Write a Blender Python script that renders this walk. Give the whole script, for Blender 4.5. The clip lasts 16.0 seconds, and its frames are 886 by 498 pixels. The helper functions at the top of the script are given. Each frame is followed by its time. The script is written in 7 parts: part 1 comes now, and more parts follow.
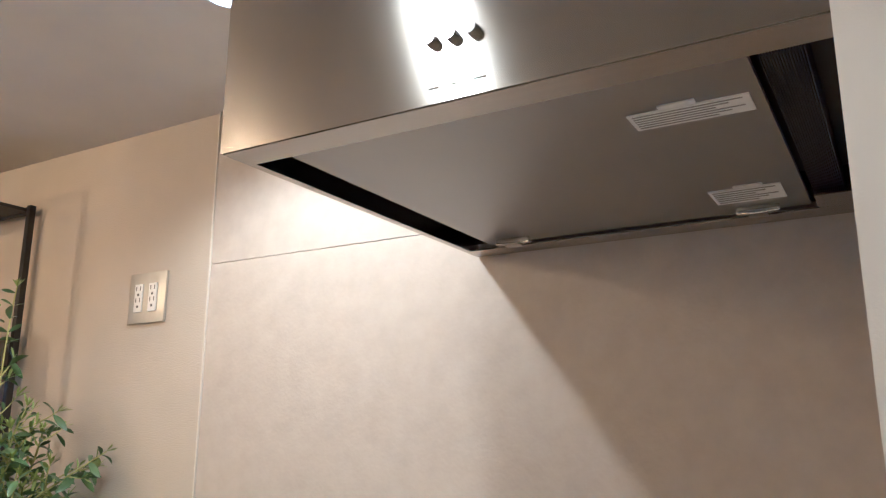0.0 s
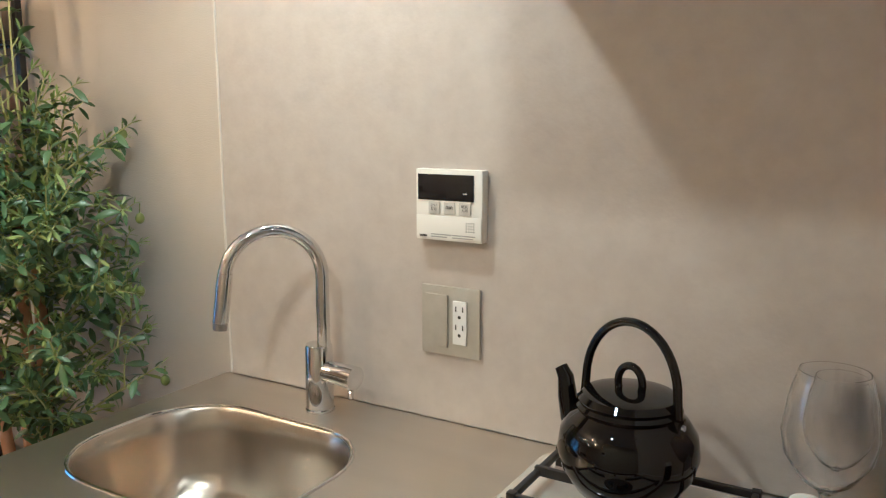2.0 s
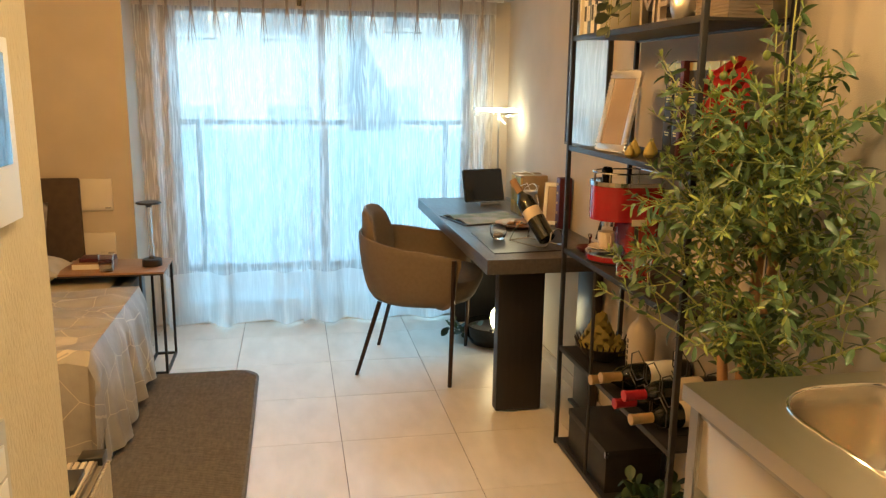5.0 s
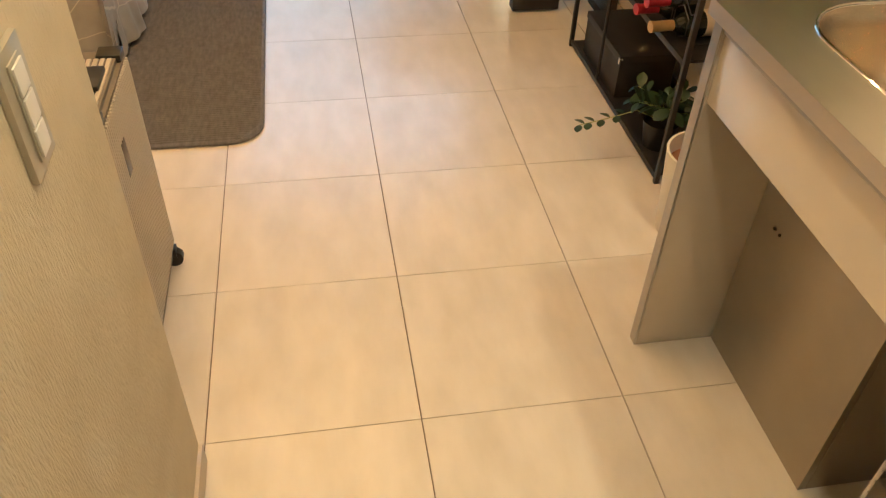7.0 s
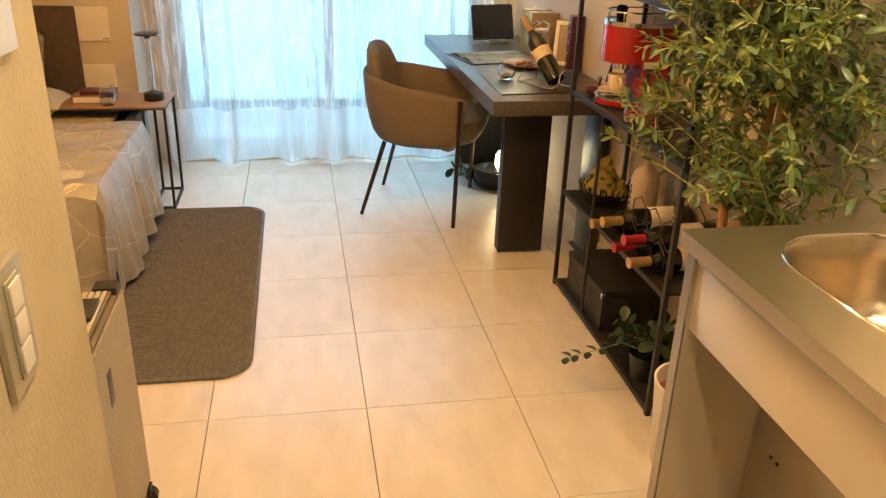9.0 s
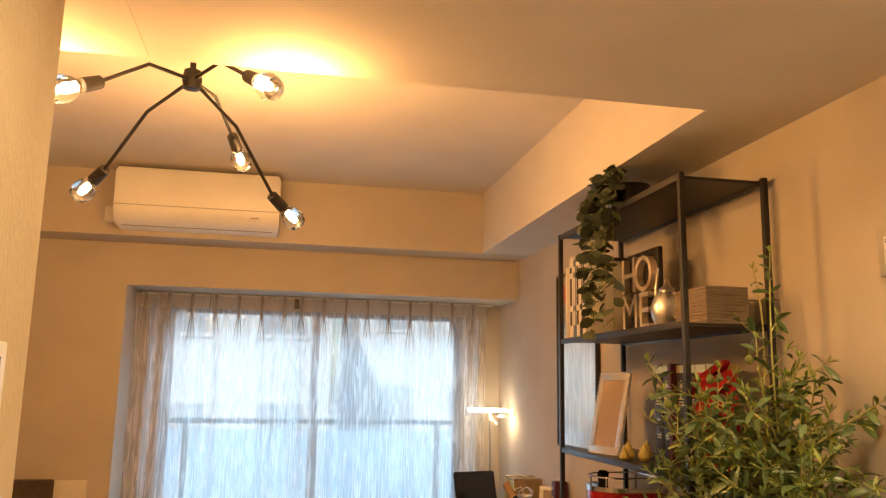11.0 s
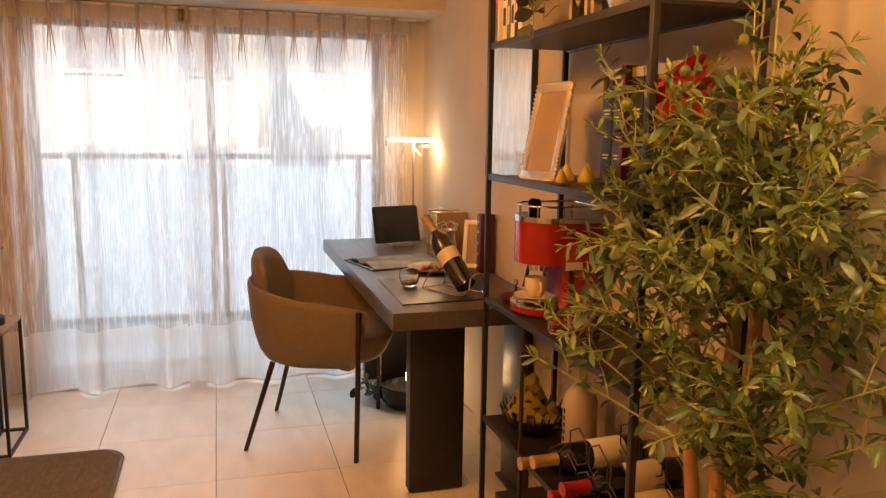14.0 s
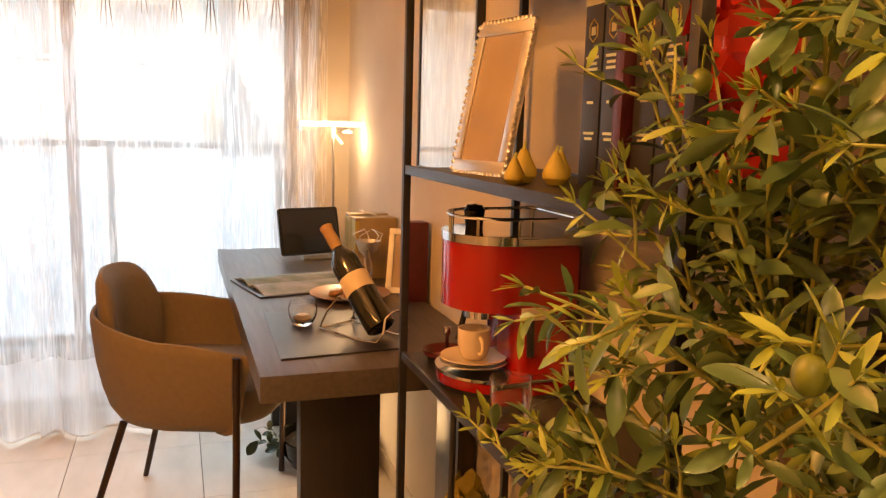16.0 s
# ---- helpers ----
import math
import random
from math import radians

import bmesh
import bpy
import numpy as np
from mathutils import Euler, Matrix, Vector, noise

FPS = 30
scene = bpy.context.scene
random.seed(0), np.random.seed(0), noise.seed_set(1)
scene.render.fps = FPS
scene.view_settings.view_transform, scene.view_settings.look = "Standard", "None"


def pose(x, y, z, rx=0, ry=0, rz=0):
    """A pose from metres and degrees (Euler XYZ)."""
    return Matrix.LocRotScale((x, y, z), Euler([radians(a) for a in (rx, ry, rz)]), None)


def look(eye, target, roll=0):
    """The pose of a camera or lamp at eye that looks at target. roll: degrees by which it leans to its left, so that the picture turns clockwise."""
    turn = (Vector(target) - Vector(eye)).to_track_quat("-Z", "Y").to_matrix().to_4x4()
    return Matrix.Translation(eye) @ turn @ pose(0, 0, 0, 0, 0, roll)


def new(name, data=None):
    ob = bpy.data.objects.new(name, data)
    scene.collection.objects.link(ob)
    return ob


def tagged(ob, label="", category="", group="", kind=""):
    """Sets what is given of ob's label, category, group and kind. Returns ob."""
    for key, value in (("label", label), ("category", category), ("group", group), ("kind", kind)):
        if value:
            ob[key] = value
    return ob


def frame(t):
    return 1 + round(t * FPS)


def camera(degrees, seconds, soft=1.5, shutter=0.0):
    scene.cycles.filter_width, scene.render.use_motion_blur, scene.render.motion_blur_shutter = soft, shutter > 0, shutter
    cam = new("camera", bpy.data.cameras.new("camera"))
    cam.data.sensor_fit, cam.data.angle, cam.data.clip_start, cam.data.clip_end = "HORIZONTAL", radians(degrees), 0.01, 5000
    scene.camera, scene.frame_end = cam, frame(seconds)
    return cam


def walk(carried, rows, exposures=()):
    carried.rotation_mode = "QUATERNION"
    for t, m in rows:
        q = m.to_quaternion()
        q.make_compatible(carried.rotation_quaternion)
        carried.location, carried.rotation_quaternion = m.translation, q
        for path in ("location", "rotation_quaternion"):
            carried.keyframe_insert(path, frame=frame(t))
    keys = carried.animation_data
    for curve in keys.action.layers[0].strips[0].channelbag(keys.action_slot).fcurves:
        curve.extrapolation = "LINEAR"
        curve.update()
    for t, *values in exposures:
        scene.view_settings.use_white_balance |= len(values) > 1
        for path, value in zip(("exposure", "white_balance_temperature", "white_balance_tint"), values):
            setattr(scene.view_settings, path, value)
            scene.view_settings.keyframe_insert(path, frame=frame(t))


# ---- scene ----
cam = camera(59.0, 16.0, soft=1.3)
# seconds, eye x y z, yaw, pitch, lean
ROWS = [
    (0.0, 0.020, -0.047, 1.404, 30.33, 13.02, 0.16),
    (0.5, 0.016, -0.046, 1.392, 29.85, 4.53, 0.10),
    (1.0, 0.018, -0.046, 1.393, 29.70, -4.13, -0.15),
    (1.5, 0.000, -0.042, 1.383, 29.67, -8.87, -0.20),
    (2.0, -0.005, -0.050, 1.373, 30.85, -9.62, -0.12),
    (2.5, 0.019, -0.060, 1.373, 37.27, -9.79, -0.14),
    (3.0, 0.051, -0.097, 1.356, 46.47, -9.25, 0.35),
    (3.5, 0.058, -0.153, 1.359, 55.70, -9.30, 0.45),
    (4.0, 0.053, -0.184, 1.359, 65.69, -9.36, 0.60),
    (4.2, 0.045, -0.204, 1.379, 69.32, -9.83, 0.26),
    (4.7, 0.040, -0.198, 1.375, 77.00, -10.20, 0.40),
    (5.2, 0.037, -0.192, 1.368, 80.30, -13.00, 0.70),
    (5.7, 0.034, -0.186, 1.360, 80.90, -19.20, 0.90),
    (6.1, 0.032, -0.180, 1.354, 80.80, -25.20, 0.95),
    (6.5, 0.028, -0.180, 1.349, 80.42, -31.91, 1.11),
    (7.0, 0.019, -0.195, 1.392, 79.29, -40.96, 2.20),
    (7.5, 0.018, -0.180, 1.377, 79.37, -44.79, 1.76),
    (8.0, 0.018, -0.175, 1.354, 79.27, -40.17, 1.98),
    (8.5, 0.023, -0.186, 1.359, 79.15, -31.76, 2.07),
    (9.0, 0.040, -0.192, 1.373, 79.18, -23.39, 1.92),
    (9.5, 0.041, -0.188, 1.380, 79.35, -15.07, 1.69),
    (10.0, 0.047, -0.191, 1.384, 79.31, -6.59, 1.61),
    (10.3, 0.046, -0.187, 1.382, 79.20, -1.20, 1.30),
    (10.7, 0.045, -0.190, 1.380, 79.00, 5.40, 1.20),
    (11.0, 0.043, -0.193, 1.378, 78.80, 9.80, 1.05),
    (11.3, 0.040, -0.196, 1.376, 78.60, 11.80, 0.95),
    (11.6, 0.037, -0.199, 1.374, 78.40, 10.00, 0.85),
    (12.0, 0.032, -0.202, 1.371, 78.20, 4.20, 0.75),
    (12.3, 0.024, -0.210, 1.370, 78.04, -0.67, 0.97),
    (12.5, 0.016, -0.209, 1.359, 77.90, -3.60, 1.12),
    (13.0, -0.059, -0.195, 1.329, 77.36, -7.97, 1.05),
    (13.5, -0.210, -0.109, 1.299, 76.14, -8.53, 0.82),
    (14.0, -0.440, 0.006, 1.297, 73.93, -8.72, 0.79),
    (14.5, -0.674, 0.160, 1.270, 72.02, -8.78, 0.87),
    (15.0, -0.927, 0.269, 1.263, 69.24, -8.77, 0.99),
    (15.5, -1.115, 0.362, 1.254, 67.81, -8.69, 1.67),
    (16.0, -1.187, 0.361, 1.242, 71.08, -8.89, 1.59),
]


def aimed(x, y, z, yaw, pitch, lean):
    a, b = radians(yaw), radians(pitch)
    way = Vector((-math.sin(a) * math.cos(b), math.cos(a) * math.cos(b), math.sin(b)))
    eye = Vector((x, y, z))
    return look(eye, eye + 2 * way, lean)


EXPOSURES = [
    (0.0, 0.18, 3620, 3),
    (1.0, 0.16, 3680, 1),
    (1.5, 0.20, 3640, -1),
    (2.0, 0.25, 3600, -3),
    (3.0, 0.42, 3600, -2),
    (3.5, 0.34, 4150, 2),
    (4.0, 0.22, 4800, -1),
    (5.2, 0.28, 5800, -8),
    (6.5, 0.42, 6350, -4),
    (7.0, 0.42, 4850, -7),
    (7.5, 0.38, 3950, -2),
    (8.0, 0.54, 3550, -8),
    (8.5, 0.54, 4550, -8),
    (9.0, 0.54, 5900, -4),
    (9.5, 0.30, 6900, 8),
    (10.0, 0.10, 6900, 10),
    (12.3, -0.04, 6000, 9),
    (12.5, -0.04, 6100, 10),
    (13.0, 0.04, 6950, 18),
    (13.5, 0.08, 7700, 20),
    (14.5, 0.14, 9400, 30),
    (15.5, 0.33, 9600, 30),
    (16.0, 0.44, 9000, 25),
]
walk(cam, [(r[0], aimed(*r[1:])) for r in ROWS], EXPOSURES)

# ---- world and lights ----
world = bpy.data.worlds.new("sky")
scene.world = world
world.use_nodes = True
wn = world.node_tree.nodes
sky = wn.new("ShaderNodeTexSky")
sky.sky_type, sky.sun_disc = "NISHITA", False
sky.sun_elevation, sky.sun_rotation = radians(40), radians(113)
wn["Background"].inputs["Strength"].default_value = 0.14
world.node_tree.links.new(sky.outputs["Color"], wn["Background"].inputs["Color"])


def lamp(name, kind, at, power, color, size=0.03, target=None):
    data = bpy.data.lights.new(name, kind)
    data.energy, data.color = power, color
    if kind in ("POINT", "SPOT"):
        data.shadow_soft_size = size
    ob = new(name, data)
    ob.matrix_world = look(at, target) if target else Matrix.Translation(at)
    return ob


sun = lamp("sun", "SUN", (0, 0, 8), 4.5, (0.82, 0.91, 1.0), target=(-0.70, 0.30, 7.36))
sun.data.angle = radians(0.5)
WARM = (1.0, 0.47, 0.14)


def downlight(name, at, power, color, degrees=128):
    ob = lamp(name, "SPOT", at, power, color, 0.03, (at[0], at[1], 0))
    ob.data.spot_size, ob.data.spot_blend = radians(degrees), 0.45


DOWN = ((-0.81, 0.722, 2.06), (-0.57, 0.02, 2.06), (0.62, 0.02, 2.06))
downlight("kitchen_downlight", (-0.81, 0.722, 2.052), 38.0, (1.0, 0.63, 0.31), 150)
downlight("hall_downlight", (0.62, 0.02, 2.052), 16.0, (1.0, 0.65, 0.32), 150)
downlight("hall_downlight", (-0.57, 0.02, 2.052), 36.0, (1.0, 0.63, 0.30), 150)
BULBS = ((-2.32, -0.19, 1.865), (-2.32, -0.787, 1.912), (-2.45, -0.362, 2.07), (-1.72, -0.70, 2.0), (-1.70, -0.26, 2.04))
for bx, by, bz in BULBS:
    lamp("bulb_light", "POINT", (bx + (0.05 if bx > -2.02 else -0.05), by + (0.05 if by > -0.47 else -0.05), bz - 0.03), 12.5, WARM, 0.022)
lamp("desk_light", "POINT", (-4.215, 0.995, 1.19), 1.5, (1.0, 0.72, 0.40), 0.03)
lamp("lantern_light", "POINT", (-3.775, 0.80, 0.27), 0.8, (1.0, 0.74, 0.42), 0.03)
# Added area lamp, out of sight above the balcony, standing in for skylight.
day = lamp("sky_fill", "AREA", (-6.6, 0.0, 3.4), 150.0, (0.46, 0.75, 1.0), target=(-3.9, 0.0, 0.3))
day.data.shape, day.data.size, day.data.size_y = "RECTANGLE", 3.6, 1.6

# ---- materials ----


def mat(name, c1, c2=None, rough=0.5, metal=0.0, scale=12.0, stretch=(1, 1, 1), bump=0.0, bscale=120.0, bstretch=(1, 1, 1), coat=0.0, vary=0.0, rvar=0.0, ior=1.5, aniso=0.0, emit=None, glow=0.0, detail=6):
    """Base colour drifts between c1 and c2 in patches, with fine grain as relief."""
    m = bpy.data.materials.new(name)
    m.use_nodes = True
    n, l = m.node_tree.nodes, m.node_tree.links
    b = n["Principled BSDF"]
    b.inputs["Roughness"].default_value, b.inputs["Metallic"].default_value = rough, metal
    b.inputs["Coat Weight"].default_value, b.inputs["IOR"].default_value = coat, ior
    if aniso:
        tg = n.new("ShaderNodeTangent")
        tg.direction_type, tg.axis = "RADIAL", "Z"
        b.inputs["Anisotropic"].default_value, b.inputs["Anisotropic Rotation"].default_value = aniso, 0.25
        l.new(tg.outputs["Tangent"], b.inputs["Tangent"])
    tc = n.new("ShaderNodeTexCoord")

    shift = None
    if vary:
        inf, mul = n.new("ShaderNodeObjectInfo"), n.new("ShaderNodeMath")
        mul.operation, mul.inputs[1].default_value = "MULTIPLY", 37.0
        l.new(inf.outputs["Random"], mul.inputs[0])
        shift = mul.outputs["Value"]

    def noise_at(sc, st, det):
        mp = n.new("ShaderNodeMapping")
        mp.inputs["Scale"].default_value = st
        l.new(tc.outputs["Object"], mp.inputs["Vector"])
        if shift:
            l.new(shift, mp.inputs["Location"])
        t = n.new("ShaderNodeTexNoise")
        t.inputs["Scale"].default_value, t.inputs["Detail"].default_value = sc, det
        l.new(mp.outputs["Vector"], t.inputs["Vector"])
        return t
    c2 = c2 or tuple(v * 0.85 for v in c1)
    t = noise_at(scale, stretch, detail)
    r = n.new("ShaderNodeValToRGB")
    r.color_ramp.elements[0].position, r.color_ramp.elements[1].position = 0.3, 0.7
    r.color_ramp.elements[0].color, r.color_ramp.elements[1].color = (*c1, 1), (*c2, 1)
    l.new(t.outputs["Fac"], r.inputs["Fac"])
    out = r.outputs["Color"]
    if vary:
        oi = n.new("ShaderNodeObjectInfo")
        hs = n.new("ShaderNodeHueSaturation")
        mr = n.new("ShaderNodeMapRange")
        mr.inputs["To Min"].default_value, mr.inputs["To Max"].default_value = 1 - vary, 1 + vary
        l.new(oi.outputs["Random"], mr.inputs["Value"])
        l.new(mr.outputs["Result"], hs.inputs["Value"])
        l.new(out, hs.inputs["Color"])
        out = hs.outputs["Color"]
    l.new(out, b.inputs["Base Color"])
    if rvar:
        mr = n.new("ShaderNodeMapRange")
        mr.inputs["To Min"].default_value, mr.inputs["To Max"].default_value = max(rough - rvar, 0.02), rough + rvar
        l.new(t.outputs["Fac"], mr.inputs["Value"])
        l.new(mr.outputs["Result"], b.inputs["Roughness"])
    if bump:
        g = noise_at(bscale, bstretch, 3)
        bp = n.new("ShaderNodeBump")
        bp.inputs["Strength"].default_value, bp.inputs["Distance"].default_value = bump, 0.004
        l.new(g.outputs["Fac"], bp.inputs["Height"])
        l.new(bp.outputs["Normal"], b.inputs["Normal"])
    if emit:
        b.inputs["Emission Color"].default_value, b.inputs["Emission Strength"].default_value = (*emit, 1), glow
    return m


def glass_mat(name, color=(1, 1, 1), rough=0.0, ior=1.45):
    m = bpy.data.materials.new(name)
    m.use_nodes = True
    b = m.node_tree.nodes["Principled BSDF"]
    b.inputs["Base Color"].default_value = (*color, 1)
    b.inputs["Roughness"].default_value, b.inputs["IOR"].default_value, b.inputs["Transmission Weight"].default_value = rough, ior, 1.0
    return m


def curtain_mat(name, slub=0.30, weave=0.38):
    """Sheer voile with fine upright slubs, part see-through and part glowing with the light behind it."""
    m = bpy.data.materials.new(name)
    m.use_nodes = True
    n, l = m.node_tree.nodes, m.node_tree.links
    n.remove(n["Principled BSDF"])
    out = n["Material Output"]
    tc, mp, t = n.new("ShaderNodeTexCoord"), n.new("ShaderNodeMapping"), n.new("ShaderNodeTexNoise")
    mp.inputs["Scale"].default_value = (20, 88, 5.0)
    l.new(tc.outputs["Object"], mp.inputs["Vector"])
    l.new(mp.outputs["Vector"], t.inputs["Vector"])
    t.inputs["Scale"].default_value, t.inputs["Detail"].default_value, t.inputs["Distortion"].default_value = 1.0, 1.5, 0.9
    r = n.new("ShaderNodeMapRange")
    r.inputs["From Min"].default_value, r.inputs["From Max"].default_value = 0.46, 0.62
    r.inputs["To Min"].default_value, r.inputs["To Max"].default_value = weave, weave + slub
    l.new(t.outputs["Fac"], r.inputs["Value"])
    d, tl, tr = n.new("ShaderNodeBsdfDiffuse"), n.new("ShaderNodeBsdfTranslucent"), n.new("ShaderNodeBsdfTransparent")
    d.inputs["Color"].default_value = tl.inputs["Color"].default_value = (0.93, 0.93, 0.94, 1)
    tr.inputs["Color"].default_value = (1.0, 1.0, 1.0, 1)
    a, b = n.new("ShaderNodeMixShader"), n.new("ShaderNodeMixShader")
    a.inputs["Fac"].default_value = 0.74
    l.new(d.outputs["BSDF"], a.inputs[1])
    l.new(tl.outputs["BSDF"], a.inputs[2])
    l.new(r.outputs["Result"], b.inputs["Fac"])
    l.new(tr.outputs["BSDF"], b.inputs[1])
    l.new(a.outputs["Shader"], b.inputs[2])
    l.new(b.outputs["Shader"], out.inputs["Surface"])
    return m


def frosted_mat(name):
    """Thin milky glass: half scatters the daylight onward, half lets it straight through."""
    m = bpy.data.materials.new(name)
    m.use_nodes = True
    n, l = m.node_tree.nodes, m.node_tree.links
    n.remove(n["Principled BSDF"])
    tl, tr, mx = n.new("ShaderNodeBsdfTranslucent"), n.new("ShaderNodeBsdfTransparent"), n.new("ShaderNodeMixShader")
    tl.inputs["Color"].default_value, tr.inputs["Color"].default_value = (0.84, 0.93, 1.0, 1), (0.84, 0.93, 1.0, 1)
    mx.inputs["Fac"].default_value = 0.45
    l.new(tr.outputs["BSDF"], mx.inputs[1])
    l.new(tl.outputs["BSDF"], mx.inputs[2])
    l.new(mx.outputs["Shader"], n["Material Output"].inputs["Surface"])
    return m


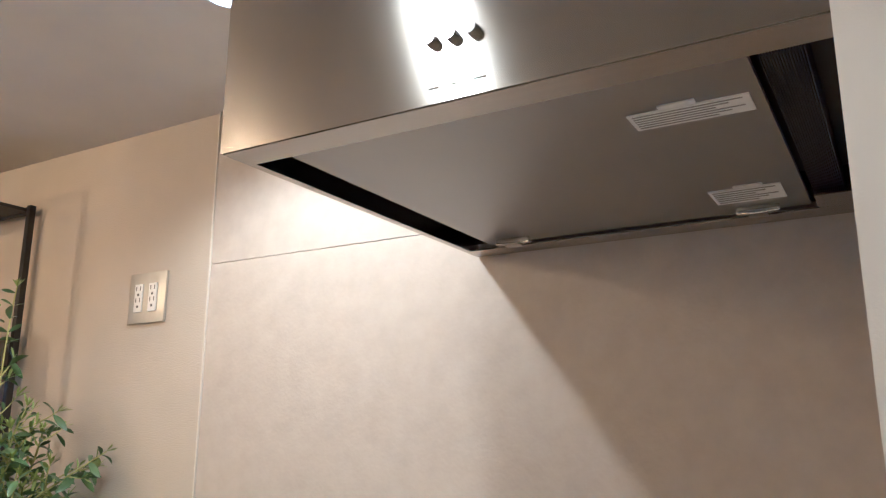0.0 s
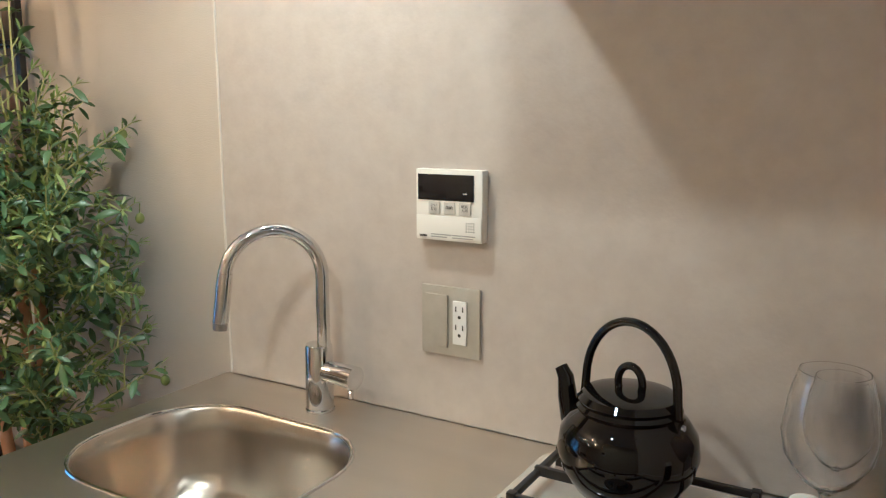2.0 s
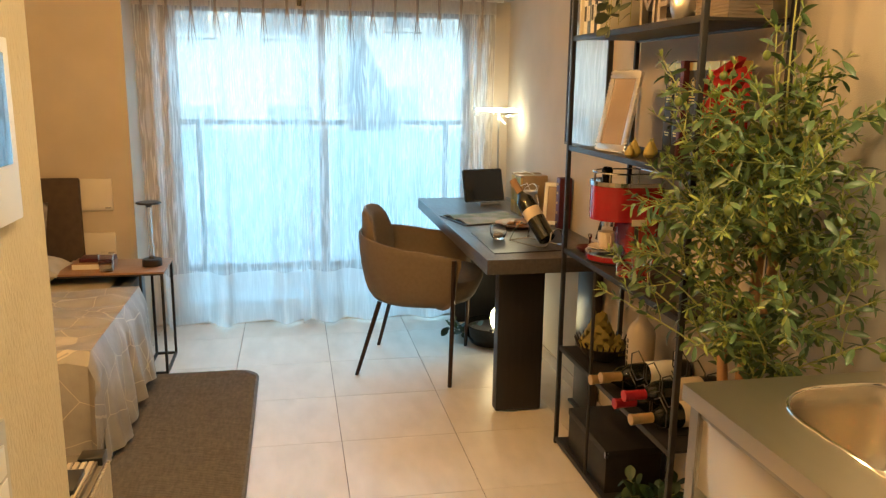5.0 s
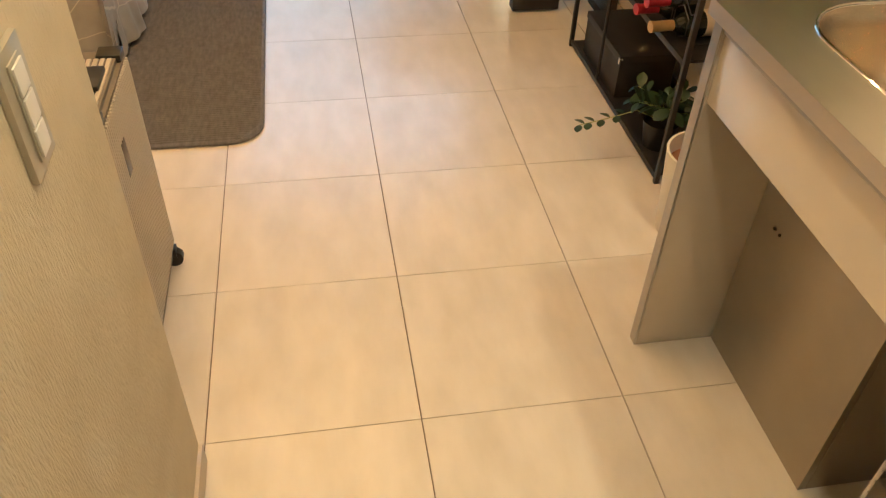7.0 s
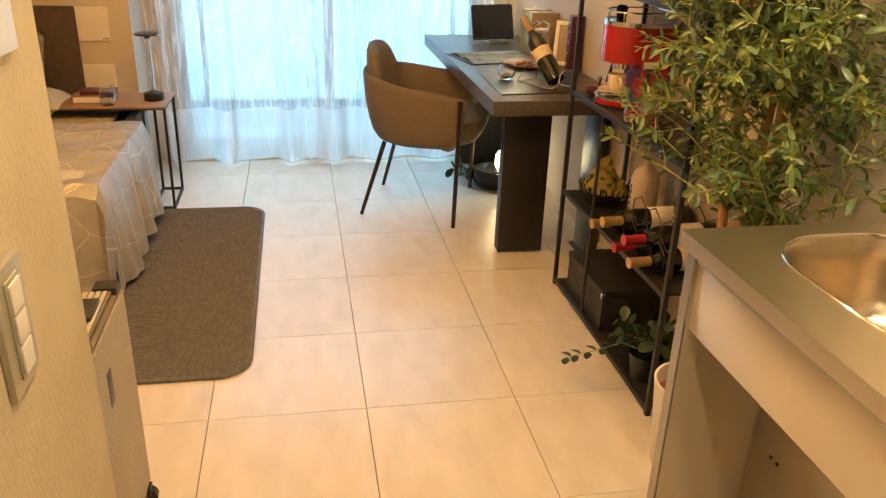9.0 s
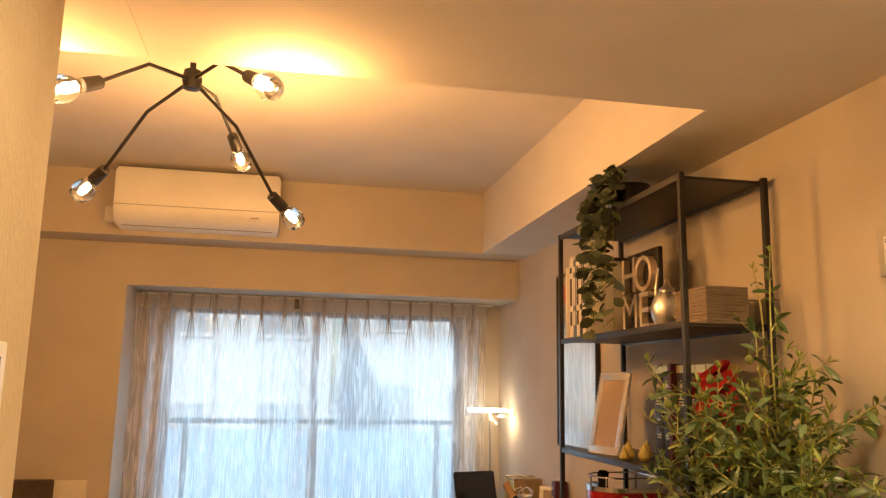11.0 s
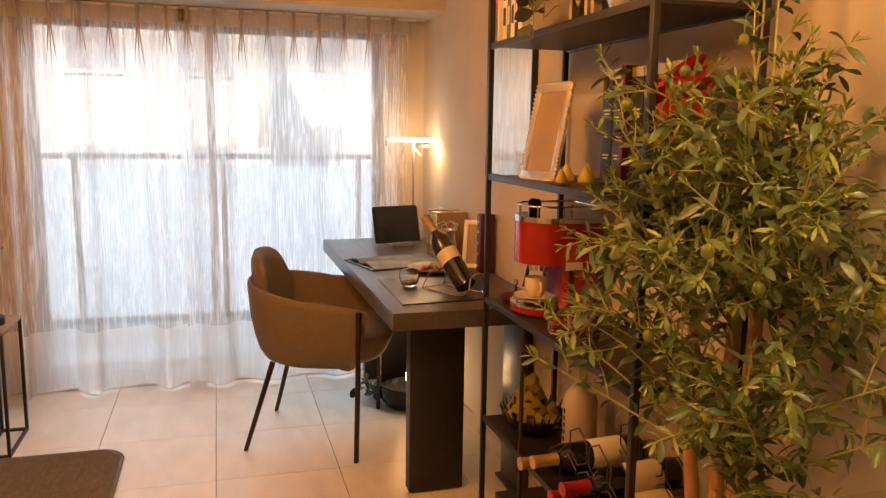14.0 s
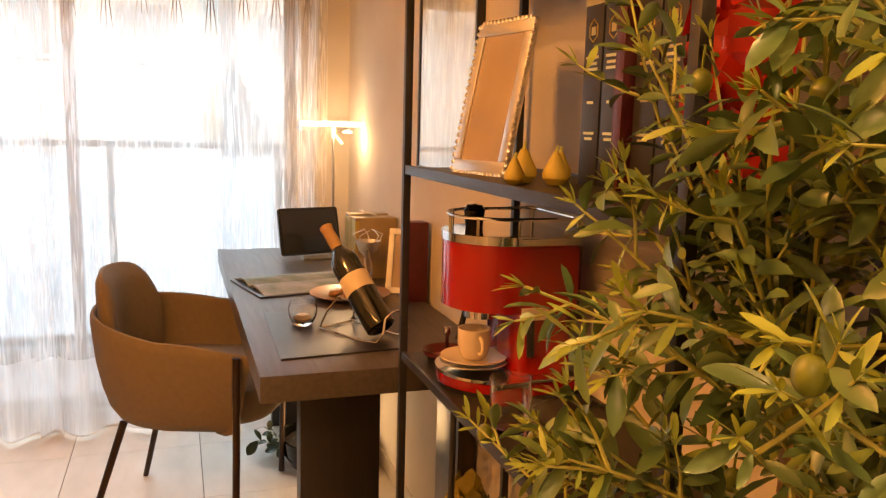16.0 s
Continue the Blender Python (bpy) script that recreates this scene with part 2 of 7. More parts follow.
M = {
    "wallpaper": mat("woven wallpaper", (0.56, 0.50, 0.415), (0.505, 0.45, 0.37), 0.85, scale=5, bump=0.28, bscale=340, bstretch=(0.4, 0.4, 1.6)),
    "wall_hall": mat("ribbed wallpaper", (0.62, 0.545, 0.40), (0.555, 0.48, 0.34), 0.85, scale=9, bump=0.8, bscale=330, bstretch=(1, 1, 0.22)),
    "ceiling": mat("ceiling paper", (0.66, 0.62, 0.57), (0.61, 0.57, 0.52), 0.9, scale=4, bump=0.06, bscale=500),
    "panel": mat("mortar pattern kitchen board", (0.505, 0.455, 0.395), (0.455, 0.405, 0.35), 0.42, scale=30, bump=0.12, bscale=140, rvar=0.06),
    "tile": mat("beige stone tile", (0.70, 0.64, 0.57), (0.60, 0.545, 0.475), 0.34, scale=5.5, stretch=(1.0, 2.2, 1), vary=0.03, rvar=0.03, detail=5),
    "grout": mat("brown grout", (0.15, 0.105, 0.075), rough=0.9, scale=30),
    "base": mat("beige skirting", (0.60, 0.53, 0.45), rough=0.5, scale=9),
    "steel": mat("brushed stainless", (0.68, 0.64, 0.57), (0.64, 0.60, 0.53), 0.36, 1.0, scale=2, stretch=(1, 8, 8), bump=0.012, bscale=40, bstretch=(1, 60, 60), rvar=0.03),
    "steel_hood": mat("hood stainless", (0.50, 0.475, 0.44), (0.45, 0.43, 0.40), 0.18, 1.0, scale=3, stretch=(4, 4, 1), rvar=0.02, aniso=0.85),
    "chrome": mat("chrome", (0.80, 0.80, 0.80), rough=0.06, metal=1.0),
    "black_metal": mat("black powder-coated steel", (0.014, 0.013, 0.013), (0.020, 0.018, 0.017), 0.45, scale=40, bump=0.08, bscale=400),
    "black_gloss": mat("black enamel", (0.003, 0.003, 0.003), (0.004, 0.0038, 0.0038), 0.03, scale=20, ior=1.43),
    "black_plastic": mat("black plastic", (0.012, 0.012, 0.012), rough=0.35),
    "black_wood": mat("black stained oak", (0.018, 0.014, 0.012), (0.010, 0.008, 0.007), 0.42, scale=8, stretch=(8, 8, 0.7), bump=0.2, bscale=60, bstretch=(8, 8, 0.6)),
    "desk_top": mat("grey brown oak desk", (0.078, 0.064, 0.054), (0.052, 0.042, 0.036), 0.34, scale=6, stretch=(0.8, 14, 14), bump=0.15, bscale=30, bstretch=(1, 30, 30), rvar=0.06),
    "white": mat("white plastic", (0.78, 0.77, 0.74), (0.74, 0.73, 0.70), 0.35, scale=9),
    "ivory": mat("ivory plastic", (0.72, 0.68, 0.60), (0.68, 0.64, 0.56), 0.4, scale=9),
    "champagne": mat("champagne switch plate", (0.50, 0.475, 0.40), (0.46, 0.435, 0.365), 0.34, 0.35, scale=60),
    "rug": mat("grey pile rug", (0.165, 0.153, 0.150), (0.112, 0.105, 0.107), 0.95, scale=26, stretch=(1, 3, 1), bump=1.0, bscale=42, bstretch=(3.2, 0.5, 1)),
    "cloth": mat("taupe chair cloth", (0.172, 0.131, 0.088), (0.152, 0.115, 0.077), 0.85, scale=60, bump=0.15, bscale=900),
    "red": mat("red enamel", (0.33, 0.009, 0.013), (0.27, 0.006, 0.010), 0.15, scale=6, coat=0.7),
    "leaf": mat("olive leaf", (0.130, 0.205, 0.078), (0.070, 0.128, 0.047), 0.34, scale=14, vary=0.25),
    "bark": mat("pale bark", (0.46, 0.27, 0.14), (0.34, 0.19, 0.095), 0.8, scale=24, stretch=(2, 2, 0.5), bump=0.6, bscale=60),
    "glass": glass_mat("clear glass"),
    "pane": glass_mat("window pane", (0.95, 0.98, 0.97)),
    "curtain": curtain_mat("sheer curtain"),
    # Denser, plainer voile that imitates the even light low on the curtain.
    "curtain_low_light": curtain_mat("lower curtain with even light built in", 0.08, 0.66),
    "bulb": mat("lit bulb", (1, 0.9, 0.7), rough=0.4, emit=(1.0, 0.78, 0.46), glow=26),
    "cabinet": mat("pale satin laminate", (0.64, 0.59, 0.52), (0.60, 0.55, 0.48), 0.22, 0.45, aniso=0.8, scale=5, bump=0.015, bscale=120, rvar=0.04, coat=0.5),
    "shade": mat("light grey panel", (0.58, 0.53, 0.47), (0.54, 0.49, 0.43), 0.45, scale=7),
    "aluminium": mat("anodised aluminium", (0.45, 0.44, 0.42), (0.40, 0.39, 0.375), 0.32, 1.0, scale=9, bump=0.05, bscale=300),
    "bedcover": mat("silver grey bedcover", (0.42, 0.395, 0.36), (0.31, 0.29, 0.26), 0.33, scale=9, bump=0.45, bscale=30),
    "valance": mat("blue-grey bed linen", (0.33, 0.34, 0.34), (0.27, 0.28, 0.285), 0.8, scale=9, bump=0.1, bscale=200),
    "wood": mat("oak veneer", (0.34, 0.19, 0.095), (0.27, 0.145, 0.07), 0.4, scale=6, stretch=(14, 1, 14), bump=0.1, bscale=40, bstretch=(30, 1, 30)),
    "headboard": mat("brown headboard cloth", (0.085, 0.058, 0.042), (0.065, 0.044, 0.032), 0.9, scale=30, bump=0.3, bscale=500),
    "frame": mat("grey anodised frame", (0.34, 0.34, 0.345), rough=0.4, metal=0.5),
    "concrete": mat("pale concrete", (0.74, 0.73, 0.71), (0.67, 0.66, 0.64), 0.85, scale=2.5),
    "balcony": mat("grey balcony sheet", (0.55, 0.55, 0.56), (0.49, 0.49, 0.50), 0.7, scale=3, bump=0.1, bscale=60),
    "frosted": frosted_mat("frosted glass"),
    "dark_glass": mat("grey window glass", (0.46, 0.48, 0.50), rough=0.12, scale=2),
    "curtain_thick": mat("gathered voile", (0.66, 0.63, 0.60), (0.54, 0.51, 0.48), rough=0.9, scale=30, stretch=(1, 9, 1)),
    # The voile again, with the shade of the pinched creases in its colour.
    "pleat": mat("voile darkened as pleat creases", (0.36, 0.33, 0.31), (0.27, 0.245, 0.23), rough=0.9, scale=30),
    "steel_satin": mat("satin stainless", (0.60, 0.55, 0.46), (0.55, 0.50, 0.42), 0.25, 1.0, scale=8, bump=0.05, bscale=500, rvar=0.04),
    "steel_satin_dark": mat("satin steel plate", (0.36, 0.355, 0.345), (0.33, 0.325, 0.315), 0.34, 0.9, scale=6, bump=0.03, bscale=600),
    "steel_hood_x": mat("stainless rim", (0.50, 0.475, 0.44), (0.45, 0.43, 0.40), 0.26, 1.0, scale=3, stretch=(1, 30, 30), bump=0.012, bscale=30, bstretch=(2, 90, 90)),
    # Cabinet finish for the recess, its shade put into a darker colour.
    "cabinet_shaded": mat("laminate darkened for the recess", (0.37, 0.33, 0.265), (0.32, 0.285, 0.23), 0.32, 0.75, scale=5, bump=0.03, bscale=200),
    "print_dark": mat("dark print", (0.05, 0.045, 0.04), rough=0.6),
    "print_grey": mat("grey print", (0.35, 0.34, 0.32), rough=0.6),
    "bulb_soft": mat("lit frosted bulb", (1, 0.95, 0.85), rough=0.4, emit=(1.0, 0.86, 0.66), glow=18),
    "white_warm": mat("warm white plastic", (0.80, 0.775, 0.71), (0.77, 0.745, 0.68), 0.38, scale=9),
    "screen": mat("dark display", (0.010, 0.010, 0.012), rough=0.08, coat=0.5),
    "button_grey": mat("pale button", (0.60, 0.58, 0.53), rough=0.45),
    "hob_top": mat("cream glass hob", (0.55, 0.50, 0.42), (0.50, 0.455, 0.38), 0.16, scale=8, coat=0.4),
    "bottle_dark": mat("dark bottle glass", (0.012, 0.014, 0.010), (0.008, 0.009, 0.007), 0.07, scale=8, coat=0.5),
    "paper": mat("paper", (0.72, 0.69, 0.62), (0.66, 0.63, 0.56), 0.7, scale=14),
    "cream_label": mat("cream label", (0.66, 0.56, 0.42), (0.60, 0.50, 0.37), 0.6, scale=20),
    "foil_red": mat("red foil", (0.38, 0.020, 0.030), (0.30, 0.012, 0.020), 0.35, scale=30),
    "foil_gold": mat("gold foil", (0.50, 0.33, 0.14), (0.42, 0.27, 0.11), 0.38, 0.3, scale=30),
    "gold": mat("gold print", (0.65, 0.47, 0.16), (0.56, 0.40, 0.12), 0.32, 0.8, scale=30),
    "box_black": mat("black gift card", (0.022, 0.021, 0.020), rough=0.5, scale=30),
    "red_card": mat("red card", (0.50, 0.016, 0.016), (0.42, 0.012, 0.012), 0.5, scale=10),
    "maroon": mat("dark red leather", (0.085, 0.012, 0.016), (0.06, 0.008, 0.011), 0.4, scale=20, bump=0.2, bscale=200),
    "gold_box": mat("gilt box board", (0.40, 0.30, 0.17), (0.30, 0.22, 0.12), 0.42, 0.3, scale=10),
    "silver": mat("beaded silver", (0.90, 0.88, 0.85), rough=0.34, metal=1.0),
    "photo": mat("photo print", (0.40, 0.31, 0.255), (0.31, 0.235, 0.19), 0.06, scale=6, coat=1.0),
    "art": mat("poster print", (0.44, 0.46, 0.46), (0.38, 0.40, 0.40), 0.04, scale=5, coat=0.6),
    "art_dark": mat("slate ink", (0.10, 0.12, 0.15), rough=0.3, coat=0.4),
    "stoneware": mat("grey stoneware", (0.48, 0.42, 0.35), (0.40, 0.35, 0.29), 0.45, scale=9, bump=0.1, bscale=90),
    "ceramic": mat("cream ceramic", (0.66, 0.56, 0.44), (0.61, 0.51, 0.40), 0.25, scale=9, coat=0.3),
    "artichoke": mat("dried artichoke", (0.46, 0.36, 0.09), (0.32, 0.27, 0.07), 0.7, scale=30, bump=0.3, bscale=90),
    "lemon": mat("yellow gourd", (0.40, 0.31, 0.06), (0.33, 0.25, 0.05), 0.5, scale=20, bump=0.2, bscale=90),
    "leaf_young": mat("young leaf", (0.30, 0.36, 0.08), (0.20, 0.27, 0.06), 0.45, scale=14, vary=0.2),
    "leaf_dark": mat("dark leaf", (0.030, 0.060, 0.022), (0.020, 0.042, 0.016), 0.42, scale=16, vary=0.25),
    "leaf_grey": mat("eucalyptus leaf", (0.085, 0.105, 0.06), (0.06, 0.08, 0.045), 0.55, scale=16, vary=0.25),
    "twig": mat("green twig", (0.42, 0.42, 0.13), (0.32, 0.33, 0.10), 0.55, scale=30),
    "olive": mat("green olive", (0.17, 0.20, 0.035), (0.12, 0.155, 0.028), 0.3, scale=20, coat=0.2),
    "terracotta": mat("terracotta", (0.34, 0.14, 0.07), (0.27, 0.11, 0.055), 0.85, scale=20),
    "soil": mat("dark soil", (0.030, 0.022, 0.016), (0.018, 0.013, 0.010), 0.95, scale=60, bump=0.6, bscale=160),
    "pot": mat("white matt pot", (0.70, 0.67, 0.60), (0.65, 0.62, 0.555), 0.55, scale=8, bump=0.05, bscale=90),
    "stone": mat("grey stone crate", (0.30, 0.24, 0.18), (0.23, 0.18, 0.135), 0.8, scale=14, stretch=(1, 1, 8), bump=0.5, bscale=60, bstretch=(1, 1, 9)),
    "acrylic": glass_mat("clear acrylic", (0.97, 0.99, 1.0), 0.12),
    "led": mat("lit led strip", (1, 0.95, 0.85), rough=0.4, emit=(1.0, 0.86, 0.62), glow=14),
    "lantern": mat("lit lantern shade", (1, 0.9, 0.7), rough=0.5, emit=(1.0, 0.72, 0.36), glow=18),
    "mat_black": mat("black leather mat", (0.024, 0.022, 0.020), (0.018, 0.016, 0.015), 0.30, scale=30, bump=0.15, bscale=300),
    "pattern": mat("dotted cushion cloth", (0.085, 0.075, 0.075), (0.30, 0.27, 0.25), 0.85, scale=55),
    "pillow": mat("pale printed pillow", (0.55, 0.50, 0.40), (0.40, 0.36, 0.25), 0.8, scale=9),
    "brushed_dark": mat("dark brushed metal", (0.11, 0.095, 0.08), (0.085, 0.075, 0.065), 0.33, 1.0, scale=8, stretch=(20, 20, 1), bump=0.04, bscale=30, bstretch=(90, 90, 2)),
    "book_blue": mat("slate blue book cover", (0.12, 0.15, 0.19), (0.09, 0.12, 0.15), 0.45, scale=15),
    "green_print": mat("green page print", (0.085, 0.125, 0.065), (0.27, 0.25, 0.215), 0.6, scale=17),
    "pastry": mat("biscuits", (0.42, 0.24, 0.11), (0.34, 0.18, 0.08), 0.8, scale=40, bump=0.5, bscale=120),
    "cork": mat("cork stopper", (0.40, 0.25, 0.13), (0.33, 0.20, 0.10), 0.7, scale=60),
    "leg_brown": mat("dark bronze steel", (0.045, 0.028, 0.022), rough=0.38, metal=0.6),
    "terracotta_glaze": mat("glazed terracotta", (0.30, 0.15, 0.08), (0.24, 0.12, 0.06), 0.3, scale=12, coat=0.3),
    # Shell colour darkened to deepen the shade between the ribs.
    "case_groove_shade": mat("suitcase shell darkened as groove shade", (0.20, 0.18, 0.15), (0.17, 0.15, 0.125), 0.45, 0.4, scale=8),
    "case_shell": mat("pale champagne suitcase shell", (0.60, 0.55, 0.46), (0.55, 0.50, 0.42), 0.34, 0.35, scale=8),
    "facade": mat("facade", (0.74, 0.73, 0.71), (0.67, 0.66, 0.64), 0.8, scale=0.6),
}


def embroider(m, colour, scale, width):
    """Adds a net of stitched thread lines over a cloth."""
    n, l = m.node_tree.nodes, m.node_tree.links
    b = n["Principled BSDF"]
    tc, vo, ra, mx = n.new("ShaderNodeTexCoord"), n.new("ShaderNodeTexVoronoi"), n.new("ShaderNodeMapRange"), n.new("ShaderNodeMix")
    vo.feature = "DISTANCE_TO_EDGE"
    vo.inputs["Scale"].default_value, vo.inputs["Randomness"].default_value = scale, 0.7
    l.new(tc.outputs["Object"], vo.inputs["Vector"])
    ra.inputs["From Min"].default_value, ra.inputs["From Max"].default_value = width, width * 1.6
    ra.inputs["To Min"].default_value, ra.inputs["To Max"].default_value = 1.0, 0.0
    l.new(vo.outputs["Distance"], ra.inputs["Value"])
    mx.data_type = "RGBA"
    l.new(ra.outputs["Result"], mx.inputs[0])
    l.new(b.inputs["Base Color"].links[0].from_socket, mx.inputs[6])
    mx.inputs[7].default_value = (*colour, 1)
    l.new(mx.outputs[2], b.inputs["Base Color"])


embroider(M["bedcover"], (0.60, 0.55, 0.46), 6.0, 0.0065)

# ---- builders ----


def thing(name, at, label, category, group="", kind=""):
    ob = new(name)
    ob.location = at
    ob.empty_display_size = 0.05
    return tagged(ob, label, category, group, kind)


def solid(name, bm, material, smooth=True):
    me = bpy.data.meshes.new(name)
    bm.to_mesh(me)
    bm.free()
    if smooth:
        for p in me.polygons:
            p.use_smooth = True
        me.set_sharp_from_angle(angle=radians(38))
    me.materials.append(material)
    return me


def part(name, bm, material, parent, label="", smooth=True):
    ob = new(name, solid(name, bm, material, smooth))
    ob.parent = parent
    if label:
        ob["label"] = label
    return ob


def lone(name, bm, material, at, label, category, group="", kind=""):
    ob = new(name, solid(name, bm, material))
    ob.location = at
    return tagged(ob, label, category, group, kind)


def box(bm, x0, x1, y0, y1, z0, z1, bevel=0.0, seg=2):
    res = bmesh.ops.create_cube(bm, size=1.0, matrix=Matrix.Translation(((x0 + x1) / 2, (y0 + y1) / 2, (z0 + z1) / 2)) @ Matrix.Diagonal((x1 - x0, y1 - y0, z1 - z0, 1)))
    if bevel:
        vs = res["verts"]
        es = list({e for v in vs for e in v.link_edges})
        bmesh.ops.bevel(bm, geom=es, offset=bevel, segments=seg, affect="EDGES", profile=0.6)
    return bm


def boxed(x0, x1, y0, y1, z0, z1, bevel=0.0, seg=2):
    return box(bmesh.new(), x0, x1, y0, y1, z0, z1, bevel, seg)


def rod(bm, p, q, r0, r1=None, seg=12, caps=True):
    p, q = Vector(p), Vector(q)
    r1 = r0 if r1 is None else r1
    m = Matrix.Translation((p + q) / 2) @ (q - p).to_track_quat("Z", "Y").to_matrix().to_4x4()
    bmesh.ops.create_cone(bm, cap_ends=caps, segments=seg, radius1=r0, radius2=r1, depth=(q - p).length, matrix=m)
    return bm


def lathe(bm, profile, seg=32, at=(0, 0, 0)):
    """Turns (radius, height) pairs about the upright axis."""
    rings = []
    for r, z in profile:
        if r < 1e-5:
            rings.append([bm.verts.new((at[0], at[1], at[2] + z))])
        else:
            rings.append([bm.verts.new((at[0] + r * math.cos(2 * math.pi * i / seg), at[1] + r * math.sin(2 * math.pi * i / seg), at[2] + z)) for i in range(seg)])
    for a, b in zip(rings, rings[1:]):
        for i in range(seg):
            j = (i + 1) % seg
            if len(a) == 1 and len(b) > 1:
                bm.faces.new((a[0], b[j], b[i]))
            elif len(b) == 1 and len(a) > 1:
                bm.faces.new((a[i], a[j], b[0]))
            elif len(a) > 1:
                bm.faces.new((a[i], a[j], b[j], b[i]))
    bmesh.ops.recalc_face_normals(bm, faces=bm.faces)
    return bm


def tube(bm, pts, r, seg=10, taper=None, closed=False):
    """A round bar along points."""
    pts = [Vector(p) for p in pts]
    n = len(pts)
    rings, side = [], None
    for i, p in enumerate(pts):
        a = pts[(i - 1) % n] if closed or i else p
        b = pts[(i + 1) % n] if closed or i < n - 1 else p
        d = (b - a).normalized()
        if side is None:
            side = d.orthogonal().normalized()
        side = (side - d * side.dot(d)).normalized()
        up = d.cross(side)
        rr = r if taper is None else r + (taper - r) * i / (n - 1)
        rings.append([bm.verts.new(p + rr * (math.cos(2 * math.pi * k / seg) * side + math.sin(2 * math.pi * k / seg) * up)) for k in range(seg)])
    pairs = list(zip(rings, rings[1:])) + ([(rings[-1], rings[0])] if closed else [])
    for a, b in pairs:
        for k in range(seg):
            j = (k + 1) % seg
            bm.faces.new((a[k], a[j], b[j], b[k]))
    if not closed:
        bm.faces.new(list(reversed(rings[0])))
        bm.faces.new(rings[-1])
    return bm


def arc(c, r, a0, a1, u, v, n=16):
    """Points on an arc about c in the plane of u and v."""
    c, u, v = Vector(c), Vector(u), Vector(v)
    return [c + r * (math.cos(a) * u + math.sin(a) * v) for a in (a0 + (a1 - a0) * i / n for i in range(n + 1))]


def round_rect(x0, x1, y0, y1, r, k=6):
    pts = []
    for cx, cy, a in ((x1 - r, y1 - r, 0), (x0 + r, y1 - r, 90), (x0 + r, y0 + r, 180), (x1 - r, y0 + r, 270)):
        for i in range(k + 1):
            b = radians(a + 90 * i / k)
            pts.append((cx + r * math.cos(b), cy + r * math.sin(b)))
    return pts


def slab(bm, pts, z0, z1, bevel=0.0):
    """An upright prism over an outline."""
    lo = [bm.verts.new((x, y, z0)) for x, y in pts]
    hi = [bm.verts.new((x, y, z1)) for x, y in pts]
    n = len(pts)
    for i in range(n):
        j = (i + 1) % n
        bm.faces.new((lo[i], lo[j], hi[j], hi[i]))
    top = bm.faces.new(hi)
    bm.faces.new(list(reversed(lo)))
    if bevel:
        bmesh.ops.bevel(bm, geom=list(top.edges), offset=bevel, segments=2, affect="EDGES")
    return bm


def structure(name, bm, material, label=""):
    return tagged(new(name, solid(name, bm, material, False)), label, "", "", "structure")


# ---- setting ----
XW, XJ, XB = -4.50, -4.12, -3.90          # back wall, jamb face, beam face
YR, YL, YH = 1.06, -2.40, -0.49           # kitchen side wall, bed side wall, hall wall
ZC, ZS, ZH = 2.38, 2.06, 1.845            # ceiling, soffit, window head
XE = 2.0
WY0, WY1, WZ0, WZ1 = -0.84, 0.84, 0.06, 1.80

floor = structure("floor", boxed(-4.65, XE + 0.1, YL - 0.1, YR + 0.1, -0.12, -0.004), M["grout"], "pale beige stone-look floor tiles with thin dark joints")
structure("wall_kitchen_side", boxed(-4.65, XE, YR, YR + 0.12, 0, 2.5), M["wallpaper"], "beige woven wallpaper wall")
structure("wall_bed_side", boxed(-4.65, -0.96, YL - 0.12, YL, 0, 2.5), M["wallpaper"], "beige woven wallpaper wall")
structure("wall_hall", boxed(-0.965, XE, YL, YH, 0, 2.5), M["wall_hall"], "ribbed cream wallpaper wall beside the hall")
# Never in view; added dark so the chrome and enamel reflect less light.
structure("wall_end", boxed(XE, XE + 0.12, YL, YR + 0.12, 0, 2.5), M["headboard"], "unseen wall closing the hall, dark brown to darken reflections")
bm = bmesh.new()
box(bm, XW - 0.15, XW, -0.99, WY0, 0, ZH)
box(bm, XW - 0.15, XW, WY1, YR, 0, ZH)
box(bm, XW - 0.15, XW, WY0, WY1, 0, WZ0)
box(bm, XW - 0.15, XW, WY0, WY1, WZ1, ZH)
structure("wall_window", bm, M["wallpaper"], "wall with a wide balcony window")
structure("wall_jamb", boxed(XW - 0.15, XJ, YL, -0.99, 0, ZS), M["wallpaper"], "beige wall beside the window recess")
structure("beam_low", boxed(XW - 0.15, XJ, -0.99, YR, ZH, ZS), M["wallpaper"], "low beam over the window recess")
structure("beam_high", boxed(XW - 0.15, XB, YL, YR, ZS, 2.5), M["wallpaper"], "papered ceiling beam that carries the air conditioner")
structure("soffit", boxed(XB, XE, 0.80, YR, ZS, 2.5), M["ceiling"], "boxed-in soffit along the kitchen wall")
structure("ceiling_hall", boxed(-1.65, XE, YH - 0.02, 0.80, ZS, 2.5), M["ceiling"], "lowered hall ceiling")
structure("ceiling_drop", boxed(-1.65, -0.94, YL, YH - 0.021, ZS, 2.5), M["ceiling"], "lowered ceiling edge")
structure("ceiling", boxed(XB, -1.65, YL, 0.80, ZC, 2.5), M["ceiling"], "plain papered ceiling")
structure("wall_kitchen_end", boxed(0.006, 0.15, 0.42, YR - 0.002, 0, ZS), M["ceiling"], "pale wall at the end of the kitchen")
structure("kitchen_panel", boxed(-1.165, 0.005, 1.052, YR - 0.001, 0.857, 1.728), M["panel"], "grey-beige mortar-look kitchen wall board")
structure("kitchen_panel_top", boxed(-1.165, 0.005, 1.052, YR - 0.001, 1.7295, ZS - 0.002), M["panel"], "upper board of the kitchen wall")
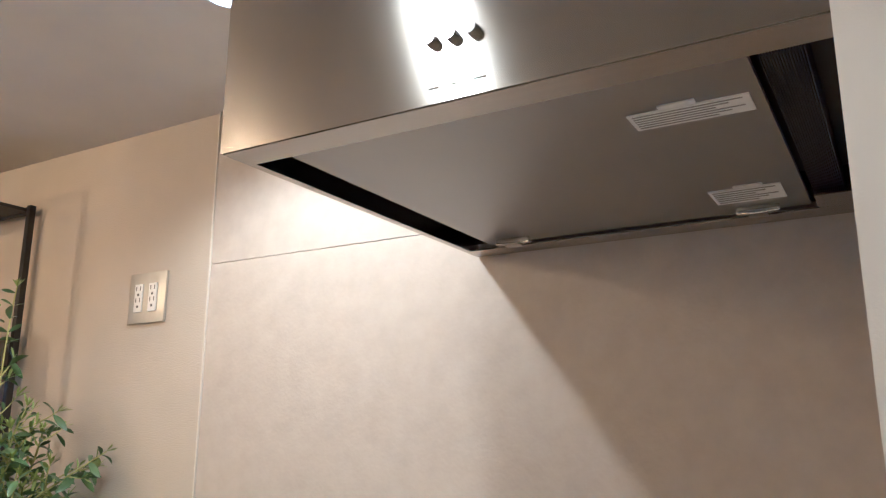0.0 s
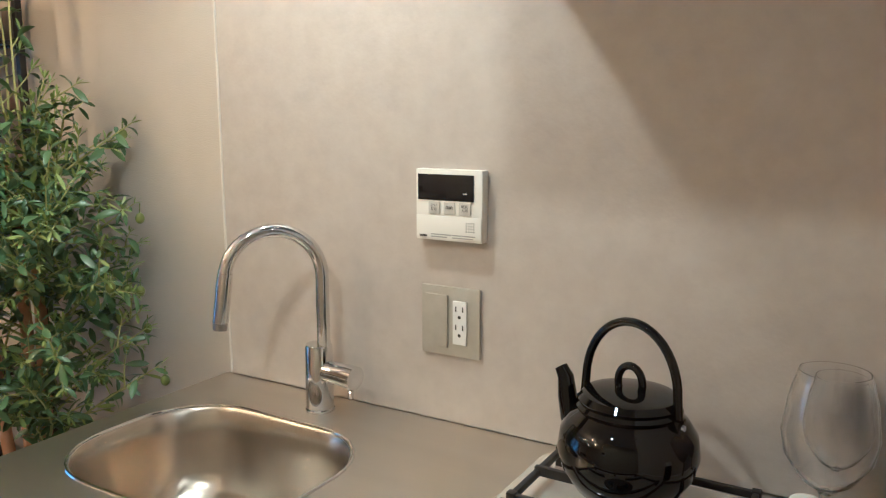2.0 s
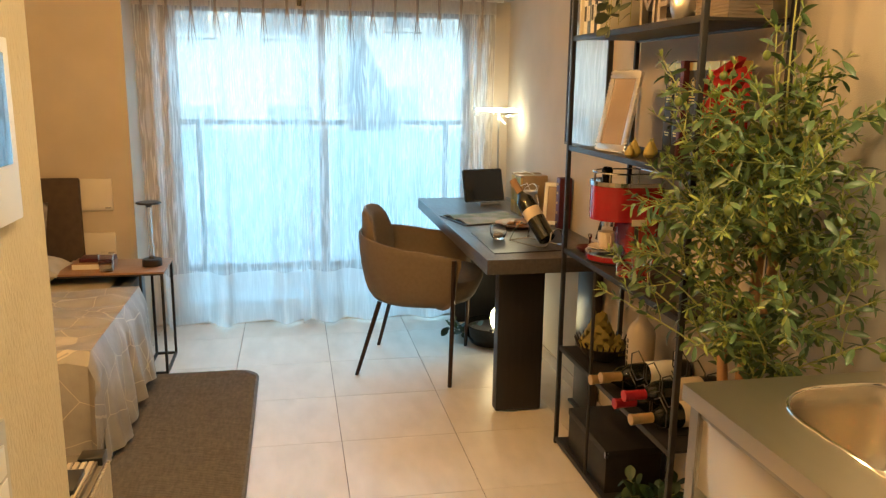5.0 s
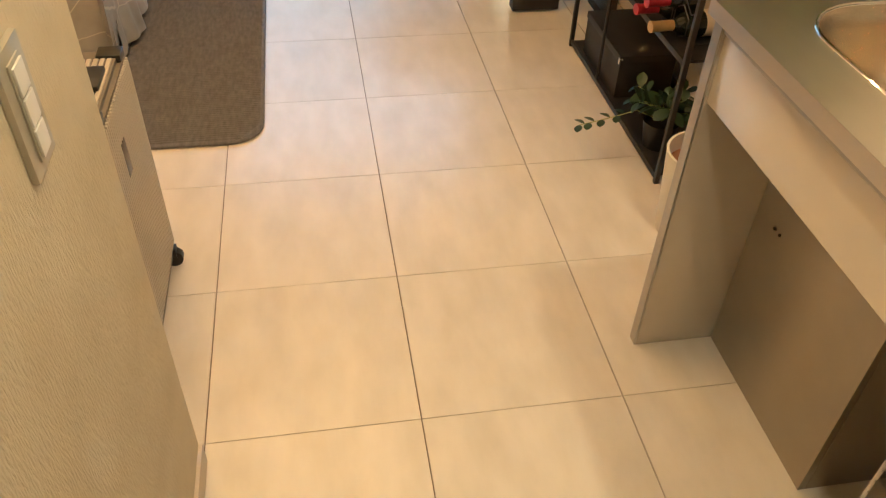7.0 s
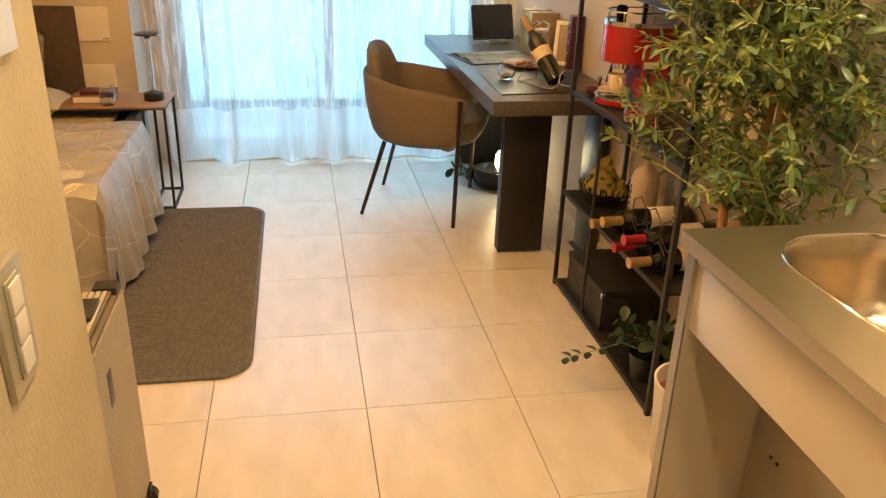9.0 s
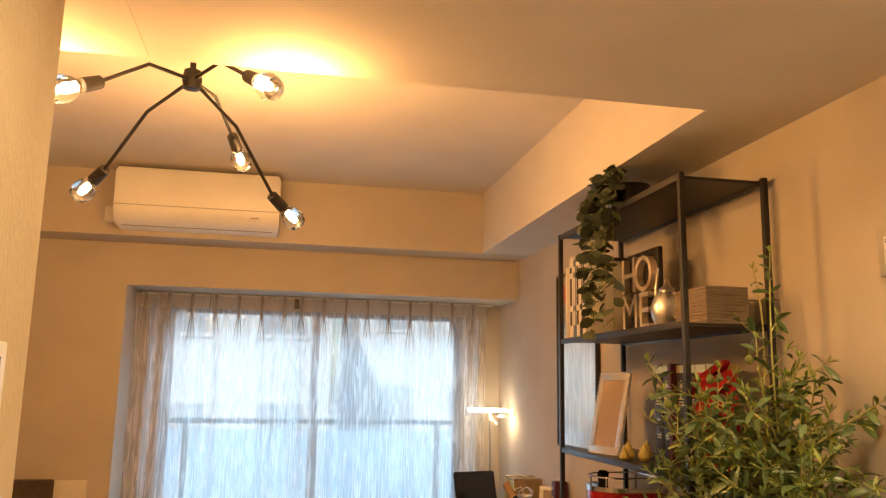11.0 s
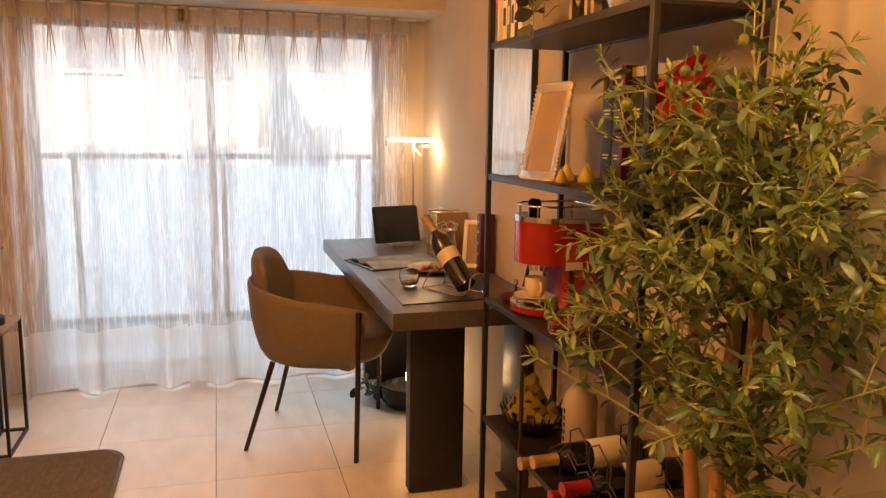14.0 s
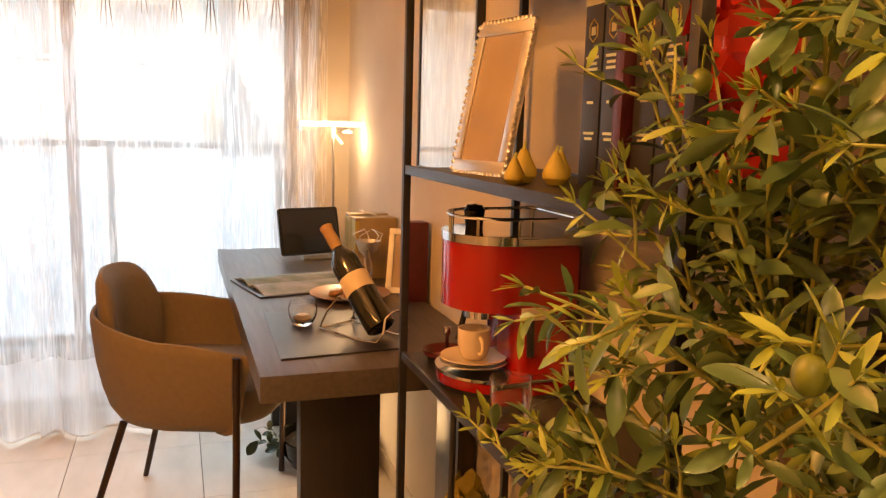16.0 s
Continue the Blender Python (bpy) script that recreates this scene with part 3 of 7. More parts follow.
structure("trim_edge", boxed(-1.1685, -1.1655, 1.049, YR - 0.001, 0.857, ZS - 0.002), M["ivory"], "pale edge trim of the kitchen board")
structure("baseboard_hall", boxed(-0.965, XE, YH, YH + 0.008, 0, 0.06), M["base"], "beige skirting board")
structure("baseboard_kitchen_side", boxed(XW, -1.19, YR - 0.008, YR, 0, 0.06), M["base"], "beige skirting board")
# ---- window, balcony, outside ----
win = thing("window_1", (XW - 0.06, 0, WZ0), "wide sliding balcony window with slim dark frames", "window", "", "structure")
H_ = WZ1 - WZ0
for y0, y1, dx in ((WY0, 0.0, 0.0), (-0.04, WY1, -0.03)):
    bm = bmesh.new()
    box(bm, dx - 0.014, dx + 0.014, y0, y0 + 0.04, 0, H_)
    box(bm, dx - 0.014, dx + 0.014, y1 - 0.04, y1, 0, H_)
    box(bm, dx - 0.0135, dx + 0.0135, y0, y1, 0, 0.06)
    box(bm, dx - 0.0135, dx + 0.0135, y0, y1, H_ - 0.05, H_)
    fr = part("window_frame", bm, M["frame"], win)
    pane = part("pane", boxed(dx - 0.003, dx + 0.003, y0 + 0.04, y1 - 0.04, 0.06, H_ - 0.05), M["pane"], win)
    pane.visible_shadow = False
part("window_sill", boxed(-0.05, 0.06, WY0, WY1, -0.02, -0.002), M["white"], win)
structure("balcony_floor", boxed(-5.75, XW - 0.151, -4.2, 4.0, -0.25, -0.03), M["balcony"], "pale concrete balcony floor")
structure("balcony_side_wall", boxed(-5.75, XW - 0.151, 1.9, 2.05, -0.03, 2.6), M["facade"], "pale balcony side wall")
structure("balcony_kerb", boxed(-5.72, -5.48, -4.2, 1.9, -0.029, 0.066), M["balcony"], "low concrete kerb under the railing")
rail = thing("balcony_railing", (-5.6, 0, -0.03), "dark metal balcony railing with frosted glass panels", "railing")
for y in [-3.4 + 0.86 * i for i in range(7)]:
    part("post", boxed(-0.02, 0.02, y - 0.018, y + 0.018, 0, 1.12), M["frame"], rail)
    part("glass_panel", boxed(-0.006, 0.006, y + 0.03, y + 0.83, 0.14, 1.08), M["frosted"], rail)
part("top_rail", boxed(-0.03, 0.03, -3.45, 1.89, 1.12, 1.155, 0.004), M["frame"], rail)
part("bottom_rail", boxed(-0.02, 0.02, -3.4, 1.89, 0.10, 0.135, 0.003), M["frame"], rail)
structure("ground", boxed(-400, -7, -300, 300, -9.2, -9.0), M["concrete"], "street level ground far below")


def block(name, at, w, h, d, cols, rows, label, wallmat):
    b = thing(name, at, label, "building", "buildings across the street")
    part("wall", boxed(-d, 0, -w / 2, w / 2, 0, h), wallmat, b)
    part("roof", boxed(-d - 0.1, 0.15, -w / 2 - 0.1, w / 2 + 0.1, h, h + 0.35), M["concrete"], b)
    sx, sz = w / cols, h / rows
    for i in range(cols):
        for j in range(rows):
            y, z = -w / 2 + sx * (i + 0.5), sz * (j + 0.45)
            f = part("window", boxed(0.0, 0.05, y - sx * 0.27, y + sx * 0.27, z - sz * 0.24, z + sz * 0.24), M["white"], b)
            part("pane", boxed(0.051, 0.06, y - sx * 0.23, y + sx * 0.23, z - sz * 0.20, z + sz * 0.20), M["dark_glass"], f)


block("apartment_building", (-19, -3.6, -9), 9, 13.5, 8, 4, 5, "pale apartment building with grey windows across the street", M["facade"])
block("apartment_building", (-24, 7.5, -9), 11, 17, 8, 5, 6, "tall pale apartment building across the street", M["facade"])
block("apartment_building", (-26, -16.0, -9), 13, 15, 8, 5, 5, "pale apartment building farther along the street", M["facade"])


def curtain(name, y0, y1, folds, seed, label):
    """A hanging sheer panel with soft folds under a pinch-pleated heading band."""
    rnd = random.Random(seed)
    th = thing(name, (-4.405, y0, 0.018), label, "curtain", "window curtains")
    bm = bmesh.new()
    n, rows_, h = folds * 26, 24, 1.815
    ph = [rnd.uniform(-0.9, 0.9) for _ in range(folds + 2)]
    amp = [rnd.uniform(0.6, 1.3) for _ in range(folds + 2)]
    lap = [rnd.choice((0.004, 0.010, 0.036)) for _ in range(folds + 2)]
    grid = []

    def fold_at(i, v):
        u = i / n * folds
        k = int(u)
        f = u - k
        f = f * f * (3 - 2 * f)
        p, am, lp = (q[k] * (1 - f) + q[k + 1] * f for q in (ph, amp, lap))
        w = 2 * math.pi * u + p * (1 - 0.6 * v)
        x = am * (0.010 + 0.006 * v) * math.sin(w) + am * 0.052 * (1 - 0.85 * v) * math.sin(0.5 * w + 1.1 * seed)
        sway = 0.010 * math.sin(3.4 * v + 0.9 * u + seed) * (1 - v)
        y = (y1 - y0) * (i / n - 0.06 * math.sin(2 * math.pi * i / n)) + 1.5 * lp * math.cos(0.5 * w + 1.1 * seed) * (1 - 0.6 * v) + sway
        return x, y, w

    for j in range(rows_ + 1):
        v = j / rows_
        row = []
        for i in range(n + 1):
            x, y, w = fold_at(i, v)
            z = h * v
            row.append(bm.verts.new((x, y, z)))
        grid.append(row)
    hem_line = [v.co + Vector((0.001, 0, 0.002)) for v in grid[0]]
    # Cloth below 0.34 m goes here; its smooth brightness is a painted light effect.
    hem = bmesh.new()
    for a, b in zip(grid, grid[1:]):
        if b[0].co.z > 0.34:
            for i in range(n):
                bm.faces.new((a[i], a[i + 1], b[i + 1], b[i]))
            continue
        lo, hi = ([hem.verts.new(v.co) for v in r] for r in (a, b))
        for i in range(n):
            hem.faces.new((lo[i], lo[i + 1], hi[i + 1], hi[i]))
    bmesh.ops.remove_doubles(hem, verts=hem.verts, dist=0.00001)
    bmesh.ops.delete(bm, geom=[v for v in bm.verts if not v.link_faces], context="VERTS")
    part("cloth", bm, M["curtain"], th)
    part("deep_hem", hem, M["curtain_low_light"], th, "lower curtain cloth, made denser to copy the even light there")
    part("hem", tube(bmesh.new(), hem_line, 0.0028, 5), M["curtain_thick"], th)
    bm = bmesh.new()
    tops = []
    for z, v in ((h - 0.072, 0.96), (h + 0.006, 1.0)):
        tops.append([bm.verts.new((fold_at(i, v)[0] * 0.5 + 0.012, fold_at(i, v)[1], z)) for i in range(0, n + 1, 2)])
    for a, b, c, d in zip(tops[0], tops[0][1:], tops[1][1:], tops[1]):
        bm.faces.new((a, b, c, d))
    bmesh.ops.solidify(bm, geom=list(bm.faces), thickness=0.0015)
    part("heading_band", bm, M["curtain_thick"], th, "stiff gathered heading tape")
    # Pleats and the creases fanning below them, drawn as dark shade lines.
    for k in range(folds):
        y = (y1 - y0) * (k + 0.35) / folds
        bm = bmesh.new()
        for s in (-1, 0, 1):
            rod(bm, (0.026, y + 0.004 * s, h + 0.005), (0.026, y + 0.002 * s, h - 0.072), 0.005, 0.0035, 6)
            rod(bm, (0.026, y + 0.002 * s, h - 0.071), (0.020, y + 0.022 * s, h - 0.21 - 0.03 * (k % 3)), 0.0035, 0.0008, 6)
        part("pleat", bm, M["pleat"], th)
    return th


curtain("sheer_curtain", -0.985, -0.125, 7, 3, "white sheer curtain with fine slubs, drawn shut")
curtain("sheer_curtain", -0.155, 0.945, 9, 8, "white sheer curtain with fine slubs, drawn shut")
crail = thing("curtain_rail", (-4.40, 0, 1.822), "slim white curtain rail under the window head", "curtain rail")
part("rail", boxed(-0.012, 0.012, -0.96, 0.99, 0.008, 0.021, 0.003), M["white"], crail)
part("carrier", boxed(-0.010, 0.016, -0.152, -0.128, -0.045, 0.008, 0.003), M["black_plastic"], crail, "black overlap carrier")

# ---- kitchen ----
kit = thing("kitchen_worktop", (-1.18, 0.482, 0.825), "brushed stainless worktop with a pressed sink bowl", "worktop")
SX0, SX1, SY0, SY1 = 0.060, 0.488, 0.110, 0.432
bm = bmesh.new()
hole = round_rect(SX0, SX1, SY0, SY1, 0.13, 8)
W_, D_, T_ = 0.56, 0.57, 0.030


def on_rim(p):
    cx, cy = (SX0 + SX1) / 2, (SY0 + SY1) / 2
    dx, dy = p[0] - cx, p[1] - cy
    s = min(((W_ - cx) / dx if dx > 1e-6 else (-cx / dx if dx < -1e-6 else 1e9)), ((D_ - cy) / dy if dy > 1e-6 else (-cy / dy if dy < -1e-6 else 1e9)))
    return cx + dx * s, cy + dy * s


inner = [bm.verts.new((x, y, T_)) for x, y in hole]
outer = [bm.verts.new((*on_rim(p), T_)) for p in hole]
n = len(hole)
for i in range(n):
    j = (i + 1) % n
    bm.faces.new((inner[i], inner[j], outer[j], outer[i]))
for cx, cy in ((W_, D_), (0, D_), (0, 0), (W_, 0)):
    near = sorted(outer, key=lambda v: (v.co.x - cx) ** 2 + (v.co.y - cy) ** 2)
    a = next((v for v in near if abs(v.co.x - cx) < 1e-6), None)
    b = next((v for v in near if abs(v.co.y - cy) < 1e-6), None)
    if a and b and a is not b:
        bm.faces.new((bm.verts.new((cx, cy, T_)), a, b))
bmesh.ops.recalc_face_normals(bm, faces=bm.faces)
if bm.faces[0].normal.z < 0:
    bmesh.ops.reverse_faces(bm, faces=bm.faces)
part("deck", bm, M["steel"], kit)
bm = bmesh.new()
box(bm, W_, 1.184, 0, D_, 0.0, T_)
box(bm, 0, W_, 0, 0.012, 0.0, T_ - 0.0005)
box(bm, 0, 0.012, 0.012, D_, 0.0, T_ - 0.0005)
part("edge", bm, M["steel"], kit)
bm = bmesh.new()
lip = round_rect(SX0 - 0.004, SX1 + 0.004, SY0 - 0.004, SY1 + 0.004, 0.134, 8)
tube(bm, [(x, y, T_ + 0.0005) for x, y in lip], 0.0028, 8, closed=True)
part("sink_rim", bm, M["chrome"], kit, "bright polished sink rim")
bm = bmesh.new()
rings = []
for inset, dz in ((-0.001, 0.0), (0.004, -0.008), (0.009, -0.05), (0.017, -0.115), (0.032, -0.145), (0.06, -0.158), (0.11, -0.165), (0.14, -0.167)):
    r = max(0.13 - inset * 0.5, 0.02)
    pts = round_rect(SX0 + inset, SX1 - inset, SY0 + inset, SY1 - inset, min(r, (SY1 - SY0) / 2 - inset - 0.001), 8)
    rings.append([bm.verts.new((x, y, T_ + dz)) for x, y in pts])
for a, b in zip(rings, rings[1:]):
    for i in range(n):
        j = (i + 1) % n
        bm.faces.new((a[i], b[i], b[j], a[j]))
bm.faces.new(rings[-1])
part("sink_bowl", bm, M["steel_satin"], kit, "satin stainless sink bowl")
bm = bmesh.new()
lathe(bm, [(0, 0), (0.028, 0), (0.034, 0.004), (0.040, 0.005), (0.042, 0.001)], 28, ((SX0 + SX1) / 2 + 0.02, (SY0 + SY1) / 2 + 0.03, T_ - 0.166))
part("drain", bm, M["chrome"], kit, "chrome sink drain")

cab = thing("kitchen_cabinet", (-1.18, 0.505, 0), "pale grey laminate kitchen base with an open knee recess", "cabinet")
part("side_panel", boxed(0, 0.028, 0, 0.545, 0, 0.825, 0.0015), M["cabinet"], cab)
part("front_edge", boxed(0.0, 0.0275, -0.004, -0.0005, 0, 0.824), M["aluminium"], cab, "metal edge strip")
part("apron", boxed(0.03, 1.184, 0.004, 0.022, 0.665, 0.822, 0.0015), M["cabinet"], cab)
part("apron_trim", boxed(0.03, 1.184, 0.0005, 0.0038, 0.800, 0.822), M["aluminium"], cab, "metal trim under the worktop")
# Recess panels wear the darkened finish, so their shade is partly painted.
part("back_panel", boxed(0.03, 0.453, 0.192, 0.208, 0, 0.66, 0.001), M["cabinet_shaded"], cab)
part("inner_side", boxed(0.437, 0.453, 0.2085, 0.545, 0, 0.66, 0.001), M["cabinet_shaded"], cab)
for k in range(2):
    bm = rod(bmesh.new(), (0.10 + 0.022 * k, 0.1895, 0.40), (0.10 + 0.022 * k, 0.1921, 0.40), 0.0035, seg=10)
    part("screw_hole", bm, M["black_plastic"], cab)

rack = thing("wire_rack", (-0.60, 0.60, 0), "chrome wire basket rack under the cooker", "rack")
for x, y in ((0, 0.09), (0.30, 0.09), (0, 0.40), (0.30, 0.40)):
    part("upright", rod(bmesh.new(), (x, y, 0), (x, y, 0.52), 0.004, seg=8), M["chrome"], rack)
for z in (0.10, 0.30, 0.50):
    bm = tube(bmesh.new(), [(0, 0.09, z), (0.30, 0.09, z), (0.30, 0.40, z), (0, 0.40, z)], 0.0035, 6, closed=True)
    sh = part("basket", bm, M["chrome"], rack)
    for i in range(1, 9):
        part("wire", rod(bmesh.new(), (0.0333 * i, 0.09, z - 0.004), (0.0333 * i, 0.40, z - 0.004), 0.0018, seg=6), M["chrome"], sh)
    bm = tube(bmesh.new(), [(0.004, 0.084, z), (0.004, 0.084, z + 0.028), (0.05, 0.084, z + 0.028), (0.05, 0.084, z)], 0.002, 6)
    part("clip", bm, M["chrome"], sh)

tap = thing("kitchen_tap", (-0.880, 0.985, 0.855), "chrome gooseneck mixer tap with a side lever", "tap")
part("body", lathe(bmesh.new(), [(0, 0), (0.0265, 0), (0.0265, 0.004), (0.0245, 0.006), (0.0245, 0.118), (0.0225, 0.122), (0, 0.122)], 32), M["chrome"], tap)
away = Vector((-0.104, -0.128, 0)).normalized()
R_ = 0.0815
pts = [Vector((0.012, 0, 0.11)), Vector((0.012, 0, 0.16)), Vector((0.012, 0, 0.248))]
pts += arc(Vector((0.012, 0, 0.248)) + away * R_, R_, math.pi, 0.22, away, (0, 0, 1), 20)[1:]
end = pts[-1]
tip = end + away * 0.012 + Vector((0, 0, -0.088))
part("spout", tube(bmesh.new(), pts + [end + (tip - end) * 0.2], 0.0118, 16), M["chrome"], tap)
part("spray_head", tube(bmesh.new(), [end + (tip - end) * t for t in (0.05, 0.5, 0.9)] + [tip], 0.0132, 16), M["chrome"], tap)
part("nozzle", rod(bmesh.new(), tip, tip + (tip - end).normalized() * 0.012, 0.0125, 0.0118, 16), M["aluminium"], tap, "ringed nozzle")
part("cartridge", rod(bmesh.new(), (0.02, 0, 0.075), (0.062, -0.004, 0.075), 0.020, seg=24), M["chrome"], tap)
part("lever", tube(bmesh.new(), [(0.062, -0.004, 0.075), (0.085, -0.006, 0.074)], 0.021, 24), M["chrome"], tap)
part("lever_grip", rod(bmesh.new(), (0.075, -0.006, 0.058), (0.085, -0.02, 0.040), 0.006, 0.004, 12), M["chrome"], tap)

hood = thing("range_hood", (-0.557, 0.49, 1.677), "brushed stainless range hood with grease plate", "range hood")
HW, HD, HH = 0.562, 0.560, 0.382
for nm, b6 in (("front_panel", (0, HW, 0, 0.002, 0, HH)), ("side_panel", (0, 0.002, 0.002, HD, 0, HH)), ("back_panel", (0.002, HW, HD - 0.002, HD, 0.02, HH)), ("top_panel", (0.002, HW, 0.002, HD - 0.002, HH - 0.002, HH))):
    part(nm, boxed(*b6), M["steel_hood"], hood)
bm = bmesh.new()
box(bm, 0.002, HW, 0.0022, 0.040, -0.001, 0.0008)
box(bm, 0.002, 0.012, 0.040, HD - 0.045, -0.001, 0.0008)
box(bm, 0.002, HW, HD - 0.045, HD - 0.002, -0.001, 0.0008)
box(bm, 0.507, HW, HD - 0.105, HD - 0.0455, -0.001, 0.0008)
part("bottom_frame", bm, M["steel_hood_x"], hood)
part("inner_lining", boxed(0.013, HW, 0.041, HD - 0.046, 0.05, 0.053), M["black_plastic"], hood)
bm = bmesh.new()
slab(bm, round_rect(0.050, 0.500, 0.048, 0.509, 0.006, 3), 0.004, 0.010)
part("grease_plate", bm, M["steel_satin_dark"], hood, "satin steel grease plate")
for i in range(16):
    part("filter_fin", boxed(0.505 + 0.0022 * i, 0.506 + 0.0022 * i, 0.07, HD - 0.06, 0.012, 0.045), M["black_metal"], hood)
for x0, x1, y0, y1 in ((0.385, 0.490, 0.118, 0.156), (0.398, 0.478, 0.392, 0.452)):
    lab = part("warning_label", boxed(x0, x1, y0, y1, 0.0022, 0.0038), M["white"], hood, "white printed warning label")
    for r in range(6):
        y = y0 + (y1 - y0) * (r + 0.6) / 6.8
        part("print_line", boxed(x0 + 0.004, x1 - 0.006 - 0.012 * ((r * 7) % 3), y, y + (y1 - y0) * 0.045, 0.0016, 0.0021), M["print_grey"], lab)
    part("heading", boxed(x0 + 0.03, x0 + 0.062, y0 - 0.010, y0 - 0.002, 0.002, 0.0038), M["white"], lab)
for x in (0.10, 0.44):
    bm = bmesh.new()
    box(bm, x - 0.026, x + 0.026, 0.478, 0.488, -0.006, 0.003, 0.001)
    box(bm, x - 0.012, x + 0.012, 0.470, 0.494, -0.009, -0.006, 0.001)
    part("latch", bm, M["chrome"], hood, "bright spring latch")
for i in range(3):
    bm = rod(bmesh.new(), (0.252 + 0.0205 * i, 0.0, 0.058), (0.252 + 0.0205 * i, -0.009, 0.058), 0.0062, 0.0055, 18)
    part("push_button", bm, M["chrome"], hood)
for i, wx in enumerate((0.010, 0.006, 0.012)):
    part("marking", boxed(0.248 + 0.022 * i, 0.248 + 0.022 * i + wx, -0.0006, -0.0001, 0.013, 0.015), M["print_grey"], hood)

for x, y, z in DOWN:
    dl = thing("downlight", (x, y, z), "small recessed ceiling downlight, lit", "downlight", "recessed downlights")
    part("rim", lathe(bmesh.new(), [(0.036, -0.0005), (0.046, -0.0005), (0.046, -0.004), (0.038, -0.007), (0.036, -0.0005)], 32), M["white"], dl)
    part("lens", lathe(bmesh.new(), [(0, -0.0035), (0.034, -0.0035), (0.034, -0.0015), (0, -0.0015)], 28), M["bulb_soft"], dl, "glowing lens")

ctl = thing("water_heater_control", (-0.703, 1.052, 1.173), "white water heater control panel on the kitchen wall", "control panel")
part("case", boxed(0, 0.124, -0.020, -0.0005, 0, 0.116, 0.003), M["white_warm"], ctl)
part("display", boxed(0.005, 0.109, -0.0215, -0.0203, 0.066, 0.108, 0.0005), M["screen"], ctl, "dark glossy display")
part("flap", boxed(0.0015, 0.1225, -0.0214, -0.0203, 0.003, 0.0405, 0.0005), M["white_warm"], ctl)


def letters(name, body, size, m, material, parent, depth=0.0004, align="CENTER", label=""):
    c = bpy.data.curves.new(name, "FONT")
    c.body, c.size, c.extrude, c.align_x, c.align_y = body, size, depth, align, "CENTER"
    c.resolution_u = 3
    tmp = bpy.data.objects.new(name, c)
    scene.collection.objects.link(tmp)
    me = bpy.data.meshes.new_from_object(tmp.evaluated_get(bpy.context.evaluated_depsgraph_get()))
    bpy.data.objects.remove(tmp)
    me.materials.clear()
    me.materials.append(material)
    ob = new(name, me)
    ob.parent = parent
    ob.matrix_local = m
    if label:
        ob["label"] = label
    return ob


for i, tx in enumerate(("おい\nだき", "自動", "運転\n入切")):
    x = 0.036 + 0.0285 * i
    bt = part("button", boxed(x - 0.0105, x + 0.0105, -0.0222, -0.0203, 0.0435, 0.0635, 0.0008), M["button_grey"], ctl)
    letters("button_text", tx, 0.0062 if "\n" in tx else 0.0070, pose(x, -0.0225, 0.0545, 90, 0, 0), M["print_dark"], bt, 0.0001)
for r in range(4):
    for c in range(4):
        part("speaker_hole", rod(bmesh.new(), (0.096 + 0.0045 * c, -0.0219, 0.018 + 0.0045 * r), (0.096 + 0.0045 * c, -0.0213, 0.018 + 0.0045 * r), 0.0011, seg=8), M["print_dark"], ctl)
part("maker_mark", boxed(0.008, 0.022, -0.0218, -0.0213, 0.0055, 0.0085), M["print_dark"], ctl)
for x0, x1, z in ((0.030, 0.068, 0.0095), (0.030, 0.060, 0.0055), (0.070, 0.086, 0.0095), (0.088, 0.112, 0.0095), (0.070, 0.108, 0.0055)):
    part("caption_bar", boxed(x0, x1, -0.0218, -0.0213, z, z + 0.0016), M["print_grey"], ctl)
part("display_mark", boxed(0.090, 0.097, -0.0219, -0.0214, 0.077, 0.079), M["button_grey"], ctl)


def wall_plate(name, at, w, h, label, category):
    th = thing(name, at, label, category)
    part("plate", boxed(0, w, -0.007, -0.0005, 0, h, 0.0015), M["champagne"], th)
    return th


def socket_block(parent, x, z0, w, h, m):
    f = part("socket", boxed(x, x + w, -0.0105, -0.0072, z0, z0 + h, 0.001), m, parent, "white twin socket")
    for zc in (z0 + h * 0.72, z0 + h * 0.30):
        for sx in (-0.25, 0.25):
            part("slot", boxed(x + w * (0.5 + sx) - 0.0011, x + w * (0.5 + sx) + 0.0011, -0.0109, -0.0106, zc + 0.003, zc + 0.012), M["print_dark"], f)
        part("earth_pin", rod(bmesh.new(), (x + w * 0.5, -0.0106, zc - 0.006), (x + w * 0.5, -0.0109, zc - 0.006), 0.003, seg=10), M["print_dark"], f)


pl = wall_plate("wall_outlet", (-0.701, 1.052, 0.976), 0.111, 0.118, "champagne metal wall plate with switch and white sockets", "wall outlet")
part("rocker_switch", boxed(0.010, 0.052, -0.0115, -0.0072, 0.014, 0.104, 0.001), M["champagne"], pl)
socket_block(pl, 0.062, 0.022, 0.026, 0.074, M["white"])
pl = wall_plate("high_wall_outlet", (-1.407, 1.06, 1.622), 0.112, 0.108, "champagne metal wall plate with two white sockets", "wall outlet")
socket_block(pl, 0.020, 0.024, 0.024, 0.060, M["white"])
socket_block(pl, 0.064, 0.024, 0.024, 0.060, M["white"])

hob = thing("gas_hob", (-0.452, 0.60, 0.855), "gas hob with black cast pan supports", "gas hob")
part("top_plate", slab(bmesh.new(), round_rect(0, 0.415, 0, 0.400, 0.015, 4), 0.0, 0.012, 0.003), M["hob_top"], hob)
part("trim", slab(bmesh.new(), round_rect(-0.008, 0.423, -0.008, 0.408, 0.018, 4), 0.0, 0.006, 0.002), M["steel"], hob)
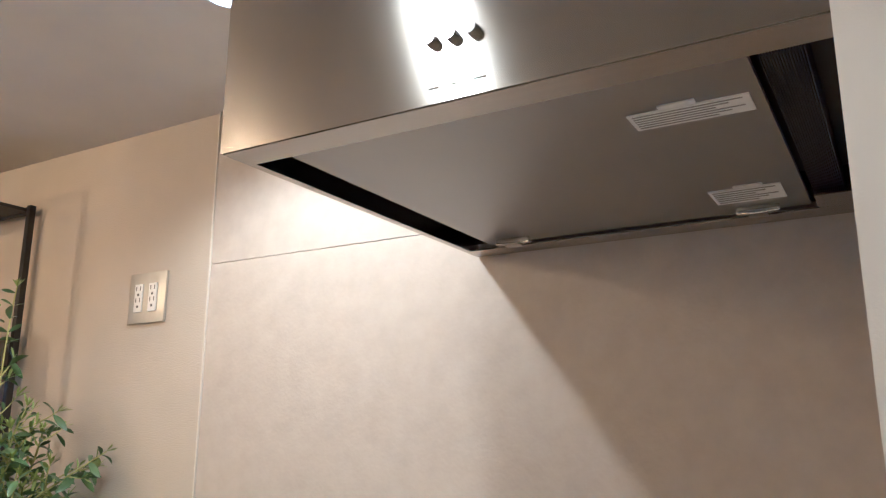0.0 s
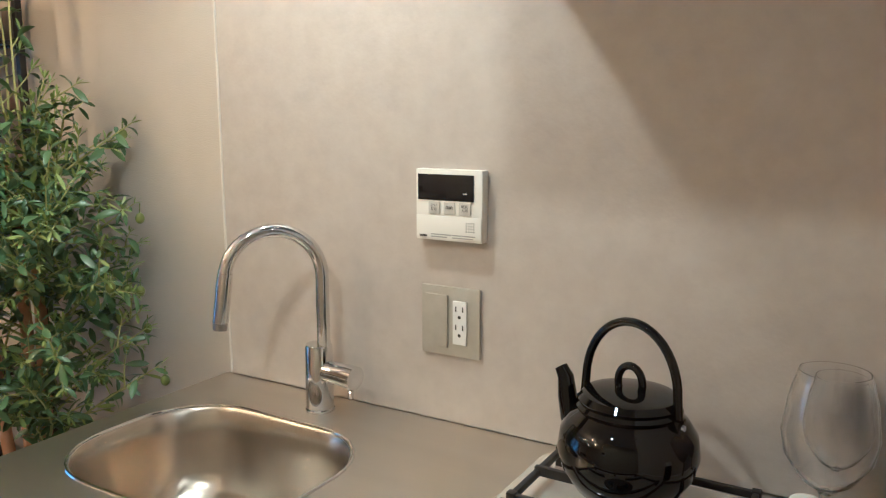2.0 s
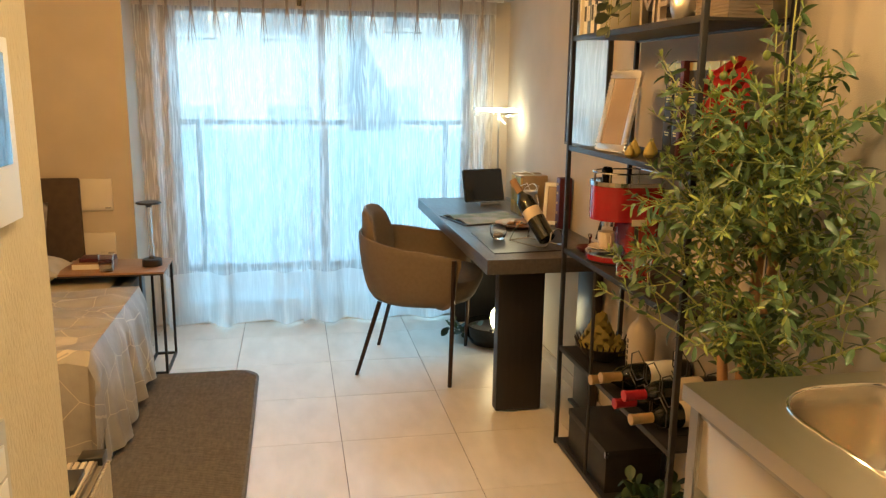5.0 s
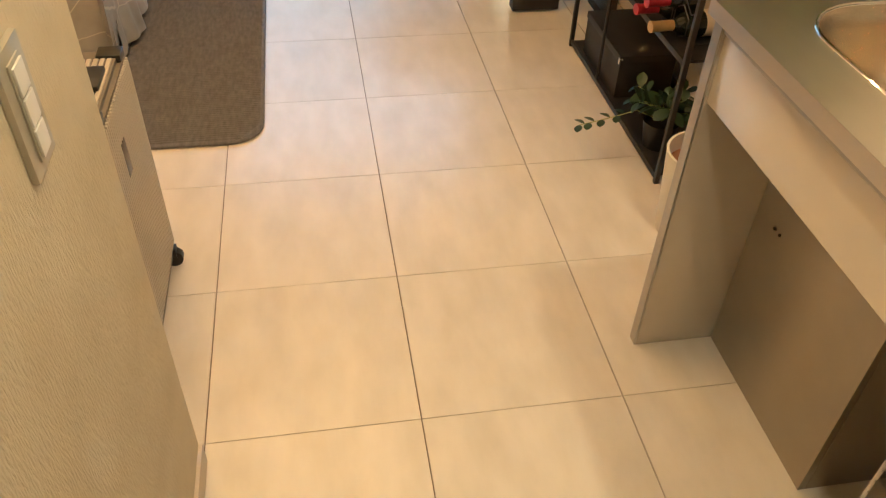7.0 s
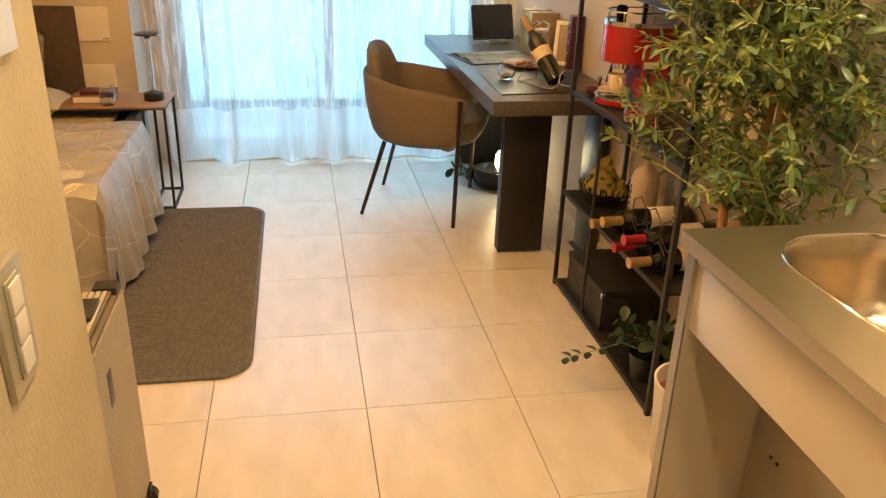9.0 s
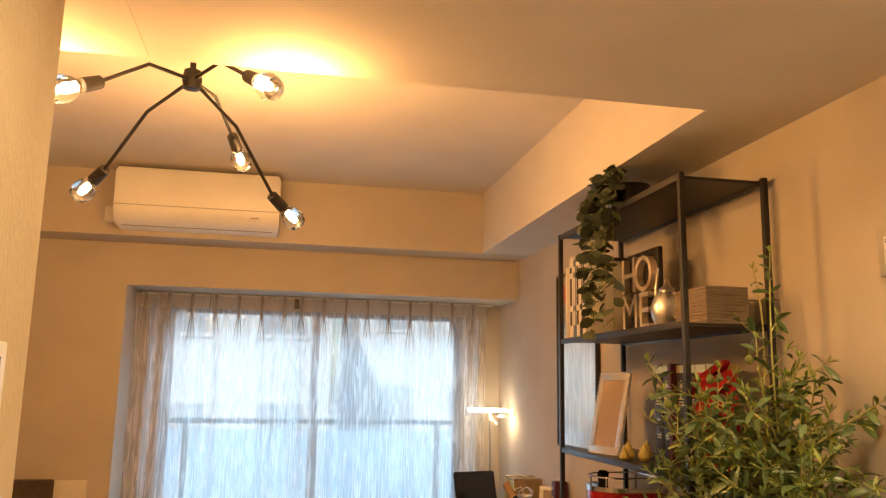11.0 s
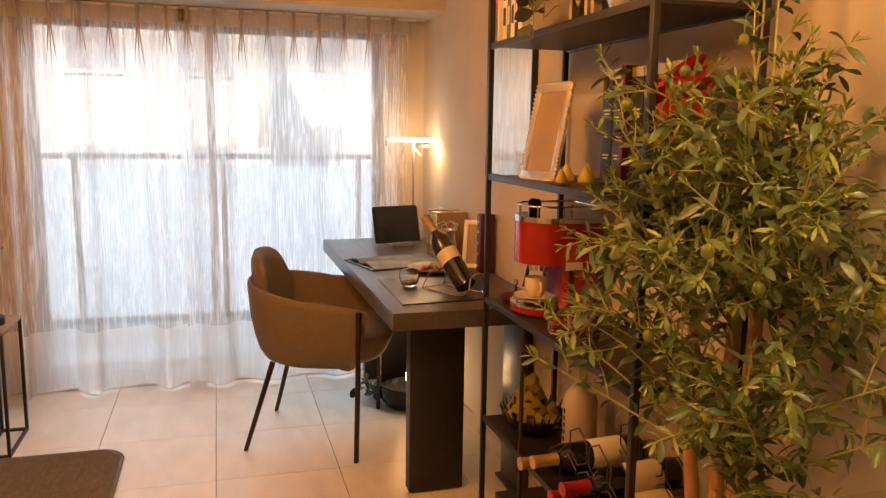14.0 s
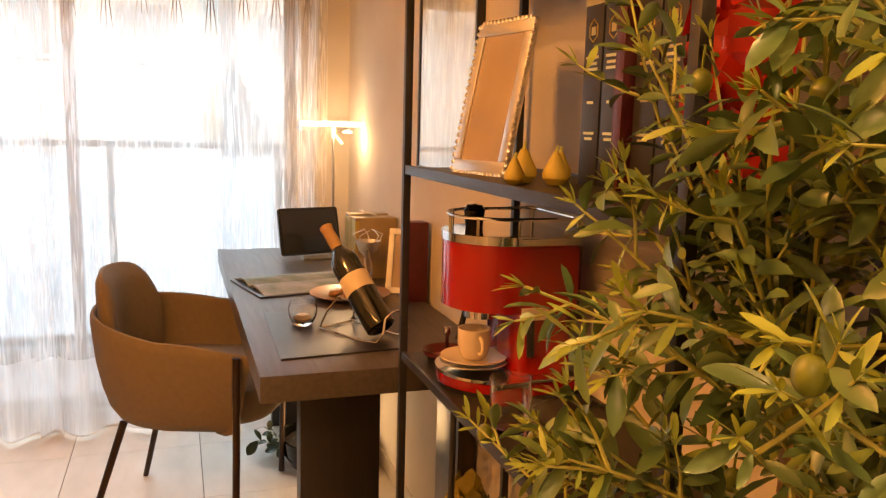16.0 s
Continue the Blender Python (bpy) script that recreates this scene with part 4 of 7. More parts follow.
for by in (0.115, 0.285):
    c = (0.185, by, 0.012)
    part("burner", lathe(bmesh.new(), [(0, 0.022), (0.030, 0.022), (0.034, 0.018), (0.036, 0.006), (0.050, 0.004), (0.052, 0)], 28, c), M["black_metal"], hob)
for by in (0.095, 0.285):
    bm = bmesh.new()
    x0, x1, y0, y1 = 0.040, 0.310, by - 0.082, by + 0.082
    for (a, b), (c, d) in (((x0, y0), (x1, y0)), ((x1, y0), (x1, y1)), ((x1, y1), (x0, y1)), ((x0, y1), (x0, y0))):
        box(bm, min(a, c) - 0.004, max(a, c) + 0.004, min(b, d) - 0.004, max(b, d) + 0.004, 0.030, 0.040, 0.0015)
    for x, y in ((x0, y0), (x1, y0), (x0, y1), (x1, y1)):
        box(bm, x - 0.006, x + 0.006, y - 0.006, y + 0.006, 0.012, 0.042, 0.0015)
    cx = (x0 + x1) / 2
    for (xa, ya), (xb, yb) in (((x0, by), (cx - 0.045, by)), ((x1, by), (cx + 0.045, by)), ((cx, y0), (cx, by - 0.04)), ((cx, y1), (cx, by + 0.04))):
        box(bm, min(xa, xb) - 0.004, max(xa, xb) + 0.004, min(ya, yb) - 0.004, max(ya, yb) + 0.004, 0.031, 0.0445, 0.0015)
    part("pan_support", bm, M["black_metal"], hob)

ket = thing("kettle", (-0.286, 0.878, 0.8995), "glossy black enamel kettle on the gas hob", "kettle")
ket.rotation_euler = (0, 0, radians(-14))
ket.scale = (0.92, 0.92, 0.92)
prof = [(0, 0), (0.060, 0.0), (0.072, 0.006), (0.090, 0.034), (0.097, 0.060), (0.093, 0.088), (0.080, 0.108), (0.068, 0.118), (0.066, 0.122)]
part("body", lathe(bmesh.new(), prof, 40), M["black_gloss"], ket)
part("lid", lathe(bmesh.new(), [(0.070, 0.118), (0.072, 0.123), (0.068, 0.128), (0.070, 0.133), (0.064, 0.141), (0.045, 0.146), (0, 0.148)], 40), M["black_gloss"], ket)
part("knob", tube(bmesh.new(), arc((0, 0, 0.156), 0.019, math.radians(-35), math.radians(215), (1, 0, 0), (0, 0, 1.25), 16), 0.0055, 10), M["black_gloss"], ket)
part("handle", tube(bmesh.new(), [(-0.074, 0, 0.115)] + arc((0, 0, 0.150), 0.071, math.pi, 0, (1, 0, 0), (0, 0, 1.28), 22) + [(0.074, 0, 0.115)], 0.0062, 12), M["black_gloss"], ket)
for s in (-1, 1):
    lug = part("lug", boxed(s * 0.074 - 0.006, s * 0.074 + 0.006, -0.011, 0.011, 0.100, 0.124, 0.003), M["black_gloss"], ket)
    part("rivet", rod(bmesh.new(), (s * 0.080, 0, 0.113), (s * 0.083, 0, 0.113), 0.005, 0.004, 12), M["chrome"], lug)
sp = [(-0.078, 0, 0.058), (-0.095, 0, 0.082), (-0.103, 0, 0.112), (-0.107, 0, 0.140), (-0.116, 0, 0.153)]
part("spout", tube(bmesh.new(), sp, 0.019, 14, taper=0.0095), M["black_gloss"], ket)


def wine_glass(at, s, label):
    g = thing("wine_glass", at, label, "wine glass", "wine glasses by the hob")
    glass_parts(g, s)


def glass_parts(g, s):
    """Foot, stem and bowl of a stemmed glass, scaled by s."""
    foot = [(0, 0), (0.034, 0.0), (0.034, 0.002), (0.008, 0.006), (0, 0.0065)]
    stem = [(0, 0.0066), (0.0055, 0.0068), (0.0040, 0.016), (0.0037, 0.066), (0.006, 0.0765), (0, 0.0768)]
    bowl = [(0, 0.077), (0.0065, 0.0775), (0.026, 0.092), (0.043, 0.118), (0.047, 0.142), (0.042, 0.180), (0.034, 0.208), (0.0328, 0.208), (0.0408, 0.180), (0.0458, 0.142), (0.0418, 0.119), (0.0250, 0.0938), (0.006, 0.0805), (0, 0.080)]
    for nm, prof_g in (("foot", foot), ("stem", stem), ("bowl", bowl)):
        bm = lathe(bmesh.new(), prof_g, 36)
        bmesh.ops.scale(bm, vec=(s, s, s), verts=bm.verts)
        part(nm, bm, M["glass"], g)


wine_glass((-0.060, 0.905, 0.855), 1.12, "large clear stemmed wine glass beside the kettle")
wine_glass((-0.055, 0.998, 0.855), 0.96, "clear stemmed wine glass near the kitchen wall")
sb = thing("spice_bottle", (-0.070, 0.80, 0.855), "small dark bottle with a white ribbed cap", "bottle")
part("body", lathe(bmesh.new(), [(0, 0), (0.019, 0), (0.021, 0.004), (0.021, 0.085), (0.017, 0.100), (0.013, 0.106)], 24), M["bottle_dark"], sb)
part("cap", lathe(bmesh.new(), [(0.0185, 0.100), (0.0185, 0.118), (0.0165, 0.121), (0, 0.1215)], 24), M["white"], sb, "white screw cap")

# ---- hall wall ----
sw = thing("light_switch", (-0.757, YH, 0.906), "champagne plate with three white rocker switches", "light switch")
part("plate", boxed(0, 0.076, 0.0005, 0.008, 0, 0.136, 0.0015), M["champagne"], sw)
part("surround", boxed(0.020, 0.056, 0.0082, 0.0105, 0.014, 0.122, 0.001), M["champagne"], sw)
for k in range(3):
    part("rocker", boxed(0.023, 0.053, 0.0107, 0.0135, 0.018 + 0.0345 * k, 0.049 + 0.0345 * k, 0.001), M["white"], sw)
ic = thing("intercom", (-0.865, YH, 1.226), "white wall intercom with a dark screen", "intercom")
part("case", boxed(0, 0.17, 0.0005, 0.010, 0, 0.188, 0.003), M["white"], ic)
part("screen", boxed(0.020, 0.135, 0.0102, 0.0110, 0.060, 0.172, 0.0005), M["screen"], ic, "dark glossy screen")

# ---- desk ----
desk = thing("desk", (-4.40, 0.511, 0), "long grey-brown oak desk on a black slab leg", "desk")
part("desktop", boxed(0, 1.662, 0, 0.535, 0.676, 0.733, 0.0015), M["desk_top"], desk)
leg = part("leg", boxed(1.338, 1.398, 0.120, 0.318, 0.010, 0.676, 0.001), M["black_wood"], desk, "black stained slab leg")
for y in (0.135, 0.30):
    part("foot", rod(bmesh.new(), (1.368, y, 0), (1.368, y, 0.011), 0.009, seg=12), M["black_plastic"], leg)
part("wall_leg", boxed(0.03, 0.08, 0.20, 0.50, 0.0, 0.676, 0.001), M["black_wood"], desk)

DZ = 0.733
tab = thing("tablet", (-4.11, 0.725, DZ), "black tablet computer on a slim stand", "tablet")
tilt = Matrix.Rotation(radians(-14), 4, "Y")
bm = slab(bmesh.new(), round_rect(0, 0.248, 0, 0.180, 0.012, 4), 0, 0.008, 0.0015)
bmesh.ops.transform(bm, matrix=Matrix.Rotation(radians(16), 4, "Z") @ tilt @ Matrix(((0, 0, 1, 0), (1, 0, 0, 0), (0, 1, 0, 0), (0, 0, 0, 1))), verts=bm.verts)
bmesh.ops.translate(bm, vec=(0, 0, 0.012), verts=bm.verts)
part("body", bm, M["black_plastic"], tab)
bm = boxed(0.0082, 0.009, 0.009, 0.239, 0.009, 0.171)
bmesh.ops.transform(bm, matrix=Matrix.Translation((0, 0, 0.012)) @ Matrix.Rotation(radians(16), 4, "Z") @ tilt, verts=bm.verts)
part("screen", bm, M["screen"], tab, "dark glossy screen")
part("stand", boxed(-0.09, 0.03, 0.08, 0.19, 0, 0.010, 0.003), M["aluminium"], tab)

mag = thing("magazine", (-3.64, 0.715, DZ), "open colour magazine on a black folder", "magazine")
mag.rotation_euler = (0, 0, radians(13))
part("folder", boxed(-0.15, 0.15, -0.17, 0.17, 0, 0.006, 0.002), M["mat_black"], mag, "black folder")
for s in (-1, 1):
    bm = bmesh.new()
    g = [[bm.verts.new((s * (0.002 + 0.142 * i / 6), -0.155 + 0.31 * j, 0.008 + 0.016 * math.sin(math.pi * min(i / 6 * 1.15, 1)) ** 0.8 * (1 - 0.4 * i / 6))) for j in range(2)] for i in range(7)]
    for a, b in zip(g, g[1:]):
        bm.faces.new((a[0], b[0], b[1], a[1]))
    res = bmesh.ops.extrude_face_region(bm, geom=list(bm.faces))
    bmesh.ops.translate(bm, vec=(0, 0, -0.006), verts=[v for v in res["geom"] if isinstance(v, bmesh.types.BMVert)])
    bmesh.ops.recalc_face_normals(bm, faces=bm.faces)
    part("page", bm, M["green_print"], mag)

dm = thing("desk_mat", (-3.055, 0.710, DZ), "black leather desk mat with a curled corner", "desk mat")
part("mat", slab(bmesh.new(), [(-0.225, -0.137), (0.215, -0.145), (0.19, 0.135), (-0.20, 0.145)], 0.0, 0.004, 0.001), M["mat_black"], dm)

gb = thing("glass_bowl", (-3.125, 0.655, DZ + 0.004), "small clear glass bowl on the desk mat", "bowl")
part("glass", lathe(bmesh.new(), [(0, 0), (0.022, 0), (0.026, 0.004), (0.036, 0.025), (0.037, 0.045), (0.032, 0.060), (0.030, 0.060), (0.0345, 0.044), (0.0335, 0.026), (0.023, 0.010), (0, 0.008)], 28), M["glass"], gb)
part("marbles", lathe(bmesh.new(), [(0, 0.010), (0.020, 0.011), (0.024, 0.018), (0.015, 0.026), (0, 0.027)], 14), M["stoneware"], gb)


def bottle_profile(s=1.0):
    return [(0, 0.004), (0.018, 0.010), (0.030, 0.0), (0.036, 0.004), (0.0372, 0.02), (0.0372, 0.185), (0.034, 0.205), (0.018, 0.228), (0.0145, 0.240), (0.0140, 0.296), (0.0155, 0.298), (0.0155, 0.306), (0, 0.306)]


def wine_bottle(at, m, label, cap, cap_label, paper="cream_label", group="", low=0.055):
    b = thing("wine_bottle", (0, 0, 0), label, "wine bottle", group)
    b.matrix_world = Matrix.Translation(at) @ m
    part("bottle", lathe(bmesh.new(), bottle_profile(), 28), M["bottle_dark"], b)
    part("label", lathe(bmesh.new(), [(0.0374, low), (0.0377, low + 0.001), (0.0377, 0.150), (0.0374, 0.151)], 28), M[paper], b, "paper wine label")
    part("capsule", lathe(bmesh.new(), [(0.0153, 0.238), (0.0152, 0.296), (0.0166, 0.298), (0.0166, 0.3065), (0, 0.3075)], 24), M[cap], b, cap_label)
    return b


way = Vector((-0.611, -0.329, 0.72)).normalized()
wine_bottle((-2.945, 0.815, 0.763), way.to_track_quat("Z", "X").to_matrix().to_4x4(), "dark wine bottle lying tilted in a wire holder", "cork", "cork-coloured stopper", low=0.105)
hold = thing("bottle_holder", (-2.945, 0.815, DZ + 0.004), "chrome wire bottle holder on the desk", "bottle holder")
side = Vector((0.474, -0.880, 0)).normalized()
for k in (-1, 1):
    line = [Vector(p) + side * o * k for p, o in (((-0.106, -0.056, 0.088), 0.034), ((-0.132, -0.070, 0.050), 0.046), ((-0.150, -0.080, 0.004), 0.052), ((-0.08, -0.043, 0.003), 0.052), ((0.0, 0.0, 0.003), 0.050), ((0.030, 0.016, 0.008), 0.046), ((0.042, 0.023, 0.030), 0.040), ((0.038, 0.021, 0.062), 0.030))]
    part("wire", tube(bmesh.new(), line, 0.0026, 8), M["chrome"], hold)
part("saddle", tube(bmesh.new(), [Vector((-0.106, -0.056, 0.088)) + side * 0.034 * c + Vector((-0.634, -0.341, -0.694)) * 0.022 * (1 - c * c) for c in (-1, -0.6, -0.2, 0.2, 0.6, 1)], 0.0026, 8), M["chrome"], hold)
part("base_hoop", tube(bmesh.new(), [Vector((0.038, 0.021, 0.062)) + side * 0.030 * c + Vector((0.006, 0.003, 0.018)) * (1 - c * c) for c in (-1, -0.5, 0, 0.5, 1)], 0.0026, 8), M["chrome"], hold)
part("cross_wire", tube(bmesh.new(), [Vector((-0.150, -0.080, 0.004)) + side * 0.052 * c for c in (-1, 0, 1)], 0.0026, 8), M["chrome"], hold)
cg = thing("wine_glass", (-3.16, 0.80, DZ), "clear stemmed wine glass on the desk", "wine glass")
glass_parts(cg, 0.9)

pt = thing("plate", (-3.42, 0.84, DZ), "terracotta plate with small biscuits", "plate")
part("dish", lathe(bmesh.new(), [(0, 0), (0.07, 0), (0.075, 0.004), (0.118, 0.016), (0.120, 0.019), (0.112, 0.018), (0.072, 0.008), (0, 0.007)], 36), M["terracotta_glaze"], pt)
rnd = random.Random(5)
for k in range(14):
    a, r = rnd.uniform(0, 6.28), rnd.uniform(0, 0.055)
    bm = lathe(bmesh.new(), [(0, 0), (0.012, 0.001), (0.015, 0.006), (0.010, 0.012), (0, 0.013)], 10, (r * math.cos(a), r * math.sin(a), 0.008 + 0.008 * (k % 2)))
    part("biscuit", bm, M["pastry"], pt)


def book(name, at, w, d, h, cover, label, rz=0.0, lean=0.0, category="book", group=""):
    """A standing book: spine along its front."""
    th = thing(name, at, label, category, group)
    th.rotation_euler = (0, radians(lean), radians(rz))
    bm = bmesh.new()
    box(bm, 0, 0.003, 0, d, 0, h, 0.0008)
    box(bm, w - 0.003, w, 0, d, 0, h, 0.0008)
    box(bm, 0.003, w - 0.003, 0, 0.004, 0, h, 0.0008)
    part("cover", bm, M[cover], th)
    part("pages", boxed(0.0032, w - 0.0032, 0.0045, d - 0.004, 0.003, h - 0.004), M["paper"], th)
    return th


for i, (x, w, h, c) in enumerate(((-3.86, 0.050, 0.205, "gold_box"), (-3.803, 0.045, 0.200, "gold_box"), (-3.75, 0.055, 0.204, "gold_box"))):
    bx = thing("box_file", (x, 0.915, DZ), "gilt-covered box file on the desk", "box file", "box files on the desk")
    part("case", boxed(0, w, 0, 0.14, 0, h, 0.002), M[c], bx)
    part("edge_band", boxed(-0.001, w + 0.001, -0.0015, 0.012, 0.01, h - 0.01, 0.001), M["gold"], bx)
    part("ring", tube(bmesh.new(), [(w / 2 + 0.012 * math.cos(a), -0.002, 0.06 + 0.012 * math.sin(a)) for a in [k * 0.524 for k in range(12)]], 0.0025, 6, closed=True), M["gold"], bx)
nt = thing("note_card", (-3.80, 0.95, DZ + 0.206), "small white card lying on the box files", "card")
bm = boxed(0, 0.06, 0, 0.05, 0, 0.003)
bmesh.ops.rotate(bm, cent=(0, 0, 0), matrix=Matrix.Rotation(radians(-14), 3, "X"), verts=bm.verts)
bmesh.ops.translate(bm, vec=(0, 0, 0.012), verts=bm.verts)
part("card", bm, M["paper"], nt)
wf = thing("photo_frame", (-3.47, 0.96, DZ), "white photo frame leaning on the desk", "photo frame")
wf.rotation_euler = (radians(-16), 0, radians(62))
bm = bmesh.new()
for x0, x1, z0, z1 in ((0, 0.15, 0, 0.018), (0, 0.15, 0.182, 0.20), (0, 0.018, 0.018, 0.182), (0.132, 0.15, 0.018, 0.182)):
    box(bm, x0, x1, -0.008, 0.008, z0, z1, 0.002)
part("frame", bm, M["white"], wf)
part("picture", boxed(0.018, 0.132, -0.002, 0.004, 0.018, 0.182), M["photo"], wf, "brown photo print")
part("stand", boxed(0.06, 0.09, 0.008, 0.012, 0.0, 0.15), M["black_plastic"], wf)
bk = thing("leather_album", (-3.375, 0.990, DZ), "dark red leather album standing upright", "album")
part("cover", boxed(0, 0.050, 0, 0.060, 0, 0.235, 0.006), M["maroon"], bk)
for z in (0.03, 0.075, 0.12, 0.165, 0.205):
    part("stud", rod(bmesh.new(), (0.025, -0.003, z), (0.025, 0.001, z), 0.006, seg=12), M["gold"], bk)
cp = thing("silver_bowl", (-3.62, 0.94, DZ), "small silver ornament with curled wire", "ornament")
part("bowl", lathe(bmesh.new(), [(0, 0), (0.02, 0), (0.022, 0.003), (0.006, 0.012), (0.006, 0.09), (0.03, 0.11), (0.042, 0.14), (0.040, 0.14), (0.028, 0.113), (0, 0.10)], 24), M["silver"], cp)
for k in range(5):
    a = k * 1.25
    part("wire", tube(bmesh.new(), [(0.03 * math.cos(a), 0.03 * math.sin(a), 0.12), (0.05 * math.cos(a + 0.5), 0.05 * math.sin(a + 0.5), 0.16), (0.02 * math.cos(a + 1.2), 0.02 * math.sin(a + 1.2), 0.175)], 0.0022, 6), M["silver"], cp)

lampd = thing("desk_lamp", (-4.30, 0.955, DZ), "slim chrome desk lamp with a clear disc shade, lit", "desk lamp")
part("base", lathe(bmesh.new(), [(0, 0), (0.055, 0), (0.057, 0.004), (0.052, 0.012), (0, 0.013)], 32), M["chrome"], lampd)
part("pole", rod(bmesh.new(), (0, 0, 0.012), (0, 0, 0.455), 0.0055, seg=12), M["aluminium"], lampd)
part("switch_arm", tube(bmesh.new(), [(0, 0, 0.470), (0.03, 0.03, 0.43)], 0.006, 10), M["white"], lampd)
shade = part("shade", lathe(bmesh.new(), [(0.136, 0.475), (0.140, 0.475), (0.140, 0.522), (0.136, 0.522), (0.136, 0.475)], 48), M["acrylic"], lampd, "clear acrylic ring shade")
part("led_ring", lathe(bmesh.new(), [(0.118, 0.500), (0.126, 0.500), (0.126, 0.513), (0.118, 0.513), (0.118, 0.500)], 48), M["led"], shade, "glowing led ring")
part("spoke", boxed(-0.118, 0.118, -0.004, 0.004, 0.502, 0.508), M["aluminium"], shade)
part("spoke", boxed(-0.004, 0.004, -0.118, 0.118, 0.496, 0.502), M["aluminium"], shade)
part("neck", rod(bmesh.new(), (0, 0, 0.45), (0, 0, 0.502), 0.009, seg=12), M["white"], lampd)

poster = thing("framed_poster", (-3.43, YR - 0.022, 1.115), "black-framed poster behind glossy glass on the wall", "framed poster")
PW, PH = 0.47, 0.77
bm = bmesh.new()
for x0, x1, z0, z1 in ((0, PW, 0, 0.012), (0, PW, PH - 0.012, PH), (0, 0.012, 0.012, PH - 0.012), (PW - 0.012, PW, 0.012, PH - 0.012)):
    box(bm, x0, x1, 0, 0.021, z0, z1, 0.001)
part("frame", bm, M["black_metal"], poster)
part("print", boxed(0.012, PW - 0.012, 0.008, 0.018, 0.012, PH - 0.012), M["art"], poster)
for i in range(4):
    for j in range(2):
        bm = lathe(bmesh.new(), [(0, 0), (0.042, 0), (0.042, 0.001), (0, 0.001)], 20)
        bmesh.ops.transform(bm, matrix=Matrix.Translation((0.075 + 0.107 * i, 0.0078, PH - 0.09 - 0.105 * j)) @ Matrix.Rotation(radians(90), 4, "X") @ Matrix.Diagonal((1, 1.15, 1, 1)), verts=bm.verts)
        part("motif", bm, M["red_card"] if (i, j) == (0, 0) else M["art_dark"], poster)
gl = part("glass", boxed(0.012, PW - 0.012, 0.003, 0.005, 0.012, PH - 0.012), M["pane"], poster)
gl.visible_shadow = False

pn = thing("metal_panel", (-3.08, 0.985, 0), "slim dark brushed metal panel standing by the wall", "metal panel")
part("panel", boxed(0, 0.17, 0.02, 0.065, 0.0, 0.66, 0.002), M["brushed_dark"], pn)
part("foot", boxed(-0.005, 0.175, 0.0, 0.072, 0.0, 0.012, 0.002), M["black_metal"], pn)

pln = thing("floor_planter", (-3.92, 0.86, 0), "black floor bowl with green leaves and a lit lantern", "planter")
part("bowl", lathe(bmesh.new(), [(0, 0), (0.10, 0), (0.13, 0.01), (0.16, 0.06), (0.162, 0.11), (0.155, 0.11), (0.15, 0.06), (0.10, 0.03), (0, 0.03)], 32), M["black_gloss"], pln)
part("soil", lathe(bmesh.new(), [(0, 0.085), (0.152, 0.085), (0.152, 0.08)], 24), M["soil"], pln)
part("lantern_holder", lathe(bmesh.new(), [(0, 0.084), (0.030, 0.084), (0.032, 0.112), (0.018, 0.119), (0, 0.1195)], 20, (0.105, -0.02, 0)), M["black_metal"], pln, "black lamp holder")
part("lantern", lathe(bmesh.new(), [(0, 0.12), (0.016, 0.121), (0.028, 0.14), (0.031, 0.17), (0.027, 0.20), (0.014, 0.222), (0, 0.225)], 24, (0.105, -0.02, 0)), M["lantern"], pln, "glowing lantern globe")

# ---- armchair ----
ch = thing("armchair", (-3.682, 0.382, 0), "taupe upholstered tub chair with slim dark legs", "armchair")
ch.rotation_euler = (0, 0, radians(-19.4))
ch.scale = (1.05, 1.05, 1.03)


def shell_ring(t):
    """Outline of the tub from one arm's tip round the back to the other's: t from -1 to 1."""
    a = t * math.radians(118)
    r = 0.285
    x, y = r * 1.0 * math.sin(a), -r * 0.98 * math.cos(a) + 0.02
    if abs(t) > 0.76:
        k = (abs(t) - 0.76) / 0.24
        x, y = math.copysign(0.285 - 0.006 * k, t), 0.055 + 0.20 * k
    return x, y


bm = bmesh.new()
N_ = 72
rows_c = []
for i in range(N_ + 1):
    t = -1 + 2 * i / N_
    x, y = shell_ring(t)
    ca = max(0.0, math.cos(t * math.pi / 2))
    top = 0.585 + 0.075 * ca ** 0.9
    end_k = 1.0 - 0.35 * max(0.0, abs(t) - 0.985) / 0.015
    sect = ((0.52, 0.330), (0.66, 0.333), (0.765, 0.348), (0.845, 0.382), (0.905, 0.435), (0.96, 0.51), (1.0, top - 0.030), (0.998, top - 0.012), (0.985, top - 0.002), (0.965, top), (0.945, top - 0.004), (0.932, top - 0.018), (0.89, 0.51), (0.80, 0.42))
    rows_c.append([bm.verts.new((x * (k if abs(t) < 0.985 else 0.95 + (k - 0.95) * end_k), y * k + 0.01 * (1 - k), z)) for k, z in sect])
for a, b in zip(rows_c, rows_c[1:]):
    for j in range(len(a)):
        jj = (j + 1) % len(a)
        bm.faces.new((a[j], b[j], b[jj], a[jj]))
bm.faces.new(rows_c[0])
bm.faces.new(rows_c[-1])
bmesh.ops.recalc_face_normals(bm, faces=bm.faces)
part("tub_shell", bm, M["cloth"], ch)
bm = bmesh.new()
rings = []
